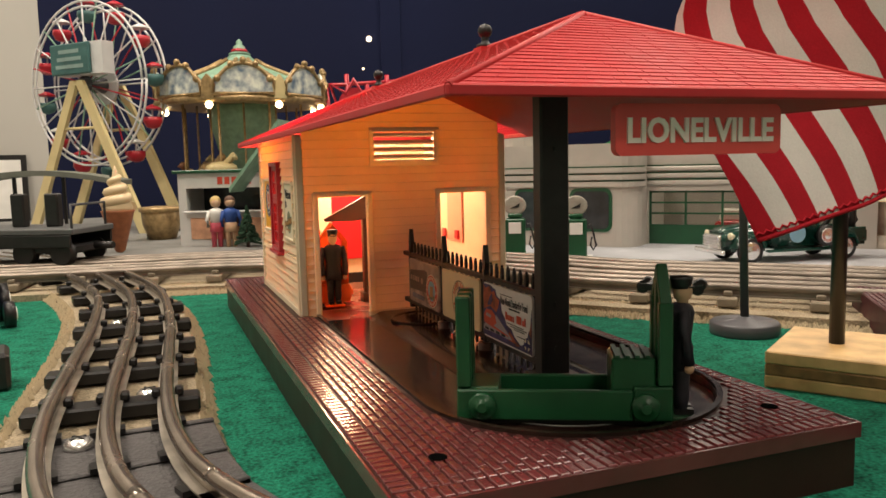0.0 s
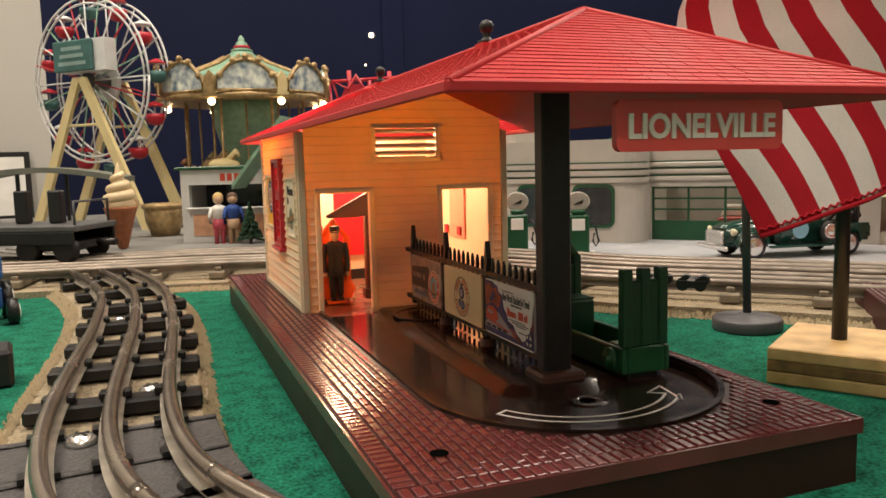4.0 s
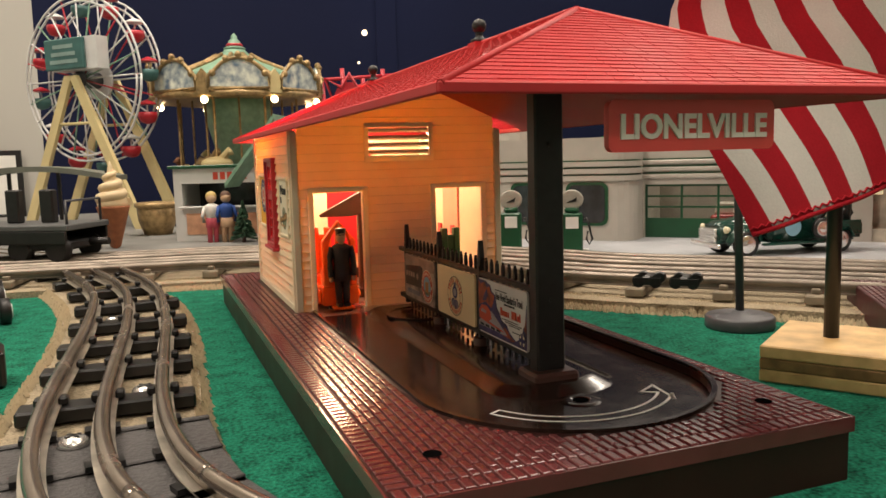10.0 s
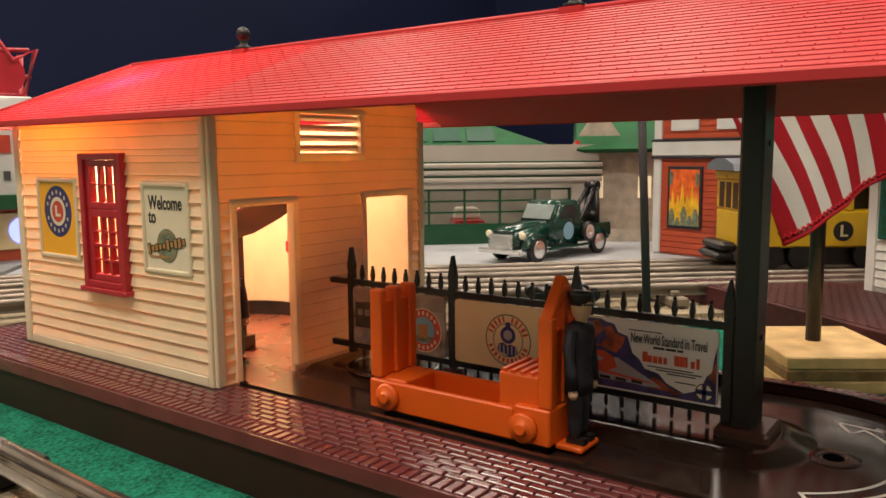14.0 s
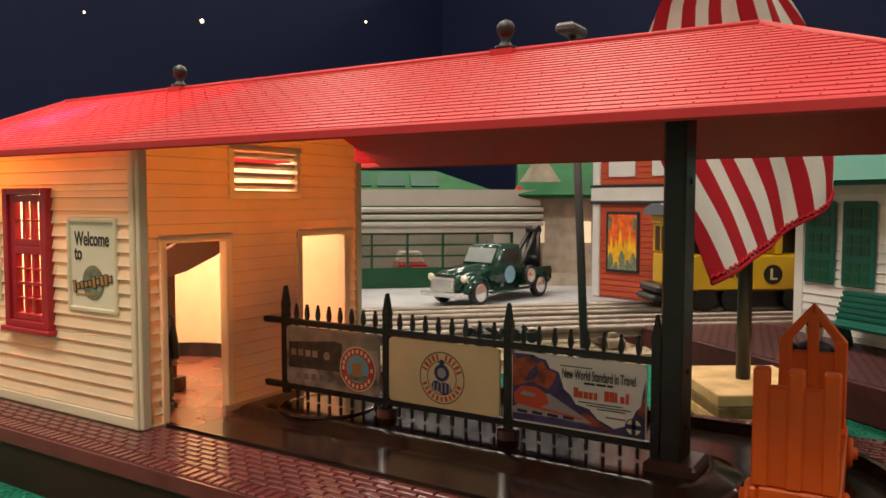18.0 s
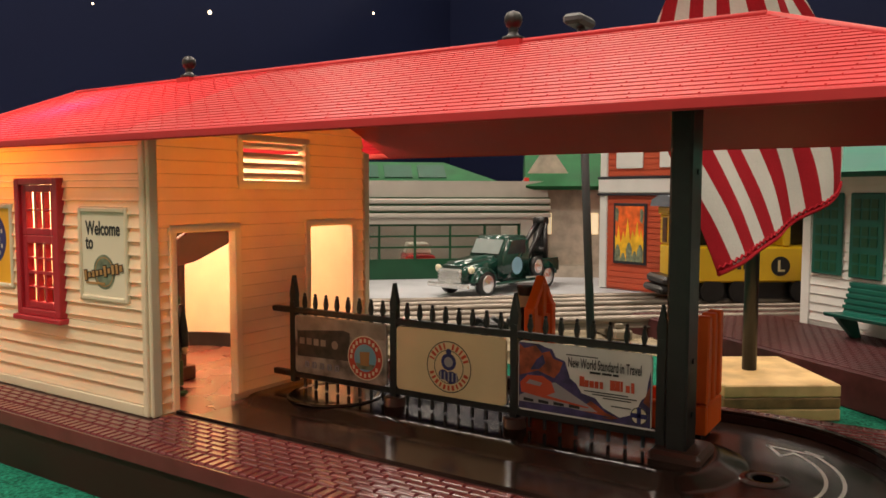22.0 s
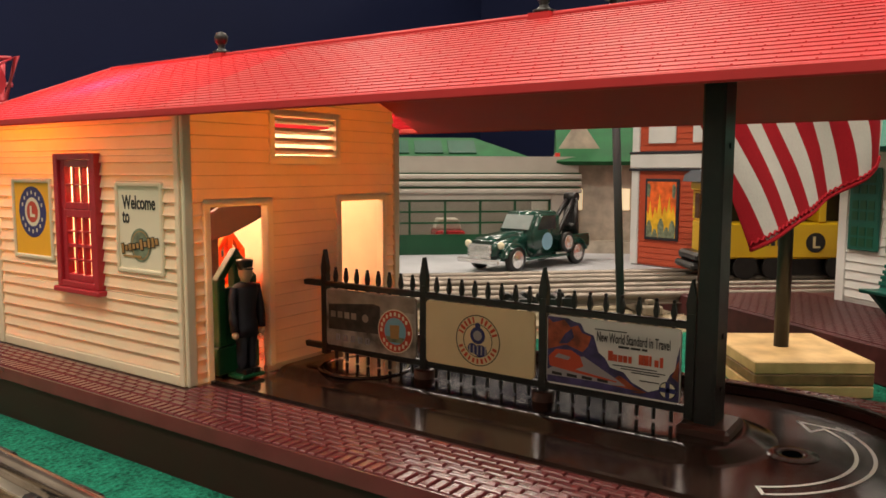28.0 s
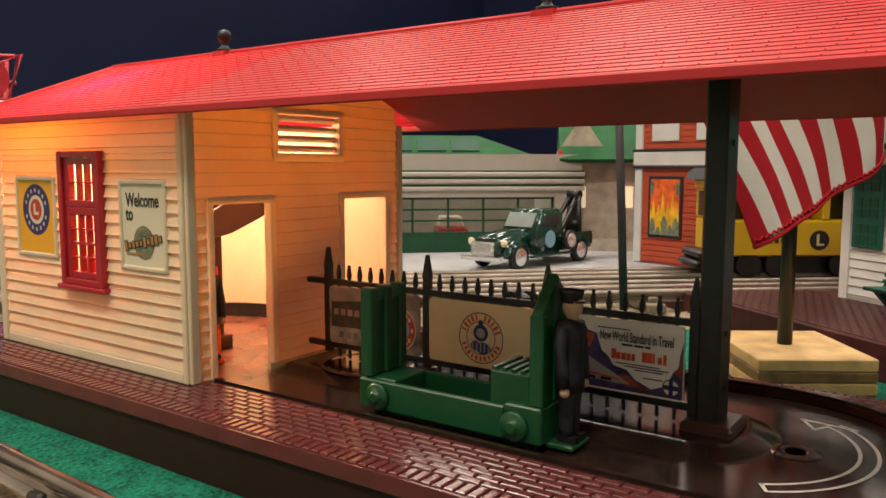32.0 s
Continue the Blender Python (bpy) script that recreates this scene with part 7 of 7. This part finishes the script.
DARKSKY = material("dark_skylight", (0.015, 0.075, 0.045), 0.5, spec=0.2)
for q in range(5):
    m = Matrix.Translation((-2.1 + 1.05 * q, 0.28, 3.09)) @ Matrix.Rotation(radians(29), 4, "X")
    part("skylight", box(bmesh.new(), 0, 0.86, -0.40, 0.44, 0.0, 0.03, 0, m), DARKSKY, gr)

# doughnut shop
ds = thing("doughnut_shop", "white toy shop with a brick front and green fascia", "shop", 6.3, 23.9, 0.48, -20)
part("wall", box(bmesh.new(), -2.6, 2.4, 0, 3, 1.2, 3.2), KIOSKW, ds)
part("wall", box(bmesh.new(), -2.6, 2.4, 0.3, 3, 0, 1.197), REDBRICK, ds)
part("shop_window", cbox(-1.2, 1.2, 0.24, 0.297, 0.25, 1.1, 0.02), PALEY, ds)
part("window_neon", lathe(bmesh.new(), [(0.32, 0.0), (0.32, 0.03)], 18, Matrix.Translation((0.1, 0.23, 0.68)) @ Matrix.Rotation(radians(90), 4, "X")), glow("blue_neon", (0.25, 0.3, 1.0), 2.5), ds)
part("fascia", cbox(-2.75, 2.55, -0.25, 0.29, 1.20, 1.55, 0.02), DKGREEN, ds)
part("parapet", cbox(-2.7, 2.5, -0.08, 0.25, 3.203, 3.32, 0.02), KIOSKW, ds)
for q in range(5):
    part("sign_bar", box(bmesh.new(), -1.0 + 0.34 * q, -0.76 + 0.34 * q, -0.03, -0.003, 2.45, 2.85), REDINK, ds)
for q in range(8):
    part("sign_bar", box(bmesh.new(), -1.1 + 0.28 * q, -0.96 + 0.28 * q, -0.03, -0.003, 1.85, 2.05), GREYM, ds)
cs = thing("crown_sign", "red open crown sign on a white pedestal", "sign", 6.75, 25.2, 0.30, -20)
part("pedestal", cbox(-0.55, 0.55, -0.5, 0.5, 3.385, 3.95, 0.03), KIOSKW, cs)
bm = bmesh.new()
cr = [(-0.45, 4.0), (-0.75, 5.10), (-0.25, 4.82), (0.0, 5.25), (0.25, 4.82), (0.75, 5.10), (0.45, 4.0), (-0.45, 4.0)]
tube(bm, [(x_, 0, z_) for x_, z_ in cr], 0.08, 6)
part("crown", bm, GONDRED, cs)
part("crown_disc", lathe(bmesh.new(), [(0.5, -0.05), (0.5, 0.05)], 20, Matrix.Translation((0, 0.05, 4.5)) @ Matrix.Rotation(radians(90), 4, "X")), GONDRED, cs)
pd = thing("stone_facade", "grey carved stone pediment of a toy hall", "building", 19.0, 9.1, 0.30, -100)
part("wall", box(bmesh.new(), -0.9, 0.9, 0.0, 1.2, 0, 4.25), BEIGE, pd)
part("cornice", cbox(-0.95, 0.95, -0.12, 0.3, 4.253, 4.38, 0.03), BEIGE, pd)
bm = prism(bmesh.new(), [(-0.8, 4.383), (0.8, 4.383), (0.82, 4.6), (0.58, 4.7), (0.38, 4.9), (0.2, 5.15), (0.0, 5.22), (-0.2, 5.15), (-0.38, 4.9), (-0.58, 4.7), (-0.82, 4.6)], -0.08, 0.25, RXZ)
ped = part("pediment", bm, BEIGE, pd)
text_part("1948", 0.26, GREYM, ped, pose(0, -0.085 * S, 4.55 * S, 90, 0, 0))
for q in range(5):
    part("finial", ball(bmesh.new(), -0.6 + 0.3 * q, -0.1, 4.72 + 0.38 * (1 - abs(q - 2) / 2), 0.08), BEIGE, ped)

# stars on the navy wall
for sx, sz, r in ((12.9, 10.1, 0.16), (31.9, 14.1, 0.13), (48.8, 17.3, 0.10), (24.0, 15.5, 0.07), (23.8, 13.0, 0.06), (16.0, 13.8, 0.06), (12.5, 8.4, 0.06), (50.0, 11.5, 0.09), (28.0, 16.5, 0.06), (35.0, 17.0, 0.07)):
    st = thing("star_light", "tiny warm star light on the navy wall", "light", sx, NORTH - 0.02, sz, group="star lights")
    part("lamp", ball(bmesh.new(), 0, 0, 0, r, seg=8), STAR, st)

# ---- moulded shingles and bricks ----


def shingle_slope(corners, courses, tab):
    """Overlapping tabs on one roof slope; corners: eave start, eave end, ridge end, ridge start."""
    a, b, c, d = [Vector(p) for p in corners]
    up = ((b - a).cross(d - a)).normalized()
    if up.z < 0:
        up = -up
    bm = bmesh.new()
    for k in range(courses):
        v0, v1 = k / courses, (k + 1.0) / courses
        l0, r0, l1, r1 = a.lerp(d, v0), b.lerp(c, v0), a.lerp(d, v1), b.lerp(c, v1)
        length = (r0 - l0).length
        n = max(1, int(length / tab))
        shift = 0.5 * (k % 2)
        for i in range(-1, n + 1):
            u0, u1 = max(0.0, (i + shift) / n), min(1.0, (i + shift + 0.965) / n)
            if u1 - u0 < 0.15 / n:
                continue
            lift = 0.009 + random.uniform(-0.0015, 0.0015)
            p0, p1, p2, p3 = l0.lerp(r0, u0), l0.lerp(r0, u1), l1.lerp(r1, u1), l1.lerp(r1, u0)
            vs = [bm.verts.new(q) for q in (p0 + up * 0.001, p1 + up * 0.001, p1 + up * lift, p0 + up * lift, p2 + up * 0.003, p3 + up * 0.003)]
            bm.faces.new((vs[0], vs[1], vs[2], vs[3]))
            bm.faces.new((vs[3], vs[2], vs[4], vs[5]))
            bm.faces.new((vs[1], vs[4], vs[2]))
            bm.faces.new((vs[0], vs[3], vs[5]))
    bmesh.ops.recalc_face_normals(bm, faces=bm.faces)
    return bm


E0, E1, E2, E3 = (EX0, EY0, EZ), (EX1, EY0, EZ), (EX1, EY1, EZ), (EX0, EY1, EZ)
R0, R1 = (RIDGE_X, RY0, RIDGE_Z), (RIDGE_X, RY1, RIDGE_Z)


def course_sheet(corners, courses, tab):
    """One thin moulded sheet of stepped courses with small ribs at the tab joints."""
    a, b, c, d = [Vector(p) for p in corners]
    up = ((b - a).cross(d - a)).normalized()
    if up.z < 0:
        up = -up
    bm, ribs = bmesh.new(), bmesh.new()
    for k in range(courses):
        v0, v1 = k / courses, (k + 1.0) / courses
        l0, r0, l1, r1 = a.lerp(d, v0), b.lerp(c, v0), a.lerp(d, v1), b.lerp(c, v1)
        e0, e1 = (h0, h1) if k else (bm.verts.new(l0), bm.verts.new(r0))
        t0, t1 = bm.verts.new(l0 + up * 0.006), bm.verts.new(r0 + up * 0.006)
        h0, h1 = bm.verts.new(l1), bm.verts.new(r1)
        bm.faces.new((e0, e1, t1, t0))
        bm.faces.new((t0, t1, h1, h0))
        n = int((r0 - l0).length / tab)
        along = (r0 - l0).normalized()
        rise = (d - a).normalized()
        for i in range(n):
            u = (i + 0.25 + 0.5 * (k % 2) + random.uniform(-0.04, 0.04)) / n
            p = l0.lerp(r0, u) + up * 0.003
            w, h = random.uniform(0.007, 0.011), random.uniform(0.007, 0.010)
            base = [p - along * w - rise * 0.004, p + along * w - rise * 0.004, p + along * w * 0.6 + rise * 0.034, p - along * w * 0.6 + rise * 0.034]
            vs = [ribs.verts.new(x) for x in base] + [ribs.verts.new(p + up * h - along * w * 0.5 + rise * 0.004), ribs.verts.new(p + up * h + along * w * 0.5 + rise * 0.004)]
            for f in ((0, 1, 5, 4), (1, 2, 5), (2, 3, 4, 5), (3, 0, 4)):
                ribs.faces.new([vs[q] for q in f])
    bmesh.ops.recalc_face_normals(ribs, faces=ribs.faces)
    return bm, ribs


HM = 12.05  # one roof, two reds: translucent over the house, opaque to keep the canopy's underside dark
for ex in (EX0, EX1):
    for ya, yb, ra, rb, mat in ((EY1, HM, RY1, HM, ROOFRED), (HM, EY0, HM, RY0, CANOPYRED)):
        sheet, ribs = course_sheet(((ex, ya, EZ), (ex, yb, EZ), (RIDGE_X, rb, RIDGE_Z), (RIDGE_X, ra, RIDGE_Z)), 24, 0.21)
        part("roof_slope", sheet, mat, roof)
        sh = part("shingles", ribs, mat, roof)
        sh["kind"] = "stuff"
for ex in (EX0 + 0.02, EX1 - 0.02):
    bm = bmesh.new()
    bm.faces.new([bm.verts.new(c) for c in ((ex, 11.94, EZ - 0.05), (ex, EY0 + 0.06, EZ - 0.05), (RIDGE_X, RY0 + 0.02, RIDGE_Z - 0.05), (RIDGE_X, 11.94, RIDGE_Z - 0.05))])
    part("roof_lining", bm, CANOPYRED, roof, "smooth red underside of the canopy")
for cs_, n in (((E0, E1, R0, R0), 24), ((E2, E3, R1, R1), 10)):
    sh = part("shingles", shingle_slope(cs_, n, 0.21), CANOPYRED, roof)
    sh["kind"] = "stuff"

BH = 0.018


def brick_rings(bm, x, y, z, w, l):
    """A low brick with rounded shoulders."""
    rings = [[bm.verts.new((x + p * (w / 2 - e), y + q * (l / 2 - e), z + h)) for p, q in ((-1, -1), (1, -1), (1, 1), (-1, 1))] for e, h in ((0.0, 0.0), (0.003, BH * 0.68), (0.009, BH * 0.96), (0.015, BH))]
    for a, b in zip(rings, rings[1:]):
        for k in range(4):
            bm.faces.new((a[k], a[(k + 1) % 4], b[(k + 1) % 4], b[k]))
    bm.faces.new(rings[-1])
    return bm


def brick_mesh(name, w, l):
    return mesh_of(name, brick_rings(bmesh.new(), 0, 0, 0, w, l), BRICKRED)


def free_of_lane(x, y, w, l):
    if HX0 - 0.08 - w / 2 < x and HY0 - 0.1 - l / 2 < y < HY1 + 0.08 + l / 2:
        return False
    for cx in (x - w / 2, x + w / 2):
        for cy in (y - l / 2, y + l / 2):
            if cy < CY and math.hypot(cx - CX, cy - CY) < LO + 0.058:
                return False
            if cy >= CY and abs(cx - CX) < LO + 0.058 and cy < 12.0:
                return False
    return True


places = []
PX, PY = 0.0865, 0.198
for i in range(44):
    for j in range(60):
        x, y = 1.975 + PX * i, 5.46 + PY * j + (PY / 2 if i % 2 else 0)
        if x < 5.66 and y < 16.6 and free_of_lane(x, y, 0.072, 0.184):
            places.append((x, y, 0, 0.072, 0.184))
        elif x < 5.66 and y < 16.6:
            for dy in (-0.049, 0.049):
                if free_of_lane(x, y + dy, 0.072, 0.085):
                    places.append((x, y + dy, 0, 0.072, 0.085))
        if j == 0 and i % 2 and x < 5.66:
            places.append((x, 5.412, 0, 0.072, 0.085))
for j in range(118):
    y = 5.42 + 0.095 * j
    places.append((1.83, y, 0, 0.17, 0.078))
    if free_of_lane(5.66, y, 0.1, 0.078):
        places.append((5.67, y, 0, 0.10, 0.078))
for i in range(40):
    places.append((1.80 + 0.098 * i, 5.27, 0, 0.082, 0.17))
near_first = sorted(places, key=lambda p: (p[0] - 1.5) ** 2 * 1.2 + (p[1] - 8.0) ** 2)
brick_kinds = {}
for x, y, a, w, l in near_first[:300]:
    key = (w, l)
    if key not in brick_kinds:
        brick_kinds[key] = brick_mesh("brick", w, l)
    ob = new("brick", brick_kinds[key])
    ob.parent = station
    ob.matrix_basis = upose(x, y, BT)
bm = bmesh.new()
for x, y, a, w, l in near_first[300:]:
    brick_rings(bm, x, y, BT, w, l)
rest = part("bricks", bm, BRICKJOIN, station)
rest["kind"] = "stuff"

# bricks of the depot platform
bm = bmesh.new()
for i in range(26):
    for j in range(29):
        brick_rings(bm, -1.92 + 0.198 * j + (0.099 if i % 2 else 0), -2.12 + 0.0865 * i, 0.50, 0.184, 0.072)
rest = part("bricks", bm, PLATFORM, shed)
rest["kind"] = "stuff"


def motions():
    walk(orange_cart, cart_rows(ORANGE_RUN))
    walk(green_cart, cart_rows(GREEN_RUN))


motions()
